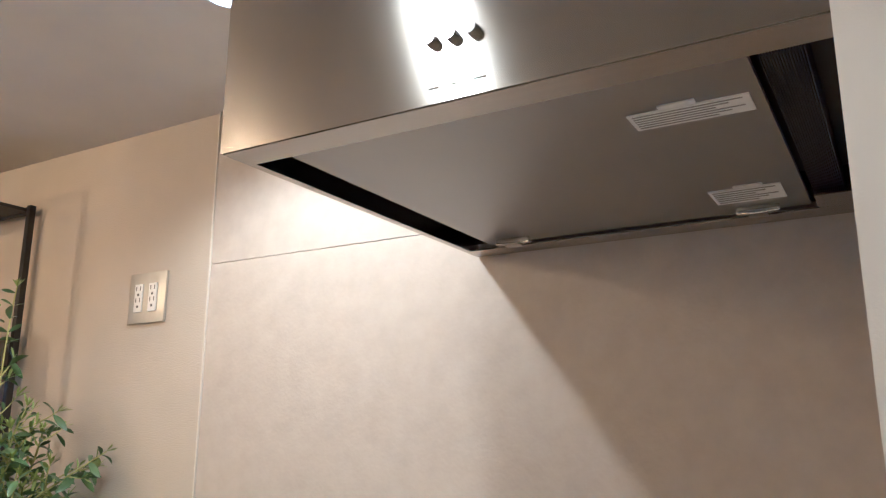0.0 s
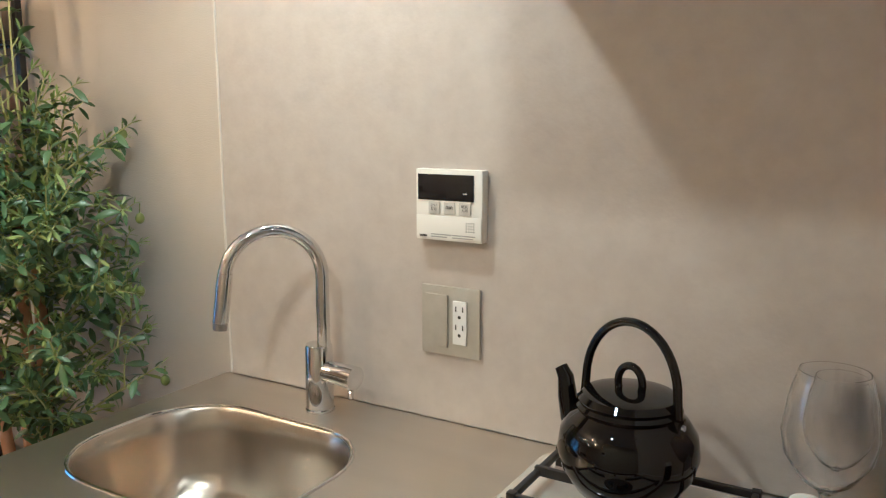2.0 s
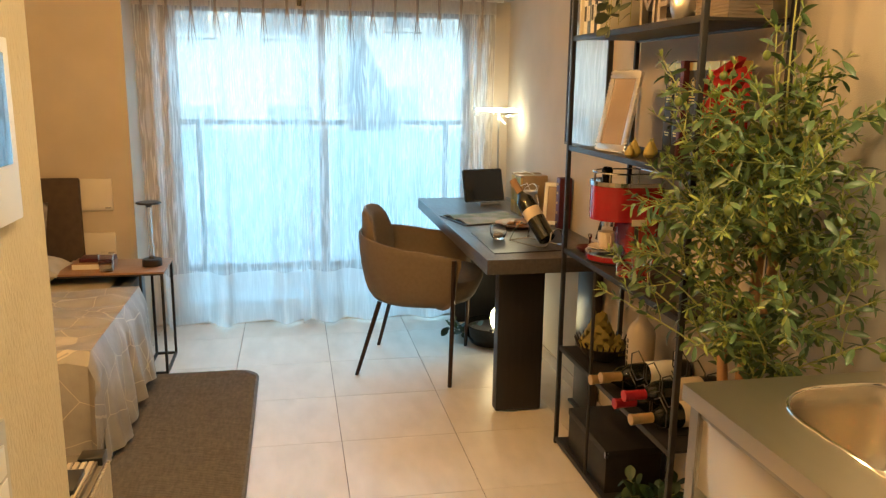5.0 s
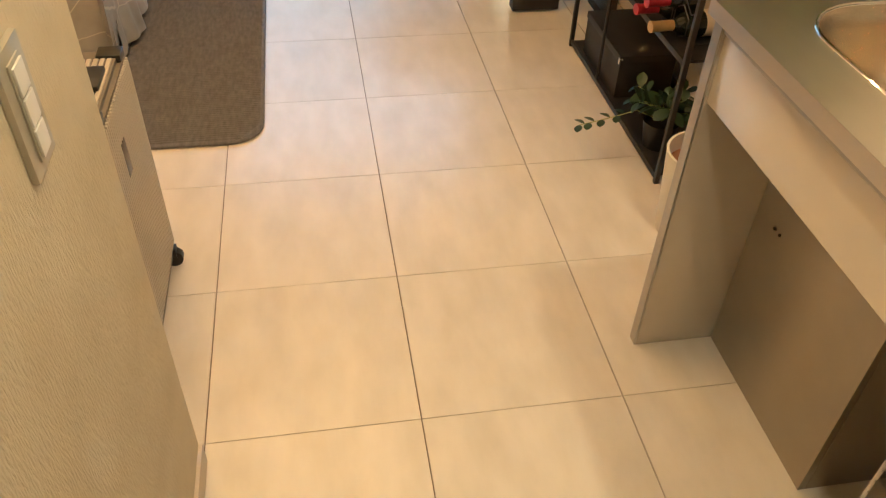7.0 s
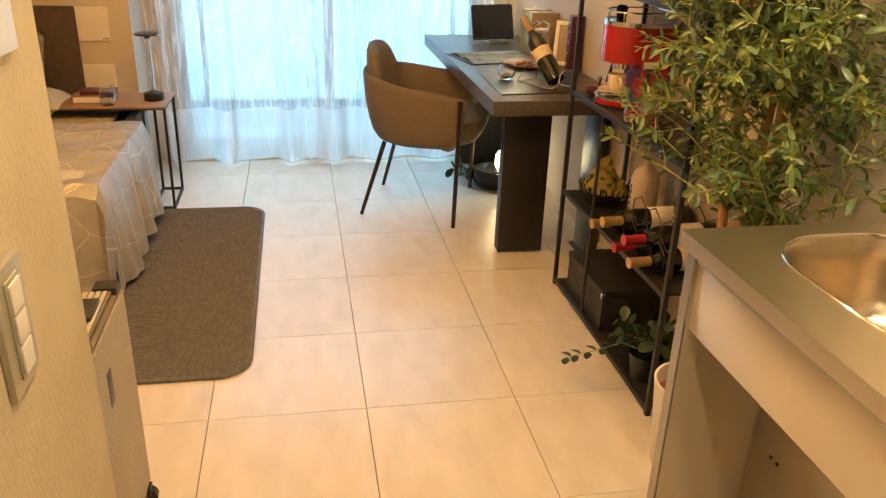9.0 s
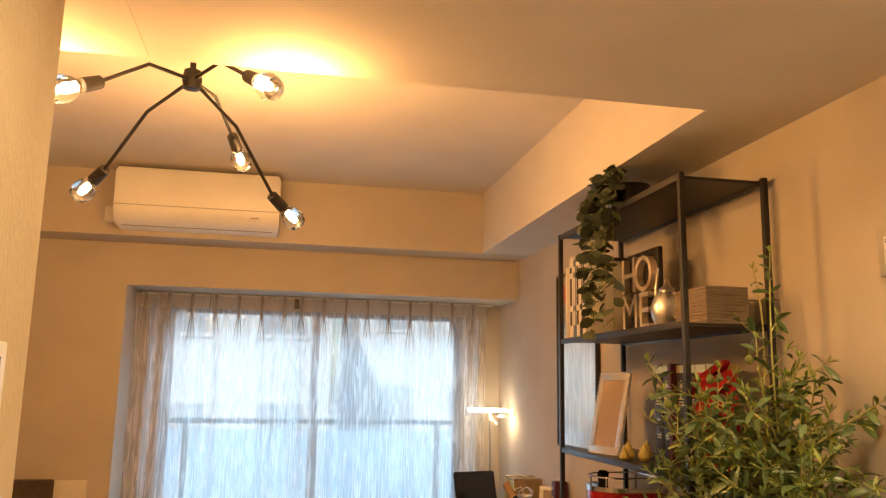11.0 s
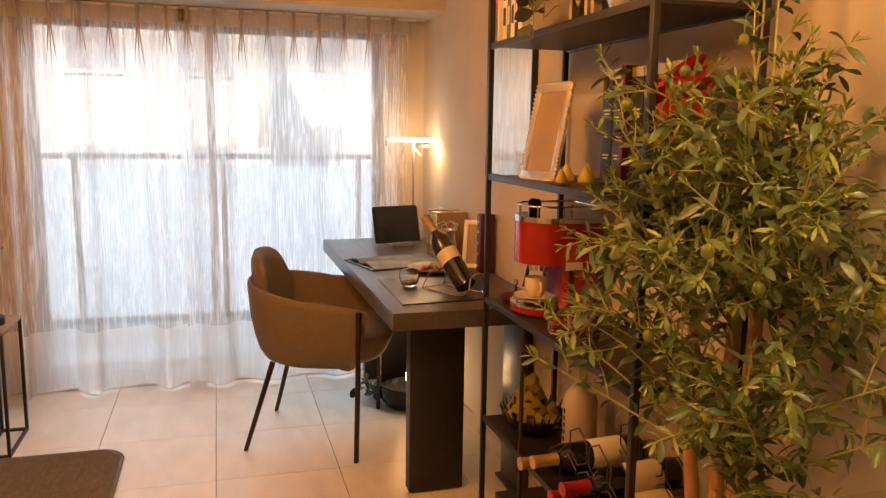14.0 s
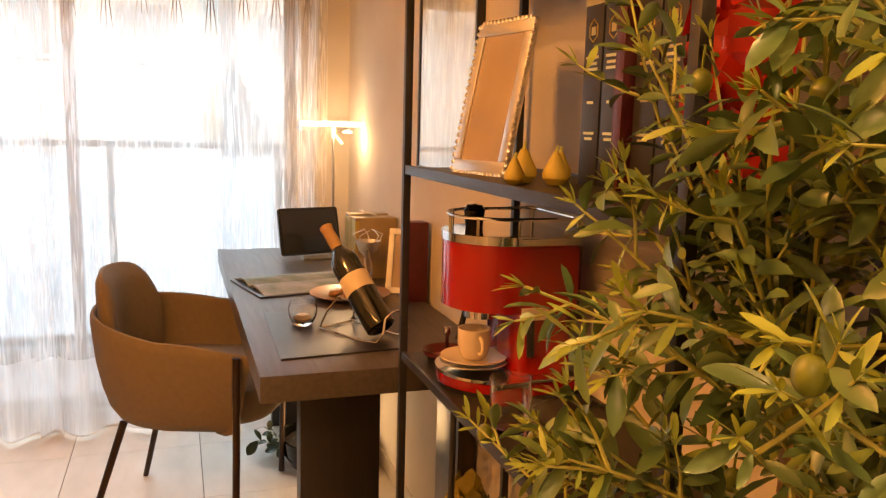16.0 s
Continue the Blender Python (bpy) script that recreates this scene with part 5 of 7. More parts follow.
for k, z in ((0.50, 0.334), (0.66, 0.340), (0.80, 0.355), (0.90, 0.385), (0.97, 0.425), (0.985, 0.448), (0.955, 0.465), (0.88, 0.474), (0.70, 0.478)):
    rings.append([bm.verts.new((x * k, 0.06 + y * k, z)) for x, y in round_rect(-0.240, 0.240, -0.262, 0.262, 0.16, 8)])
for a, b in zip(rings, rings[1:]):
    for i in range(len(a)):
        j = (i + 1) % len(a)
        bm.faces.new((a[i], a[j], b[j], b[i]))
bm.faces.new(rings[-1])
bm.faces.new(rings[0][::-1])
part("seat", bm, M["cloth"], ch)
bm = bmesh.new()
g = []
for j in range(11):
    v = j / 10
    row = []
    for i in range(17):
        u = -1 + i / 8
        wv = 0.238 - 0.060 * max(0, v - 0.55) ** 1.6 * 3
        edge = max(0.0, 1 - (abs(u) ** 6)) * max(0.0, 1 - abs(2 * v - 1) ** 8)
        a = u * wv / 0.285
        z = 0.47 + 0.300 * v - 0.055 * abs(u) ** 4 * v
        row.append((a, z, edge))
    g.append(row)


def back_at(a, z, off):
    r = 0.262 + 0.05 * max(0, z - 0.55) - off
    return (r * math.sin(a), -r * math.cos(a) + 0.02, z)


front = [[bm.verts.new(back_at(a, z, 0.030 + 0.028 * e)) for a, z, e in row] for row in g]
rear = [[bm.verts.new(back_at(a, z, 0.020 - 0.014 * e)) for a, z, e in row] for row in g]
for lay in (front, rear):
    for a, b in zip(lay, lay[1:]):
        for i in range(16):
            bm.faces.new((a[i], a[i + 1], b[i + 1], b[i]))
rim_f = front[0] + [r[-1] for r in front[1:]] + front[-1][::-1][1:] + [r[0] for r in front[1:-1][::-1]]
rim_r = rear[0] + [r[-1] for r in rear[1:]] + rear[-1][::-1][1:] + [r[0] for r in rear[1:-1][::-1]]
for i in range(len(rim_f)):
    j = (i + 1) % len(rim_f)
    bm.faces.new((rim_f[i], rim_f[j], rim_r[j], rim_r[i]))
bmesh.ops.recalc_face_normals(bm, faces=bm.faces)
part("back_cushion", bm, M["cloth"], ch)
for s in (-1, 1):
    part("front_leg", tube(bmesh.new(), [(s * 0.287, 0.215, 0), (s * 0.290, 0.222, 0.30), (s * 0.291, 0.226, 0.585)], 0.0095, 12, taper=0.0105), M["leg_brown"], ch, "dark bronze leg")
    part("rear_leg", tube(bmesh.new(), [(s * 0.218, -0.226, 0), (s * 0.16, -0.13, 0.345)], 0.0085, 12, taper=0.011), M["leg_brown"], ch, "dark bronze leg")

# ---- shelf rack ----
SXL, SXR, SYF, SYB = -2.690, -1.778, 0.795, 1.035
rackb = thing("open_shelf", (SXL, SYF, 0), "tall black metal open shelf crowded with ornaments", "shelf")
for x in (0, SXR - SXL):
    for y in (0, SYB - SYF):
        part("post", boxed(x - 0.0075, x + 0.0075, y - 0.0075, y + 0.0075, 0, 1.935, 0.001), M["black_metal"], rackb)
for z in (0.022, 0.397, 0.777, 1.157, 1.540, 1.925):
    bm = bmesh.new()
    box(bm, 0.010, SXR - SXL - 0.010, 0.004, SYB - SYF - 0.004, z - 0.004, z + 0.004)
    box(bm, 0.010, SXR - SXL - 0.010, -0.006, 0.004, z - 0.010, z + 0.008, 0.001)
    box(bm, 0.010, SXR - SXL - 0.010, SYB - SYF - 0.004, SYB - SYF + 0.006, z - 0.010, z + 0.008, 0.001)
    part("shelf_board", bm, M["black_metal"], rackb)
for x in (0.315,):
    part("front_rod", rod(bmesh.new(), (x, 0.0, 0.022), (x, 0.0, 0.770), 0.006, seg=10), M["black_metal"], rackb)
Z = {"low": 0.026, "wine": 0.401, "coffee": 0.781, "photo": 1.161, "books": 1.544, "top": 1.929}

stb = thing("storage_box", (-2.60, 0.812, Z["low"]), "black lidded storage box on the lowest shelf", "storage box")
part("body", boxed(0, 0.36, 0, 0.20, 0, 0.13, 0.002), M["black_metal"], stb)
part("lid", boxed(-0.003, 0.363, -0.003, 0.203, 0.1305, 0.155, 0.002), M["black_metal"], stb)
part("corner_plate", boxed(0.352, 0.365, -0.005, 0.006, 0.128, 0.150, 0.001), M["chrome"], stb)

# wine rack and bottles
wr = thing("wine_rack", (-2.20, 0.80, Z["wine"]), "black wire wine rack holding bottles", "wine rack")
for y in (0.03, 0.17):
    for i in range(3):
        for j in range(2):
            cx, cz = 0.06 + 0.105 * i + 0.052 * j, 0.048 + 0.088 * j
            pts = [(cx + 0.052 * math.cos(a), y, cz + 0.047 * math.sin(a)) for a in [math.radians(30 + 60 * k) for k in range(6)]]
            part("wire_ring", tube(bmesh.new(), pts, 0.002, 6, closed=True), M["black_metal"], wr)
for x in (0.0, 0.16, 0.32):
    part("cross_wire", rod(bmesh.new(), (x + 0.01, 0.03, 0.003), (x + 0.01, 0.17, 0.003), 0.002, seg=6), M["black_metal"], wr)
lay = Matrix.Rotation(radians(90), 4, "X")
for x, z, c, cl, pap in ((-2.175, 0.478, "foil_gold", "gold capsule", "paper"), (-2.258, 0.4385, "foil_gold", "gold capsule", "cream_label"), (-2.000, 0.488, "foil_red", "red capsule", "cream_label"), (-2.062, 0.4385, "foil_red", "red capsule", "paper"), (-1.945, 0.4385, "foil_gold", "gold capsule", "cream_label")):
    m = Matrix.Rotation(radians(4), 4, "Z") @ lay
    wine_bottle((x, 1.045, z), m, "dark wine bottle lying in the wine rack", c, cl, pap, "bottles in the wine rack")

bas = thing("artichoke_bowl", (-2.53, 0.905, Z["wine"]), "black wire bowl with dried artichokes", "bowl")
bm = lathe(bmesh.new(), [(0, 0.0), (0.05, 0.0), (0.075, 0.02), (0.098, 0.055), (0.094, 0.055), (0.070, 0.024), (0.045, 0.006), (0, 0.006)], 30)
part("bowl", bm, M["black_metal"], bas)
for k in range(30):
    a = 2 * math.pi * k / 30
    part("rim_tooth", rod(bmesh.new(), (0.095 * math.cos(a), 0.095 * math.sin(a), 0.05), (0.108 * math.cos(a), 0.108 * math.sin(a), 0.078), 0.004, 0.0015, 5), M["black_metal"], bas)


def artichoke(cx, cy, cz, s, parent):
    core = lathe(bmesh.new(), [(0, -0.040 * s), (0.022 * s, -0.036 * s), (0.036 * s, -0.012 * s), (0.034 * s, 0.018 * s), (0.020 * s, 0.046 * s), (0, 0.056 * s)], 18, (cx, cy, cz))
    art = part("artichoke", core, M["artichoke"], parent, "dried yellow artichoke")
    for ring in range(6):
        nn = 9 - ring
        for k in range(nn):
            a = 2 * math.pi * (k + 0.5 * (ring % 2)) / nn
            r = s * (0.054 - 0.0075 * ring)
            z0 = s * (-0.03 + 0.017 * ring)
            ce, si = math.cos(a), math.sin(a)
            out, sd = Vector((ce, si, 0)), Vector((-si, ce, 0)) * 0.019 * s
            mid_, o = Vector((cx, cy, cz + z0)), 0.014 * s
            bm = bmesh.new()
            vs = [bm.verts.new(p) for p in (mid_ + out * 0.6 * r, mid_ + out * 1.10 * r - sd + Vector((0, 0, o)), mid_ + out * 1.12 * r - sd * 0.7 + Vector((0, 0, 2.2 * o)), mid_ + out * 0.95 * r + Vector((0, 0, 3.1 * o)), mid_ + out * 1.12 * r + sd * 0.7 + Vector((0, 0, 2.2 * o)), mid_ + out * 1.10 * r + sd + Vector((0, 0, o)))]
            c = bm.verts.new(mid_ + out * 1.26 * r + Vector((0, 0, 1.5 * o)))
            for i in range(6):
                bm.faces.new((vs[i], vs[(i + 1) % 6], c))
            bmesh.ops.solidify(bm, geom=list(bm.faces), thickness=0.0022 * s)
            part("bract", bm, M["artichoke"], art)


artichoke(0.0, -0.02, 0.065, 1.15, bas)
artichoke(-0.055, 0.025, 0.045, 0.7, bas)
artichoke(0.05, 0.03, 0.045, 0.6, bas)

cb = thing("stoneware_bottle", (-2.335, 0.955, Z["wine"]), "pale stoneware bottle with stamped lettering", "bottle")
part("body", lathe(bmesh.new(), [(0, 0), (0.045, 0), (0.048, 0.004), (0.048, 0.155), (0.040, 0.180), (0.018, 0.205), (0.015, 0.240), (0.018, 0.243), (0.018, 0.256), (0, 0.256)], 30), M["stoneware"], cb)
part("wire_clip", tube(bmesh.new(), [(-0.02, -0.005, 0.235), (-0.026, -0.005, 0.255), (0, -0.004, 0.272), (0.026, -0.005, 0.255), (0.02, -0.005, 0.235)], 0.0018, 6), M["chrome"], cb)
for k in range(5):
    part("stamp_bar", boxed(-0.004, 0.006, -0.0492, -0.0478, 0.045 + 0.020 * k, 0.058 + 0.020 * k), M["print_dark"], cb)

# coffee level
cm = thing("coffee_machine", (-2.47, 0.905, Z["coffee"]), "glossy red round espresso machine with chrome rail", "coffee machine")
def snout(r, back, k=20):
    """Outline with a half-round front and a square back."""
    return [(r * math.cos(a), r * math.sin(a)) for a in [math.pi + math.pi * i / k for i in range(k + 1)]] + [(r, back - 0.012), (r - 0.012, back), (-r + 0.012, back), (-r, back - 0.012)]


part("head", slab(bmesh.new(), snout(0.100, 0.122), 0.150, 0.266, 0.004), M["red"], cm)
part("chrome_band", slab(bmesh.new(), snout(0.1025, 0.1245), 0.2665, 0.281, 0.003), M["chrome"], cm, "polished chrome band")
for x, y in ((-0.092, 0.0), (-0.065, -0.065), (0.0, -0.092), (0.065, -0.065), (0.092, 0.0), (0.092, 0.11), (-0.092, 0.11)):
    part("rail_post", rod(bmesh.new(), (x, y, 0.281), (x, y, 0.310), 0.003, seg=8), M["chrome"], cm)
part("top_rail", tube(bmesh.new(), [(x, y, 0.310) for x, y in snout(0.092, 0.112)], 0.003, 8, closed=True), M["chrome"], cm)
part("top_knob", lathe(bmesh.new(), [(0, 0.2815), (0.016, 0.2815), (0.018, 0.30), (0.020, 0.312), (0.014, 0.322), (0, 0.324)], 20, (-0.045, -0.03, 0)), M["black_gloss"], cm)
part("column", slab(bmesh.new(), round_rect(-0.082, 0.082, 0.010, 0.120, 0.024, 5), 0.034, 0.1495), M["red"], cm)
part("base", slab(bmesh.new(), snout(0.106, 0.122), 0.010, 0.028, 0.003), M["red"], cm)
part("base_plinth", slab(bmesh.new(), snout(0.101, 0.120), 0.0, 0.0098), M["black_plastic"], cm, "black plinth")
part("base_trim", slab(bmesh.new(), snout(0.108, 0.123), 0.0283, 0.0335, 0.002), M["chrome"], cm, "polished chrome trim")
part("group_head", rod(bmesh.new(), (0.0, -0.03, 0.125), (0.0, -0.03, 0.1495), 0.030, 0.032, 24), M["chrome"], cm)
part("steam_pipe", tube(bmesh.new(), [(-0.075, -0.02, 0.152), (-0.080, -0.03, 0.11), (-0.084, -0.04, 0.06)], 0.006, 8), M["black_plastic"], cm)
part("lever", tube(bmesh.new(), [(0.0835, 0.030, 0.150), (0.087, 0.030, 0.115), (0.087, 0.032, 0.070)], 0.007, 10), M["black_plastic"], cm, "black lever")
part("tag", boxed(0.1012, 0.1030, 0.005, 0.055, 0.138, 0.160, 0.0005), M["cream_label"], cm, "paper tag")
for k in range(3):
    part("side_knob", rod(bmesh.new(), (-0.098, -0.02, 0.18 + 0.025 * k), (-0.112, -0.022, 0.18 + 0.025 * k), 0.007, seg=12), M["black_plastic"], cm)

cupg = thing("cup_stack", (-2.462, 0.862, Z["coffee"] + 0.0345), "cream espresso cup and saucers on the coffee machine tray", "cup")
for k, (r, mm) in enumerate(((0.062, "silver"), (0.060, "ceramic"))):
    part("saucer", lathe(bmesh.new(), [(0, 0), (0.028, 0), (0.032, 0.003), (r, 0.011), (r, 0.013), (0.030, 0.006), (0, 0.005)], 36, (0, 0, 0.008 * k)), M[mm], cupg)
part("cup", lathe(bmesh.new(), [(0, 0), (0.018, 0), (0.024, 0.006), (0.030, 0.028), (0.030, 0.056), (0.028, 0.056), (0.028, 0.028), (0.020, 0.008), (0, 0.006)], 32, (0, 0, 0.015)), M["ceramic"], cupg)
part("handle", tube(bmesh.new(), arc((0.030, 0.0, 0.045), 0.014, math.radians(-100), math.radians(100), (1, 0, 0), (0, 0, 1), 12), 0.0035, 8), M["ceramic"], cupg)
dish = thing("small_dish", (-2.625, 0.865, Z["coffee"]), "small dark red dish with a chrome tamper", "dish")
part("dish", lathe(bmesh.new(), [(0, 0), (0.03, 0), (0.045, 0.012), (0.046, 0.020), (0.042, 0.018), (0.028, 0.006), (0, 0.006)], 28), M["maroon"], dish)
part("tamper", lathe(bmesh.new(), [(0, 0.006), (0.012, 0.006), (0.012, 0.014), (0.004, 0.02), (0.004, 0.05), (0.008, 0.056), (0.007, 0.068), (0, 0.07)], 18, (0.008, 0, 0)), M["chrome"], dish)
for x, y in ((-2.245, 0.84), (-2.17, 0.86)):
    tg = thing("tumbler", (x, y, Z["coffee"]), "clear ribbed glass tumbler", "tumbler", "tumblers on the shelf")
    part("glass", lathe(bmesh.new(), [(0, 0), (0.026, 0), (0.028, 0.003), (0.033, 0.085), (0.0315, 0.085), (0.0265, 0.008), (0, 0.007)], 20), M["glass"], tg)

# photo level
pf = thing("silver_photo_frame", (-2.545, 0.842, Z["photo"]), "beaded silver photo frame leaning back", "photo frame")
pf.rotation_euler = (radians(-12), 0, radians(13))
FW, FH = 0.160, 0.270
bm = bmesh.new()
for x0, x1, z0, z1 in ((0, FW, 0, 0.024), (0, FW, FH - 0.024, FH), (0, 0.022, 0.024, FH - 0.024), (FW - 0.022, FW, 0.024, FH - 0.024)):
    box(bm, x0, x1, -0.006, 0.006, z0, z1, 0.002)
fr = part("frame", bm, M["silver"], pf)
bm = bmesh.new()
for k in range(22):
    for x in (0.0, FW):
        bmesh.ops.create_icosphere(bm, subdivisions=1, radius=0.0055, matrix=Matrix.Translation((x, -0.004, 0.006 + (FH - 0.012) * k / 21)))
for k in range(1, 14):
    for z in (0.0, FH):
        bmesh.ops.create_icosphere(bm, subdivisions=1, radius=0.0055, matrix=Matrix.Translation((FW * k / 14, -0.004, z)))
part("beading", bm, M["silver"], pf, "row of silver beads")
part("picture", boxed(0.022, FW - 0.022, -0.002, 0.002, 0.024, FH - 0.024), M["photo"], pf, "brown portrait-size print behind glass")
part("strut", boxed(FW / 2 - 0.02, FW / 2 + 0.02, 0.0065, 0.010, 0.0, FH * 0.7), M["black_wood"], pf)
for x, y, s in ((-2.330, 0.850, 0.66), (-2.285, 0.880, 0.62), (-2.340, 0.915, 0.60), (-2.300, 0.822, 0.50)):
    gd = thing("gourd", (x + 0.075, y, Z["photo"]), "small yellow ornamental gourd", "gourd", "gourds on the shelf")
    part("fruit", lathe(bmesh.new(), [(0, 0), (0.018 * s, 0.002), (0.030 * s, 0.018 * s), (0.030 * s, 0.034 * s), (0.020 * s, 0.052 * s), (0.013 * s, 0.068 * s), (0.008 * s, 0.078 * s), (0, 0.080 * s)], 20), M["lemon"], gd)
    part("stalk", rod(bmesh.new(), (0, 0, 0.078 * s), (0.004, 0, 0.094 * s), 0.003, 0.002, 8), M["twig"], gd)
for i, (x, c) in enumerate(((-2.262, "box_black"), (-2.205, "box_black"), (-2.118, "box_black"), (-2.062, "box_black"), (-2.005, "red_card"), (-1.945, "red_card"))):
    gx = thing("gift_box", (x, 0.945, Z["photo"]), ("red" if c == "red_card" else "black") + " upright gift box with gold print", "gift box", "gift boxes on the shelf")
    part("carton", boxed(0, 0.052, 0, 0.06, 0, 0.285, 0.001), M[c], gx)
    part("gold_band", boxed(-0.0006, 0.0526, -0.0006, 0.0606, 0.262, 0.2845), M["gold"], gx)
    part("emblem", tube(bmesh.new(), [(0.026 + 0.013 * math.cos(math.radians(60 * k + 30)), -0.0007, 0.225 + 0.016 * math.sin(math.radians(60 * k + 30))) for k in range(6)], 0.0011, 5, closed=True), M["gold"], gx)
    part("emblem_core", boxed(0.020, 0.032, -0.0010, -0.0002, 0.219, 0.231), M["gold"], gx)
    for r, (z, w) in enumerate(((0.185, 0.036), (0.176, 0.028), (0.168, 0.032), (0.120, 0.018), (0.075, 0.030), (0.067, 0.022))):
        part("text_bar", boxed(0.026 - w / 2, 0.026 + w / 2, -0.0010, -0.0002, z, z + 0.004), M["gold"], gx)
mb = thing("maroon_book", (-2.146, 0.93, Z["photo"]), "thin dark red book between gift boxes", "book")
part("front_cover", boxed(0, 0.003, 0, 0.075, 0, 0.29, 0.001), M["maroon"], mb)
part("back_cover", boxed(0.019, 0.022, 0, 0.075, 0, 0.29, 0.001), M["maroon"], mb)
part("spine", boxed(0.003, 0.019, 0, 0.003, 0, 0.29, 0.001), M["maroon"], mb)
part("pages", boxed(0.0032, 0.0188, 0.0032, 0.073, 0.003, 0.287), M["paper"], mb, "cream page block")
rb = thing("red_ornament", (-1.875, 0.90, Z["photo"]), "large bright red folded-ribbon ornament", "ornament")
for k in range(9):
    a = 2 * math.pi * k / 9
    ce, si = math.cos(a), math.sin(a)
    pts = [(0, 0, 0.18), (0.055 * ce, 0.03 * si, 0.18 + 0.06 * si), (0.085 * ce, 0.035 * si + 0.02, 0.18 + 0.115 * si), (0.035 * ce, -0.03, 0.18 + 0.06 * si)]
    bm = bmesh.new()
    sd = Vector((-si, 0, ce)) * 0.020
    a_ = [bm.verts.new(Vector(p) + sd) for p in pts]
    b_ = [bm.verts.new(Vector(p) - sd) for p in pts]
    for i in range(3):
        bm.faces.new((a_[i], a_[i + 1], b_[i + 1], b_[i]))
    bmesh.ops.solidify(bm, geom=list(bm.faces), thickness=0.002)
    part("ribbon_loop", bm, M["red_card"], rb)
part("stand", lathe(bmesh.new(), [(0, 0), (0.04, 0), (0.042, 0.006), (0.008, 0.012), (0.006, 0.18), (0, 0.182)], 20), M["red"], rb)

# book level
for x, w, h, c, t in ((-2.655, 0.034, 0.30, "paper", "large pale art book with a patterned cover"), (-2.618, 0.026, 0.285, "book_blue", "slate blue book"), (-2.588, 0.030, 0.275, "paper", "pale book with dark spine print"), (-2.555, 0.022, 0.29, "box_black", "black book"), (-2.530, 0.030, 0.27, "paper", "pale book with dark spine print")):
    b = book("book", (x, 0.815, Z["books"]), w, 0.20, h, c, t + " standing on the shelf", group="books on the shelf")
    ink = M["print_dark"] if c == "paper" else M["paper"]
    for z, hh in ((0.05, 0.05), (0.12, 0.10), (0.24, 0.02)):
        part("spine_print", boxed(w * 0.25, w * 0.75, -0.0012, 0.0002, z, z + hh), ink, b)
pb = thing("pattern_board", (-2.672, 0.806, Z["books"]), "pale boxed art book with dark rounded shapes", "book")
part("cover", boxed(0, 0.012, 0, 0.21, 0, 0.265, 0.001), M["paper"], pb)
home = thing("letter_ornament", (-2.375, 0.895, Z["books"]), "black and cream block ornament with cut-out letters", "ornament")
part("backing", boxed(0, 0.225, 0.02, 0.034, 0, 0.265, 0.001), M["box_black"], home, "black backing board")
for ch_, x, z in (("H", 0.055, 0.185), ("O", 0.160, 0.180), ("M", 0.060, 0.065), ("E", 0.160, 0.065)):
    letters("letter", ch_, 0.165, pose(x, 0.008, z + 0.0, 90, 0, 0), M["ceramic"], home, 0.011)
so = thing("silver_ornament", (-2.075, 0.90, Z["books"]), "polished silver teapot ornament", "ornament")
part("body", lathe(bmesh.new(), [(0, 0), (0.03, 0), (0.033, 0.005), (0.045, 0.04), (0.048, 0.07), (0.036, 0.10), (0.022, 0.115), (0.025, 0.12), (0.012, 0.13), (0.006, 0.15), (0, 0.155)], 28), M["silver"], so)
part("spout", tube(bmesh.new(), [(-0.04, 0, 0.05), (-0.065, 0, 0.08), (-0.07, 0, 0.13), (-0.05, 0, 0.19)], 0.008, 10, taper=0.003), M["silver"], so)
part("handle", tube(bmesh.new(), arc((0.045, 0, 0.07), 0.035, math.radians(-90), math.radians(90), (1, 0, 0), (0, 0, 1), 12), 0.004, 8), M["silver"], so)
sc = thing("stone_crate", (-1.955, 0.862, Z["books"]), "grey-brown ribbed stone-look crate", "crate")
for k in range(12):
    part("rib", boxed(0, 0.165, 0, 0.12, 0.0082 * k, 0.0082 * k + 0.0074, 0.0012), M["stone"], sc)


# ---- plants ----
def leaf_mesh(name, length, width, droop, material, fold=0.25):
    """A pointed oval leaf along x, folded at the midrib."""
    vs, fs = [], []
    prof = ((0.0, 0.06), (0.16, 0.48), (0.40, 0.92), (0.66, 1.0), (0.88, 0.62), (1.0, 0.05))
    for u, w in prof:
        x, z = u * length, -droop * length * u * u
        ww = 0.5 * width * w
        vs += [(x, -ww, z + fold * ww), (x, 0, z), (x, ww, z + fold * ww)]
    for i in range(len(prof) - 1):
        a = 3 * i
        fs += [(a, a + 1, a + 4, a + 3), (a + 1, a + 2, a + 5, a + 4)]
    me = bpy.data.meshes.new(name)
    me.from_pydata(vs, [], fs)
    for p in me.polygons:
        p.use_smooth = True
    me.materials.append(material)
    return me


def joined_leaves(name, mesh, places, material, parent, label=""):
    co = np.array([v.co[:] for v in mesh.vertices])
    fs = np.array([p.vertices[:] for p in mesh.polygons])
    allv, allf = [], []
    for k, m in enumerate(places):
        a = np.array(m)
        allv.append(co @ a[:3, :3].T + a[:3, 3])
        allf.append(fs + k * len(co))
    me = bpy.data.meshes.new(name)
    me.from_pydata(np.concatenate(allv).tolist(), [], np.concatenate(allf).tolist())
    for p in me.polygons:
        p.use_smooth = True
    me.materials.append(material)
    ob = new(name, me)
    ob.parent = parent
    ob["kind"] = "stuff"
    if label:
        ob["label"] = label
    return ob


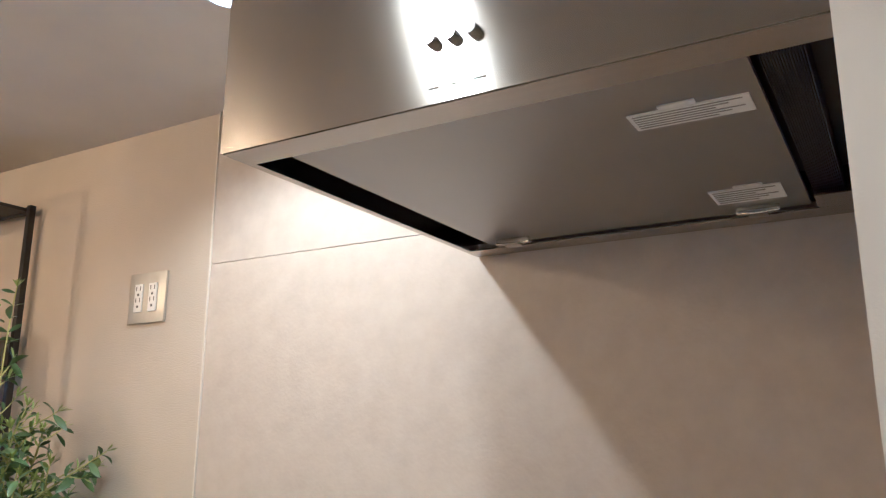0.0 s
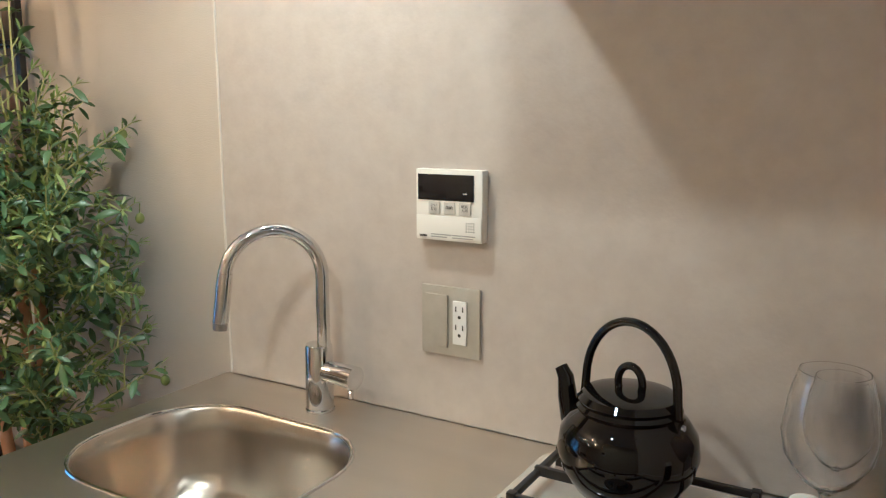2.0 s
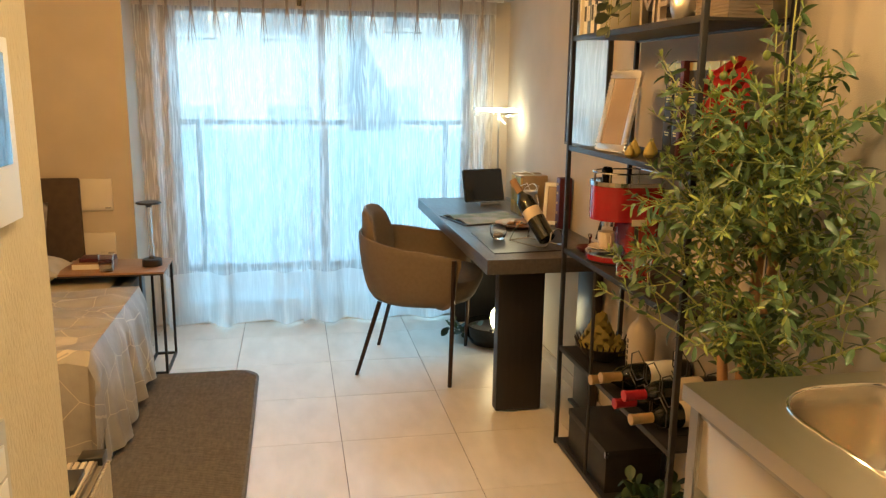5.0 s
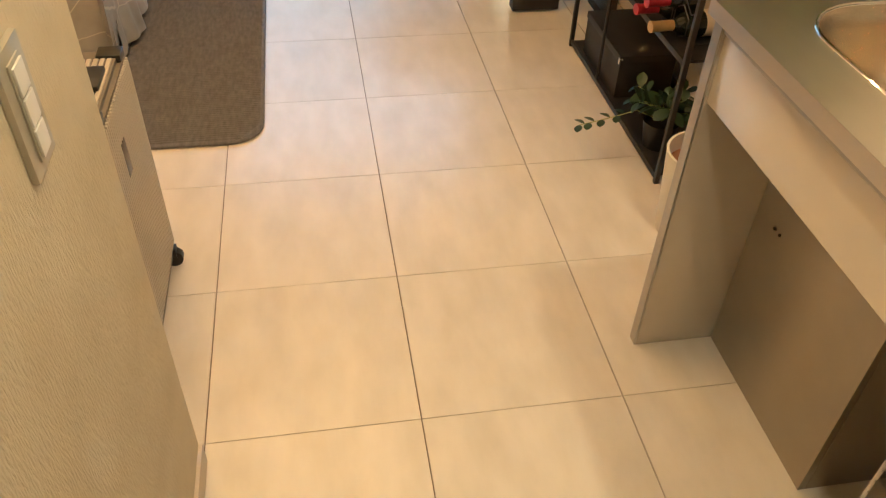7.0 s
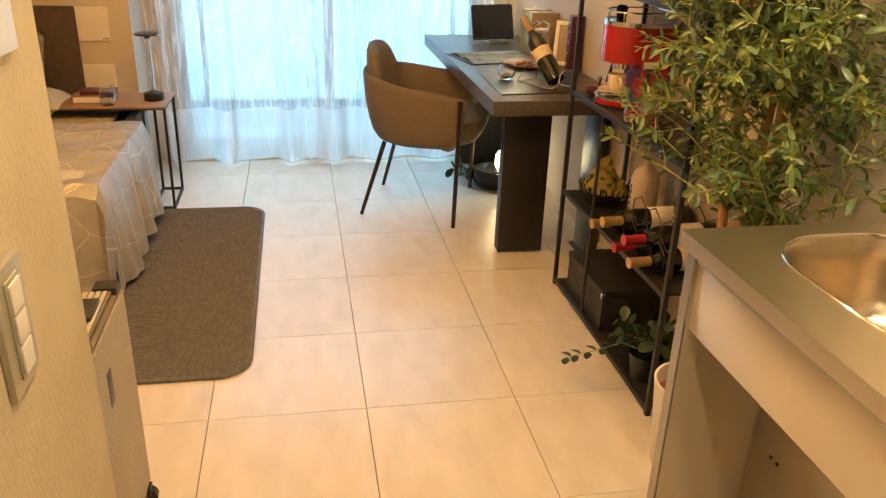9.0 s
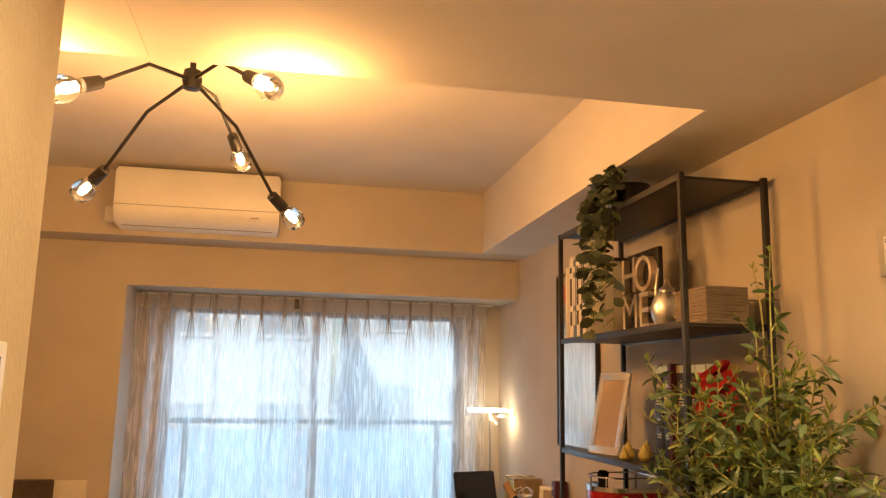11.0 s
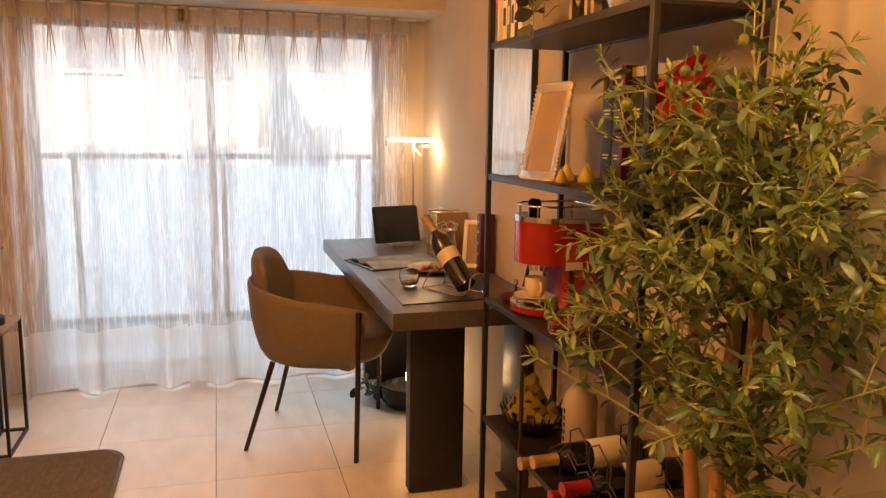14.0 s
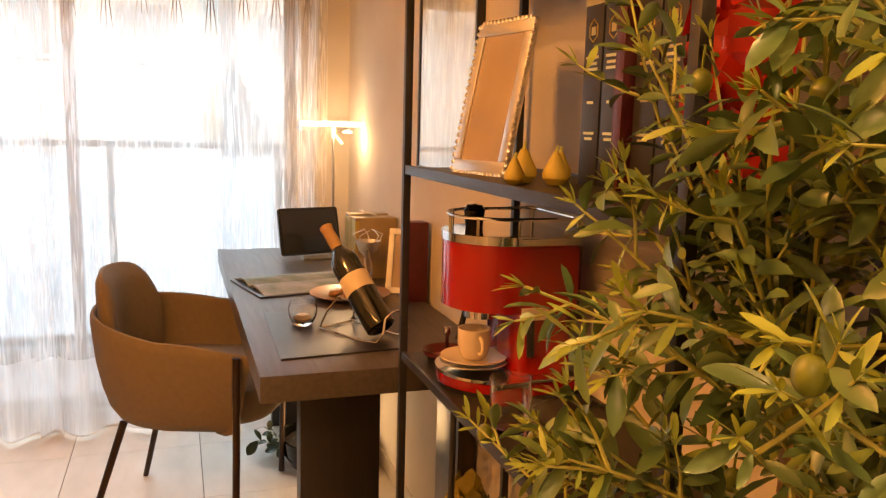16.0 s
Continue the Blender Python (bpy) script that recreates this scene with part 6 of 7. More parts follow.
def leaf_pose(at, way, roll, s):
    q = Vector(way).to_track_quat("X", "Z").to_matrix().to_4x4()
    return Matrix.Translation(at) @ q @ Matrix.Rotation(roll, 4, "X") @ Matrix.Scale(s, 4)


rnd = random.Random(21)
ol = thing("olive_tree", (-1.58, 0.855, 0), "artificial olive tree with narrow green leaves in a white pot", "tree")
pot = part("pot", lathe(bmesh.new(), [(0, 0), (0.085, 0), (0.088, 0.005), (0.108, 0.250), (0.110, 0.262), (0.103, 0.262), (0.100, 0.235), (0.080, 0.02), (0, 0.02)], 40, (0.03, -0.055, 0)), M["pot"], ol, "white round pot")
part("soil", lathe(bmesh.new(), [(0, 0.222), (0.06, 0.225), (0.099, 0.215), (0.098, 0.20)], 30, (0.03, -0.055, 0)), M["terracotta"], ol)
stems = [
    [(0.03, -0.04, 0.2), (-0.01, 0.02, 0.45), (-0.055, 0.035, 0.68), (-0.045, 0.045, 0.90), (-0.030, 0.035, 1.10), (-0.035, 0.03, 1.28)],
    [(0.02, -0.05, 0.2), (0.01, 0.01, 0.50), (0.005, 0.04, 0.72), (0.012, 0.045, 0.95), (0.018, 0.045, 1.21)],
    [(0.01, -0.06, 0.2), (-0.05, 0.00, 0.48), (-0.115, 0.01, 0.75), (-0.13, 0.02, 0.98)],
]
for st in stems:
    part("trunk", tube(bmesh.new(), st, 0.017, 10, taper=0.011), M["bark"], ol, "pale brown stem")


def along(pts, t):
    k = min(int(t * (len(pts) - 1)), len(pts) - 2)
    f = t * (len(pts) - 1) - k
    return Vector(pts[k]).lerp(Vector(pts[k + 1]), f)


green, young, ends = [], [], []
tips = []
while len(tips) < 118:
    u = Vector((rnd.uniform(-1, 1), rnd.uniform(-1, 1), rnd.uniform(-1, 1)))
    if not 0.30 < u.length < 1:
        continue
    wz = 1.0 - 0.42 * max(0.0, u.z) - 0.20 * max(0.0, -u.z - 0.35)
    p = Vector((u.x * 0.325 * wz + 0.005, u.y * 0.285 * wz - 0.015, 1.085 + u.z * 0.455))
    if p.y > 0.175:
        continue
    tips.append(p)
tips += [Vector((-0.035, 0.03, 1.66)), Vector((0.035, 0.03, 1.69)), Vector((0.19, 0.165, 1.36)), Vector((0.155, 0.13, 1.33)), Vector((-0.27, -0.09, 1.37)), Vector((0.30, 0.02, 0.78)), Vector((0.33, 0.06, 0.97)), Vector((-0.36, -0.20, 0.93)), Vector((-0.30, -0.24, 0.84)), Vector((-0.33, -0.10, 1.45)), Vector((0.30, -0.06, 1.22)), Vector((0.33, -0.02, 1.08)), Vector((0.31, 0.10, 0.88)), Vector((0.28, -0.10, 0.95))]
branches = bmesh.new()


def leafy(curve, first, gap, tip_leaves):
    """Pairs of leaves along a twig and a whorl of young ones at its end."""
    steps = len(curve) - 1
    ln = sum((b - a).length for a, b in zip(curve, curve[1:]))
    cnt = max(3, int(ln * (1 - first) / gap))
    for i in range(cnt):
        t = first + (1 - first) * (i + 0.5) / cnt
        k = min(int(t * steps), steps - 1)
        q = curve[k].lerp(curve[k + 1], t * steps - k)
        d = (curve[k + 1] - curve[k]).normalized()
        s_ = Matrix.Rotation(i * 2.4 + rnd.uniform(-0.5, 0.5), 3, d) @ d.orthogonal().normalized()
        for sg in (1, -1):
            if rnd.random() < 0.10:
                continue
            w = (d * rnd.uniform(0.2, 1.0) + s_ * sg + Vector((0, 0, rnd.uniform(-0.45, 0.30)))).normalized()
            m = leaf_pose(q, w, rnd.uniform(-1.1, 1.1), rnd.uniform(0.55, 1.18) * (1.0 - 0.25 * t))
            (young if rnd.random() < 0.12 + 0.14 * t else green).append(m)
    d = (curve[-1] - curve[-2]).normalized()
    s_ = d.orthogonal().normalized()
    for i in range(tip_leaves):
        w = (d * 1.1 + (Matrix.Rotation(i * 6.283 / tip_leaves, 3, d) @ s_) * rnd.uniform(0.4, 0.8)).normalized()
        young.append(leaf_pose(curve[-1], w, rnd.uniform(-0.4, 0.4), rnd.uniform(0.32, 0.66)))


for n_, p in enumerate(tips):
    st = min(stems, key=lambda s: min((Vector(q).xy - p.xy).length for q in s[2:]) + rnd.uniform(0, 0.06))
    top = st[-1][2]
    z0 = min(max(p.z - rnd.uniform(0.08, 0.22), 0.60), top)
    t0 = 0.0
    while t0 < 0.99 and along(st, t0).z < z0:
        t0 += 0.02
    a = along(st, min(t0, 1.0))
    bend = 0.10 * (p - a).length + 0.015
    midp = a.lerp(p, 0.5) + Vector((rnd.uniform(-bend, bend), rnd.uniform(-bend, bend), rnd.uniform(-0.2, 1.0) * bend))
    curve = [a.lerp(midp, t).lerp(midp.lerp(p, t), t) for t in [i / 8 for i in range(9)]]
    tube(branches, curve, 0.0032, 5, taper=0.0012)
    thin = p.z > 1.5
    leafy(curve, 0.72 if thin else 0.15, 0.024, 6)
    for k in range(1 if thin else 2):
        j = 4 + 2 * k + (n_ % 2)
        d = (curve[min(j + 1, 8)] - curve[j - 1]).normalized()
        o = (Matrix.Rotation(rnd.uniform(0, 6.28), 3, d) @ d.orthogonal().normalized())
        ln = rnd.uniform(0.045, 0.095)
        sprig = [curve[j] + (d * 0.7 * t + o * t * (1 - 0.25 * t)) * ln for t in (0, 0.35, 0.7, 1.0)]
        if sprig[-1].y > 0.185:
            continue
        tube(branches, sprig, 0.0020, 5, taper=0.0009)
        leafy(sprig, 0.1, 0.021, 5)
    ends.append(p)
part("branch_work", branches, M["twig"], ol, "thin green branches")["kind"] = "stuff"
leaf_a = leaf_mesh("leaf", 0.050, 0.0152, 0.22, M["leaf"], 0.34)
leaf_y = leaf_mesh("young_leaf", 0.044, 0.0092, 0.05, M["leaf_young"])
green.sort(key=lambda m: m.translation.y - 0.5 * m.translation.x)
for m in green[:290]:
    ob = new("leaf", leaf_a)
    ob.parent, ob.matrix_local = ol, m
joined_leaves("foliage", leaf_a, green[290::2], M["leaf"], ol, "mass of narrow green leaves")
leaf_b = leaf_mesh("curled_leaf", 0.047, 0.0165, 0.42, M["leaf"], 0.5)
joined_leaves("curled_foliage", leaf_b, green[291::2], M["leaf"], ol, "curled green leaves")
joined_leaves("young_foliage", leaf_y, young, M["leaf_young"], ol, "yellow-green young shoots")
for k in range(34):
    p = ends[(k * 5) % len(ends)] + Vector((rnd.uniform(-0.03, 0.03), rnd.uniform(-0.03, 0.03), rnd.uniform(-0.05, -0.01)))
    bm = bmesh.new()
    bmesh.ops.create_uvsphere(bm, u_segments=14, v_segments=9, radius=0.0095, matrix=Matrix.Translation(p) @ Matrix.Diagonal((1, 1, 1.2, 1)))
    rod(bm, p + Vector((0, 0, 0.011)), p + Vector((0.002, 0, 0.030)), 0.0012, seg=5)
    part("olive", bm, M["olive"], ol, "green olive")


def bushy(name, at, label, count, spread, height, leaf, material, category="plant", base=0.0, seed=1, down=0.0):
    r_ = random.Random(seed)
    th = thing(name, at, label, category)
    stems_ = bmesh.new()
    for k in range(count):
        a = 2 * math.pi * k / count + r_.uniform(-0.3, 0.3)
        rr = spread * r_.uniform(0.35, 1.0)
        tip_ = Vector((rr * math.cos(a), rr * math.sin(a), base + height * r_.uniform(0.45, 1.0) - down * rr))
        root = Vector((0, 0, base))
        mid_ = root.lerp(tip_, 0.5) + Vector((0, 0, 0.3 * height))
        cv = [root.lerp(mid_, t).lerp(mid_.lerp(tip_, t), t) for t in (0, 0.25, 0.5, 0.75, 1)]
        tube(stems_, cv, 0.002, 5, taper=0.001)
        for i in range(7):
            t = 0.4 + 0.6 * i / 6
            kk = min(int(t * 4), 3)
            q = cv[kk].lerp(cv[kk + 1], t * 4 - kk)
            d_ = (cv[kk + 1] - cv[kk]).normalized()
            s_ = Matrix.Rotation(i * 2.2 + r_.uniform(-0.5, 0.5), 3, d_) @ d_.orthogonal().normalized()
            ob = new("leaf", leaf)
            ob.parent, ob.matrix_local = th, leaf_pose(q, (d_ * 0.5 + s_ + Vector((0, 0, 0.15))).normalized(), r_.uniform(-0.5, 0.5), r_.uniform(0.65, 1.15))
    part("stems", stems_, M["twig"], th)
    return th


broad = leaf_mesh("leaf", 0.055, 0.036, 0.18, M["leaf_dark"], 0.12)
sp_ = bushy("pot_plant", (-1.945, 0.855, Z["low"]), "small broad-leaved green plant in a dark pot", 13, 0.125, 0.13, broad, M["leaf_dark"], base=0.085, seed=4, down=0.25)
part("pot", lathe(bmesh.new(), [(0, 0), (0.045, 0), (0.056, 0.08), (0.060, 0.09), (0.053, 0.09), (0.050, 0.075), (0, 0.075)], 28), M["black_plastic"], sp_, "black plastic pot")
cv = [(0, -0.03, 0.10), (0.0, -0.09, 0.13), (-0.005, -0.15, 0.11), (-0.02, -0.215, 0.085), (-0.03, -0.255, 0.07)]
part("runner", tube(bmesh.new(), cv, 0.002, 6, taper=0.0012), M["twig"], sp_)
for i in range(8):
    q = along(cv, 0.40 + 0.6 * i / 7)
    ob = new("leaf", broad)
    ob.parent, ob.matrix_local = sp_, leaf_pose(q, Vector((0.9 if i % 2 else -0.9, -0.5, 0.1)).normalized(), 0.2, 0.72)
gp = bushy("ground_leaves", (-4.03, 0.735, 0.0), "trailing green leaves beside the floor planter", 8, 0.13, 0.07, broad, M["leaf_dark"], base=0.005, seed=9)

roundl = leaf_mesh("leaf", 0.040, 0.033, 0.15, M["leaf_grey"], 0.10)
tr = thing("trailing_plant", (-2.22, 0.86, Z["top"]), "trailing eucalyptus plant hanging from the shelf top", "plant")
part("pot", lathe(bmesh.new(), [(0, 0), (0.05, 0), (0.06, 0.07), (0.063, 0.08), (0.056, 0.08), (0.05, 0.065), (0, 0.065)], 28), M["black_plastic"], tr, "dark pot")
rt = random.Random(12)
for k in range(11):
    dx = -0.13 + 0.022 * k + rt.uniform(-0.02, 0.02)
    ln = rt.uniform(0.10, 0.40) if k > 5 else rt.uniform(0.28, 0.43)
    cv = [(0, 0, 0.07), (dx * 0.5, -0.05, 0.12), (dx, -0.085, 0.06), (dx - 0.01, -0.095, -0.05), (dx + rt.uniform(-0.03, 0.02), -0.095, 0.02 - ln)]
    part("stem", tube(bmesh.new(), cv, 0.0018, 5, taper=0.001), M["twig"], tr)
    nl = int(10 + ln * 56)
    for i in range(nl):
        q = along(cv, 0.25 + 0.75 * i / nl)
        w = Vector((rt.uniform(-1, 1), rt.uniform(-1, 0.35), rt.uniform(-0.7, 0.4))).normalized()
        ob = new("leaf", roundl)
        ob.parent, ob.matrix_local = tr, leaf_pose(q, w, rt.uniform(-1, 1), rt.uniform(0.75, 1.35))

# ---- bed corner ----
bed = thing("bed", (-4.06, -2.33, 0), "bed with a draped silver-grey cover", "bed")
BL, BW = 1.36, 1.40
part("base", boxed(0, BL - 0.14, 0.02, BW - 0.10, 0.0, 0.25, 0.01), M["cloth"], bed)
part("mattress", boxed(0, BL - 0.02, 0.01, BW - 0.03, 0.252, 0.445, 0.03), M["pillow"], bed)
bm = bmesh.new()
cols, rows_ = 110, 40
g = []
for i in range(cols + 1):
    x = 0.42 + (BL + 0.0 - 0.42) * i / cols
    row = []
    for j in range(rows_ + 1):
        v = j / rows_
        wrk = 0.032 * noise.noise((x * 4, v * 5, 1.3)) + 0.022 * noise.noise((x * 11, v * 6, 4.1))
        if v < 0.62:
            y, z = 0.02 + (BW - 0.02) * v / 0.62, 0.462 + wrk
        else:
            k = (v - 0.62) / 0.38
            rip = math.sin(x * 27 + 2.2 * math.sin(x * 7)) * 0.020 * k + 0.007 * math.sin(x * 61 + 3 * k) * k
            y = BW + 0.022 + 0.025 * min(1, k * 5) + rip + 0.030 * k
            z = 0.452 - 0.40 * k - (0.02 * math.sin(x * 7) * k)
        if i > cols - 4:
            z -= 0.01 * (i - cols + 4)
        row.append(bm.verts.new((x, y, z)))
    g.append(row)
for a, b in zip(g, g[1:]):
    for j in range(rows_):
        bm.faces.new((a[j], b[j], b[j + 1], a[j + 1]))
last = g[-1]
low = [bm.verts.new((v.co.x + 0.03 + 0.015 * math.sin(j * 1.7), v.co.y, max(0.06, v.co.z - 0.36))) for j, v in enumerate(last)]
for j in range(rows_):
    bm.faces.new((last[j], last[j + 1], low[j + 1], low[j]))
bmesh.ops.recalc_face_normals(bm, faces=bm.faces)
bmesh.ops.solidify(bm, geom=list(bm.faces), thickness=0.006)
part("cover", bm, M["bedcover"], bed, "silver-grey quilted cover hanging in folds")
bm = bmesh.new()
g = []
for i in range(31):
    x = 0.004 + 0.50 * i / 30
    rip = 0.010 * math.sin(x * 46) + 0.006 * math.sin(x * 97 + 1)
    g.append([bm.verts.new((x, BW - 0.10 + 0.075 * min(1, 4 * v) + rip * v, 0.449 - 0.42 * max(0.0, v - 0.22) / 0.78)) for v in [q / 12 for q in range(13)]])
for a, b in zip(g, g[1:]):
    for j in range(12):
        bm.faces.new((a[j], b[j], b[j + 1], a[j + 1]))
bmesh.ops.solidify(bm, geom=list(bm.faces), thickness=0.004)
part("valance", bm, M["valance"], bed, "blue-grey valance sheet hanging to the floor")
part("headboard", boxed(-0.050, -0.002, -0.02, 1.095, 0.0, 0.90, 0.012), M["headboard"], bed, "dark brown padded headboard")


def pillow(at, w, d, h, material, label, rx=0, rz=0):
    bm = bmesh.new()
    g1, g2 = [], []
    for i in range(15):
        for lay_, sg in ((g1, 1), (g2, -1)):
            row = []
            for j in range(15):
                u, v = -1 + i / 7, -1 + j / 7
                e = max(0.0, (1 - u ** 4) * (1 - v ** 4)) ** 0.6
                row.append(bm.verts.new((w / 2 * u * (1 - 0.06 * (1 - v * v)), d / 2 * v * (1 - 0.06 * (1 - u * u)), sg * h / 2 * e)))
            lay_.append(row)
    for lay_ in (g1, g2):
        for a, b in zip(lay_, lay_[1:]):
            for j in range(14):
                bm.faces.new((a[j], b[j], b[j + 1], a[j + 1]))
    bmesh.ops.remove_doubles(bm, verts=bm.verts, dist=0.0004)
    bmesh.ops.recalc_face_normals(bm, faces=bm.faces)
    ob = lone("cushion", bm, material, at, label, "cushion")
    ob.rotation_euler = (radians(rx), 0, radians(rz))
    return ob


pl_ = pillow((-3.975, -1.52, 0.600), 0.40, 0.30, 0.13, M["pattern"], "dark dotted cushion against the headboard")
pl_.rotation_euler = (0, radians(72), 0)
pillow((-3.80, -1.56, 0.505), 0.30, 0.62, 0.13, M["pillow"], "pale printed pillow on the bed")
for z0, z1 in ((0.734, 0.894), (0.505, 0.621)):
    wp = thing("wall_hatch", (XJ, -1.244, z0), "cream rectangular wall plate", "wall plate", "wall plates by the bed")
    part("plate", boxed(0.0005, 0.014, 0, 0.154, 0, z1 - z0, 0.002), M["ivory"], wp)
    part("mark", boxed(0.0142, 0.0150, 0.118, 0.146, 0.010, 0.016), M["print_grey"], wp)

st_ = thing("side_table", (-3.995, -0.905, 0), "C-shaped side table with oak top and black frame", "side table")
for x in (0, 0.295):
    for y in (0.0, 0.095):
        part("leg", boxed(x - 0.006, x + 0.006, y - 0.006, y + 0.006, 0.0, 0.487), M["black_metal"], st_)
bm = bmesh.new()
box(bm, 0.006, 0.289, -0.006, 0.006, 0.0, 0.012)
box(bm, 0.006, 0.289, 0.089, 0.101, 0.0, 0.012)
part("base_bar", bm, M["black_metal"], st_)
for x in (0, 0.295):
    part("foot_bar", boxed(x - 0.006, x + 0.006, 0.0062, 0.0888, 0.0, 0.0118), M["black_metal"], st_)
part("top_frame", boxed(-0.006, 0.301, -0.36, 0.101, 0.4875, 0.494), M["black_metal"], st_)
part("tabletop", boxed(-0.008, 0.303, -0.365, 0.105, 0.4945, 0.504, 0.0015), M["wood"], st_, "oak veneer top")
TZ = 0.504
ml = thing("cordless_lamp", (-3.84, -0.872, TZ), "cordless table lamp with black base and disc head", "table lamp")
part("base", lathe(bmesh.new(), [(0, 0), (0.044, 0), (0.046, 0.003), (0.046, 0.030), (0.042, 0.034), (0.016, 0.036), (0.012, 0.046), (0, 0.046)], 32), M["black_plastic"], ml)
part("tube", lathe(bmesh.new(), [(0.011, 0.046), (0.011, 0.285), (0.009, 0.285), (0.009, 0.046)], 20), M["acrylic"], ml, "clear acrylic tube")
part("collar", lathe(bmesh.new(), [(0, 0.285), (0.013, 0.285), (0.015, 0.298), (0, 0.3)], 20), M["black_plastic"], ml)
part("disc", lathe(bmesh.new(), [(0, 0.300), (0.055, 0.300), (0.060, 0.304), (0.055, 0.309), (0, 0.310)], 36), M["brushed_dark"], ml, "thin metal disc head")
b1 = thing("book", (-3.90, -1.22, TZ), "brown hardback book lying on the side table", "book", "books on the side table")
part("cover", boxed(0, 0.13, 0, 0.18, 0, 0.032, 0.002), M["wood"], b1)
part("pages", boxed(0.1305, 0.132, 0.004, 0.176, 0.004, 0.028), M["paper"], b1)
b2 = thing("book", (-3.89, -1.19, TZ + 0.0325), "dark leather notebook on top of the book", "book", "books on the side table")
part("cover", boxed(0, 0.10, 0, 0.15, 0, 0.018, 0.003), M["maroon"], b2)
wg = thing("tumbler", (-3.745, -1.06, TZ), "clear glass tumbler on the side table", "tumbler")
part("glass", lathe(bmesh.new(), [(0, 0), (0.030, 0), (0.032, 0.003), (0.035, 0.085), (0.0335, 0.085), (0.0305, 0.010), (0, 0.009)], 28), M["glass"], wg)

rug = thing("rug", (-3.665, -1.36, 0), "dark grey ribbed pile rug with rounded corners", "rug")
bm = slab(bmesh.new(), round_rect(0, 1.525, 0, 0.975, 0.10, 8), 0.001, 0.013, 0.004)
part("rug_surface", bm, M["rug"], rug)
bm = bmesh.new()
for k in range(124):
    x = 0.012 + 0.0122 * k
    rod(bm, (x, 0.006 + max(0.0, 0.09 - min(x, 1.525 - x)) * 0.75, 0.0128), (x, 0.969 - max(0.0, 0.09 - min(x, 1.525 - x)) * 0.75, 0.0128), 0.0034, seg=5, caps=False)
part("ribs", bm, M["rug"], rug)["kind"] = "stuff"
part("binding", tube(bmesh.new(), [(x, y, 0.007) for x, y in round_rect(-0.001, 1.526, -0.001, 0.976, 0.10, 8)], 0.0065, 8, closed=True), M["rug"], rug, "dark bound edge")

case = thing("suitcase", (-1.62, -0.87, 0), "ribbed aluminium suitcase standing on wheels", "suitcase")
CW, CD, CH = 0.315, 0.27, 0.545
# The body is painted dark, so gaps between ribs look shaded.
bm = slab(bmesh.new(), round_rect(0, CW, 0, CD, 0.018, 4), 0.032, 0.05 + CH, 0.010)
shell_ = part("shell", bm, M["case_groove_shade"], case)
for k in range(24):
    x = 0.014 + (CW - 0.028) * k / 23
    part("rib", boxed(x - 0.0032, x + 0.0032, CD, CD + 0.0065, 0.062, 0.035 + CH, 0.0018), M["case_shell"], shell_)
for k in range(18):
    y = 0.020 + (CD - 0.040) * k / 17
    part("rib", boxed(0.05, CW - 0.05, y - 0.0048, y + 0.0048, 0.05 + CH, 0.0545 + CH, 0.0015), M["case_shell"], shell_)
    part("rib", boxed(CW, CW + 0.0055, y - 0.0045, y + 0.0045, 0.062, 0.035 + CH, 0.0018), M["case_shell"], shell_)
part("handle_plate", boxed(0.10, 0.19, CD - 0.075, CD - 0.02, 0.0505 + CH, 0.064 + CH, 0.004), M["black_plastic"], case, "black carry handle")
for x, y in ((0.0, CD - 0.05), (CW - 0.045, CD - 0.05), (0.0, 0), (CW - 0.045, 0)):
    part("corner_guard", boxed(x, x + 0.045, y, y + 0.05, 0.056 + CH - 0.02, 0.0568 + CH, 0.003), M["black_plastic"], case)
part("tag_window", boxed(0.20, 0.235, CD + 0.004, CD + 0.007, 0.42, 0.50, 0.002), M["brushed_dark"], case)
for x in (0.03, CW - 0.03):
    for y in (0.03, CD if x < 0.1 else CD - 0.08):
        w = part("wheel", rod(bmesh.new(), (x - 0.011, y, 0.024), (x + 0.011, y, 0.024), 0.024, seg=20), M["black_plastic"], case)
        part("fork", boxed(x - 0.014, x + 0.014, y - 0.010, y + 0.010, 0.030, 0.056, 0.002), M["black_plastic"], w)

# ---- air conditioner and ceiling lamp ----
ac = thing("air_conditioner", (XB, -1.005, 2.085), "white wall air conditioner under the ceiling", "air conditioner")
prof_ = [(0.0, 0.0), (0.10, 0.0), (0.165, 0.035), (0.185, 0.075), (0.190, 0.24), (0.175, 0.270), (0.0, 0.270)]
bm = bmesh.new()
l_ = [bm.verts.new((x + 0.0005, 0, z)) for x, z in prof_]
r_ = [bm.verts.new((x + 0.0005, 0.752, z)) for x, z in prof_]
for i in range(len(prof_)):
    j = (i + 1) % len(prof_)
    bm.faces.new((l_[i], l_[j], r_[j], r_[i]))
bm.faces.new(l_[::-1])
bm.faces.new(r_)
bmesh.ops.recalc_face_normals(bm, faces=bm.faces)
bmesh.ops.bevel(bm, geom=[e for e in bm.edges if abs(e.verts[0].co.y - e.verts[1].co.y) < 0.01], offset=0.008, segments=2, affect="EDGES")
part("case", bm, M["white"], ac)
part("front_seam", boxed(0.186, 0.1885, 0.004, 0.748, 0.088, 0.091), M["print_grey"], ac)
part("louvre", boxed(0.105, 0.112, 0.03, 0.72, 0.003, 0.006), M["print_grey"], ac)
part("pipe_cover", boxed(0.0, 0.06, -0.06, -0.002, 0.03, 0.10, 0.006), M["ivory"], ac)
part("indicator", boxed(0.1905, 0.1915, 0.62, 0.66, 0.05, 0.056), M["print_grey"], ac)

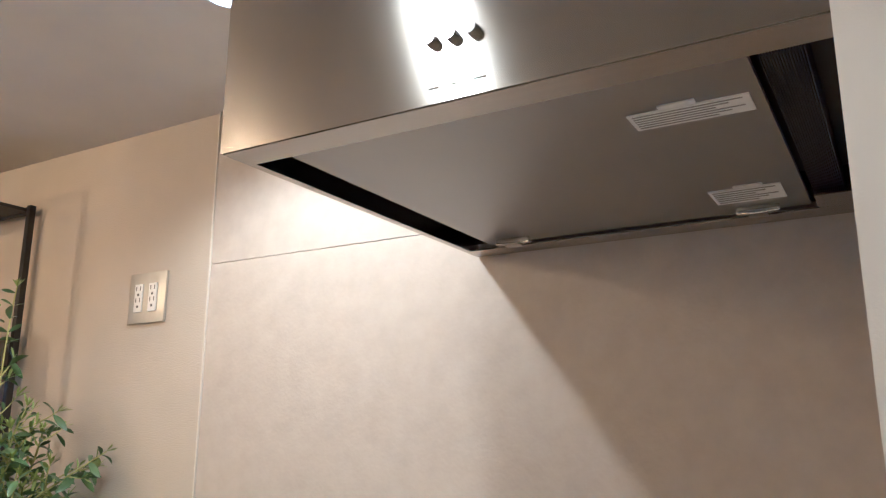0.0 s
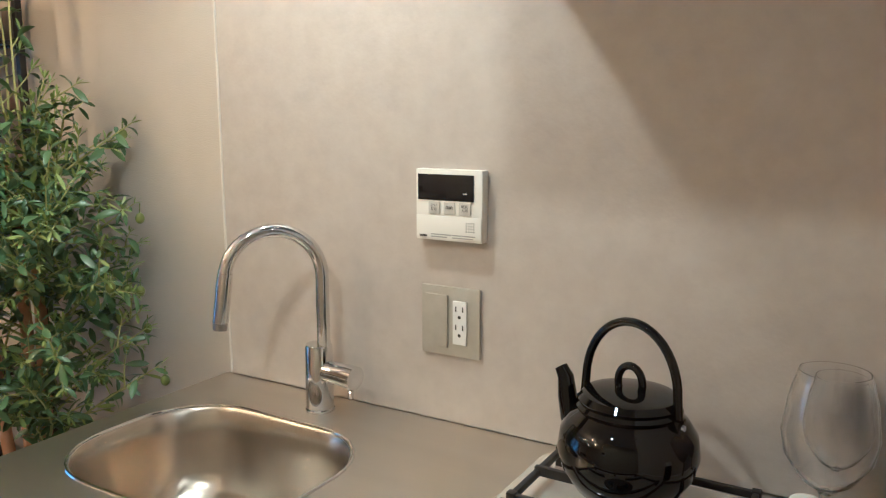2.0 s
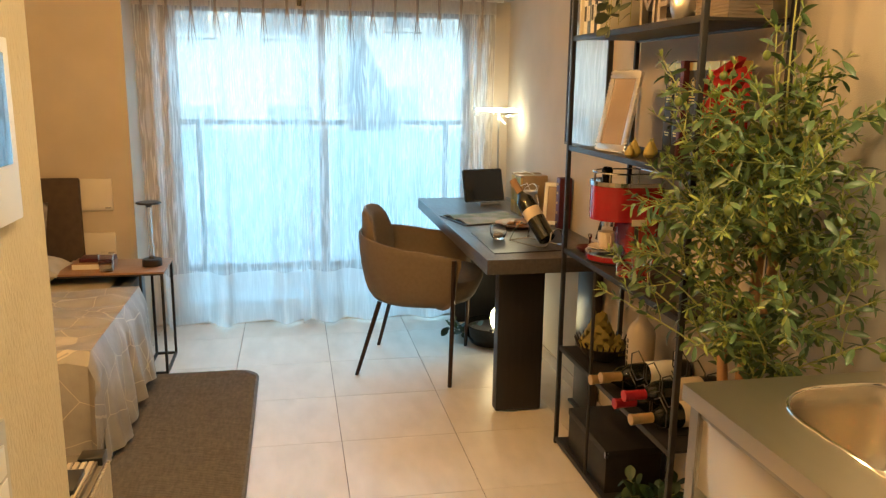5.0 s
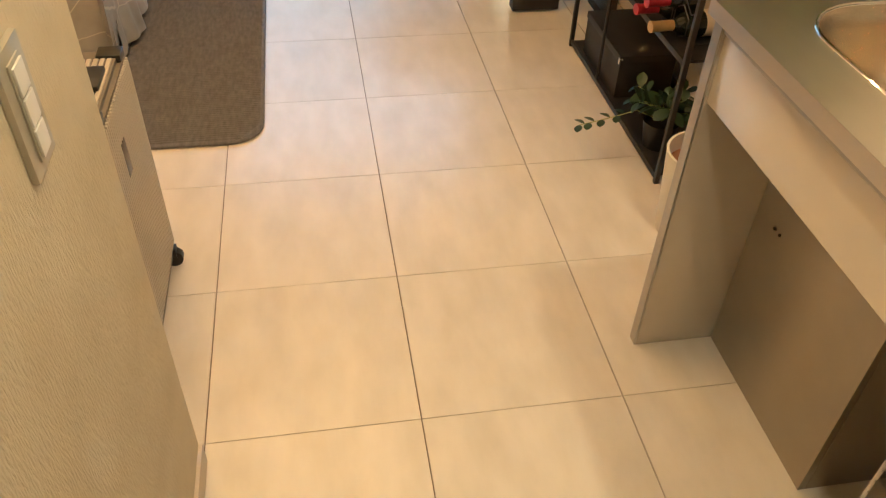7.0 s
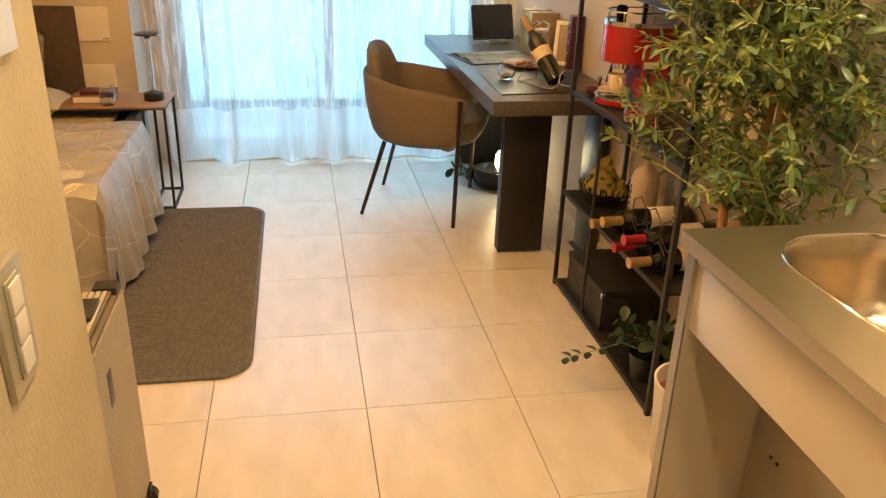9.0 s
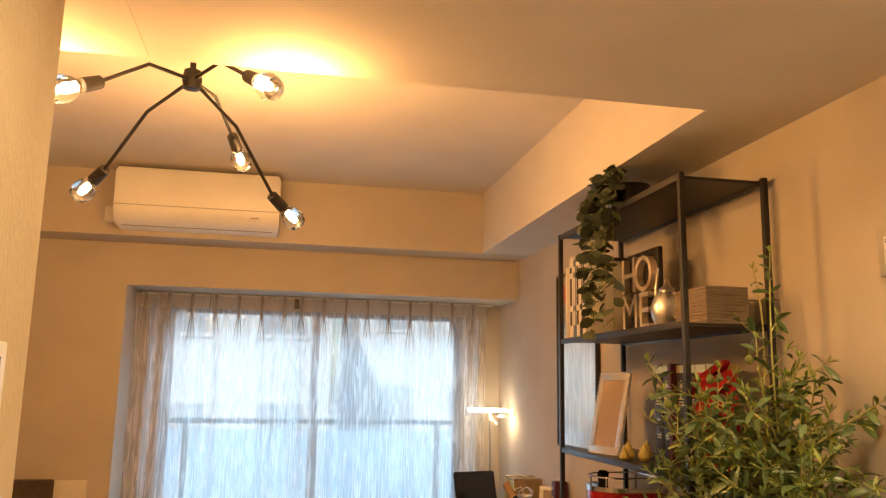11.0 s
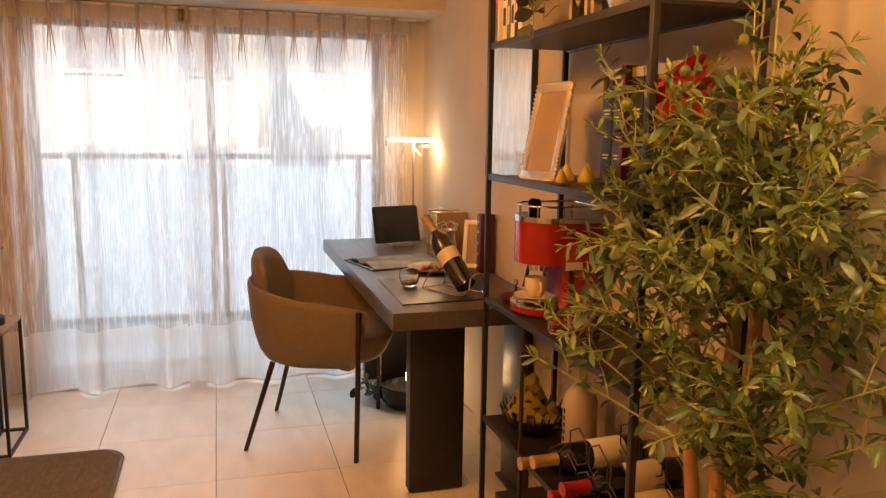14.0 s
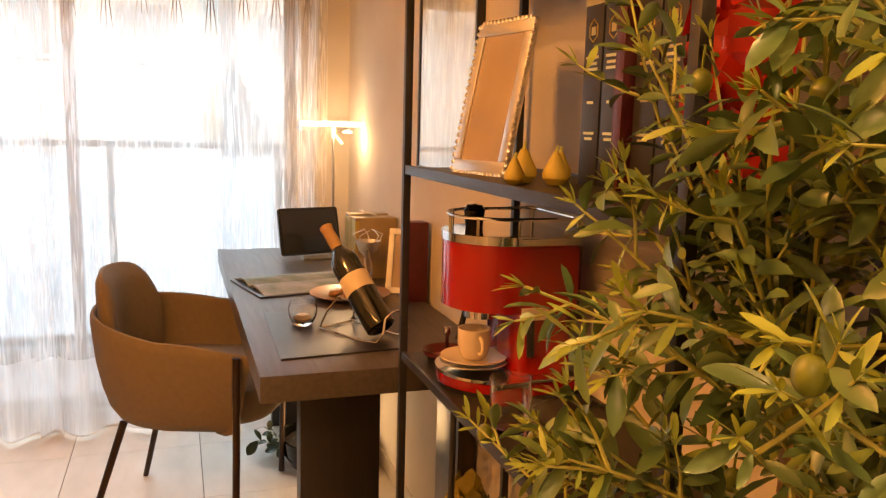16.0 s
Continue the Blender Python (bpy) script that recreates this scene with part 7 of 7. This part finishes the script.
HUB = Vector((-2.02, -0.47, 2.16))
cl = thing("ceiling_lamp", HUB, "black multi-arm ceiling lamp with clear lit bulbs", "ceiling lamp")
part("canopy", lathe(bmesh.new(), [(0, ZC - HUB.z - 0.001), (0.06, ZC - HUB.z - 0.001), (0.06, ZC - HUB.z - 0.02), (0.012, ZC - HUB.z - 0.03)], 28), M["black_metal"], cl)
part("stem", rod(bmesh.new(), (0, 0, 0), (0, 0, ZC - HUB.z - 0.02), 0.008, seg=12), M["black_metal"], cl)
part("hub", lathe(bmesh.new(), [(0, -0.03), (0.022, -0.025), (0.026, 0), (0.022, 0.025), (0, 0.03)], 20), M["black_metal"], cl)
for bx, by, bz in BULBS:
    e = Vector((bx, by, bz)) - HUB
    d = (e * 1.0)
    d.z = 0
    d.normalize()
    arm_end = e - d * 0.085 + Vector((0, 0, 0.045))
    arm = part("arm", tube(bmesh.new(), [(0, 0, 0.0), arm_end * 0.5 + Vector((0, 0, 0.045)), arm_end], 0.005, 10), M["black_metal"], cl)
    q = (e - arm_end).normalized()
    part("socket", rod(bmesh.new(), arm_end - q * 0.01, arm_end + q * 0.045, 0.016, 0.018, 16), M["black_metal"], arm)
    m = Matrix.Translation(arm_end + q * 0.045) @ q.to_track_quat("Z", "Y").to_matrix().to_4x4()
    bm = lathe(bmesh.new(), [(0.013, 0.0), (0.016, 0.010), (0.030, 0.038), (0.033, 0.056), (0.026, 0.078), (0.010, 0.088), (0, 0.089)], 24)
    bmesh.ops.transform(bm, matrix=m, verts=bm.verts)
    gb_ = part("bulb_glass", bm, M["pane"], arm, "clear glass bulb")
    gb_.visible_shadow = False
    bm = lathe(bmesh.new(), [(0, 0.018), (0.006, 0.022), (0.008, 0.05), (0.005, 0.062), (0, 0.064)], 12)
    bmesh.ops.transform(bm, matrix=m, verts=bm.verts)
    part("filament", bm, M["bulb"], arm, "glowing filament")
# ---- floor tiles ----
TILE, TX0, TY0 = 0.457, -1.008, -0.033
shared = {}
for i in range(-8, 9):
    for j in range(-6, 3):
        x0, x1 = max(TX0 + TILE * i + 0.0004, XW), min(TX0 + TILE * (i + 1) - 0.0004, XE)
        y0, y1 = max(TY0 + TILE * j + 0.0008, YL), min(TY0 + TILE * (j + 1) - 0.0008, YR)
        if x1 - x0 < 0.01 or y1 - y0 < 0.01 or (x0 > -0.95 and y1 < YH - 0.02):
            continue
        key = (round(x1 - x0, 3), round(y1 - y0, 3))
        if key not in shared:
            w, d = key
            bm = bmesh.new()
            hi = [bm.verts.new(p) for p in ((0.0006, 0.0006, 0), (w - 0.0006, 0.0006, 0), (w - 0.0006, d - 0.0006, 0), (0.0006, d - 0.0006, 0))]
            lo = [bm.verts.new(p) for p in ((0, 0, -0.0036), (w, 0, -0.0036), (w, d, -0.0036), (0, d, -0.0036))]
            bm.faces.new(hi)
            for k in range(4):
                bm.faces.new((lo[k], lo[(k + 1) % 4], hi[(k + 1) % 4], hi[k]))
            shared[key] = solid("tile", bm, M["tile"], False)
        ob = new("tile", shared[key])
        ob.parent, ob.location = floor, (x0, y0, 0)
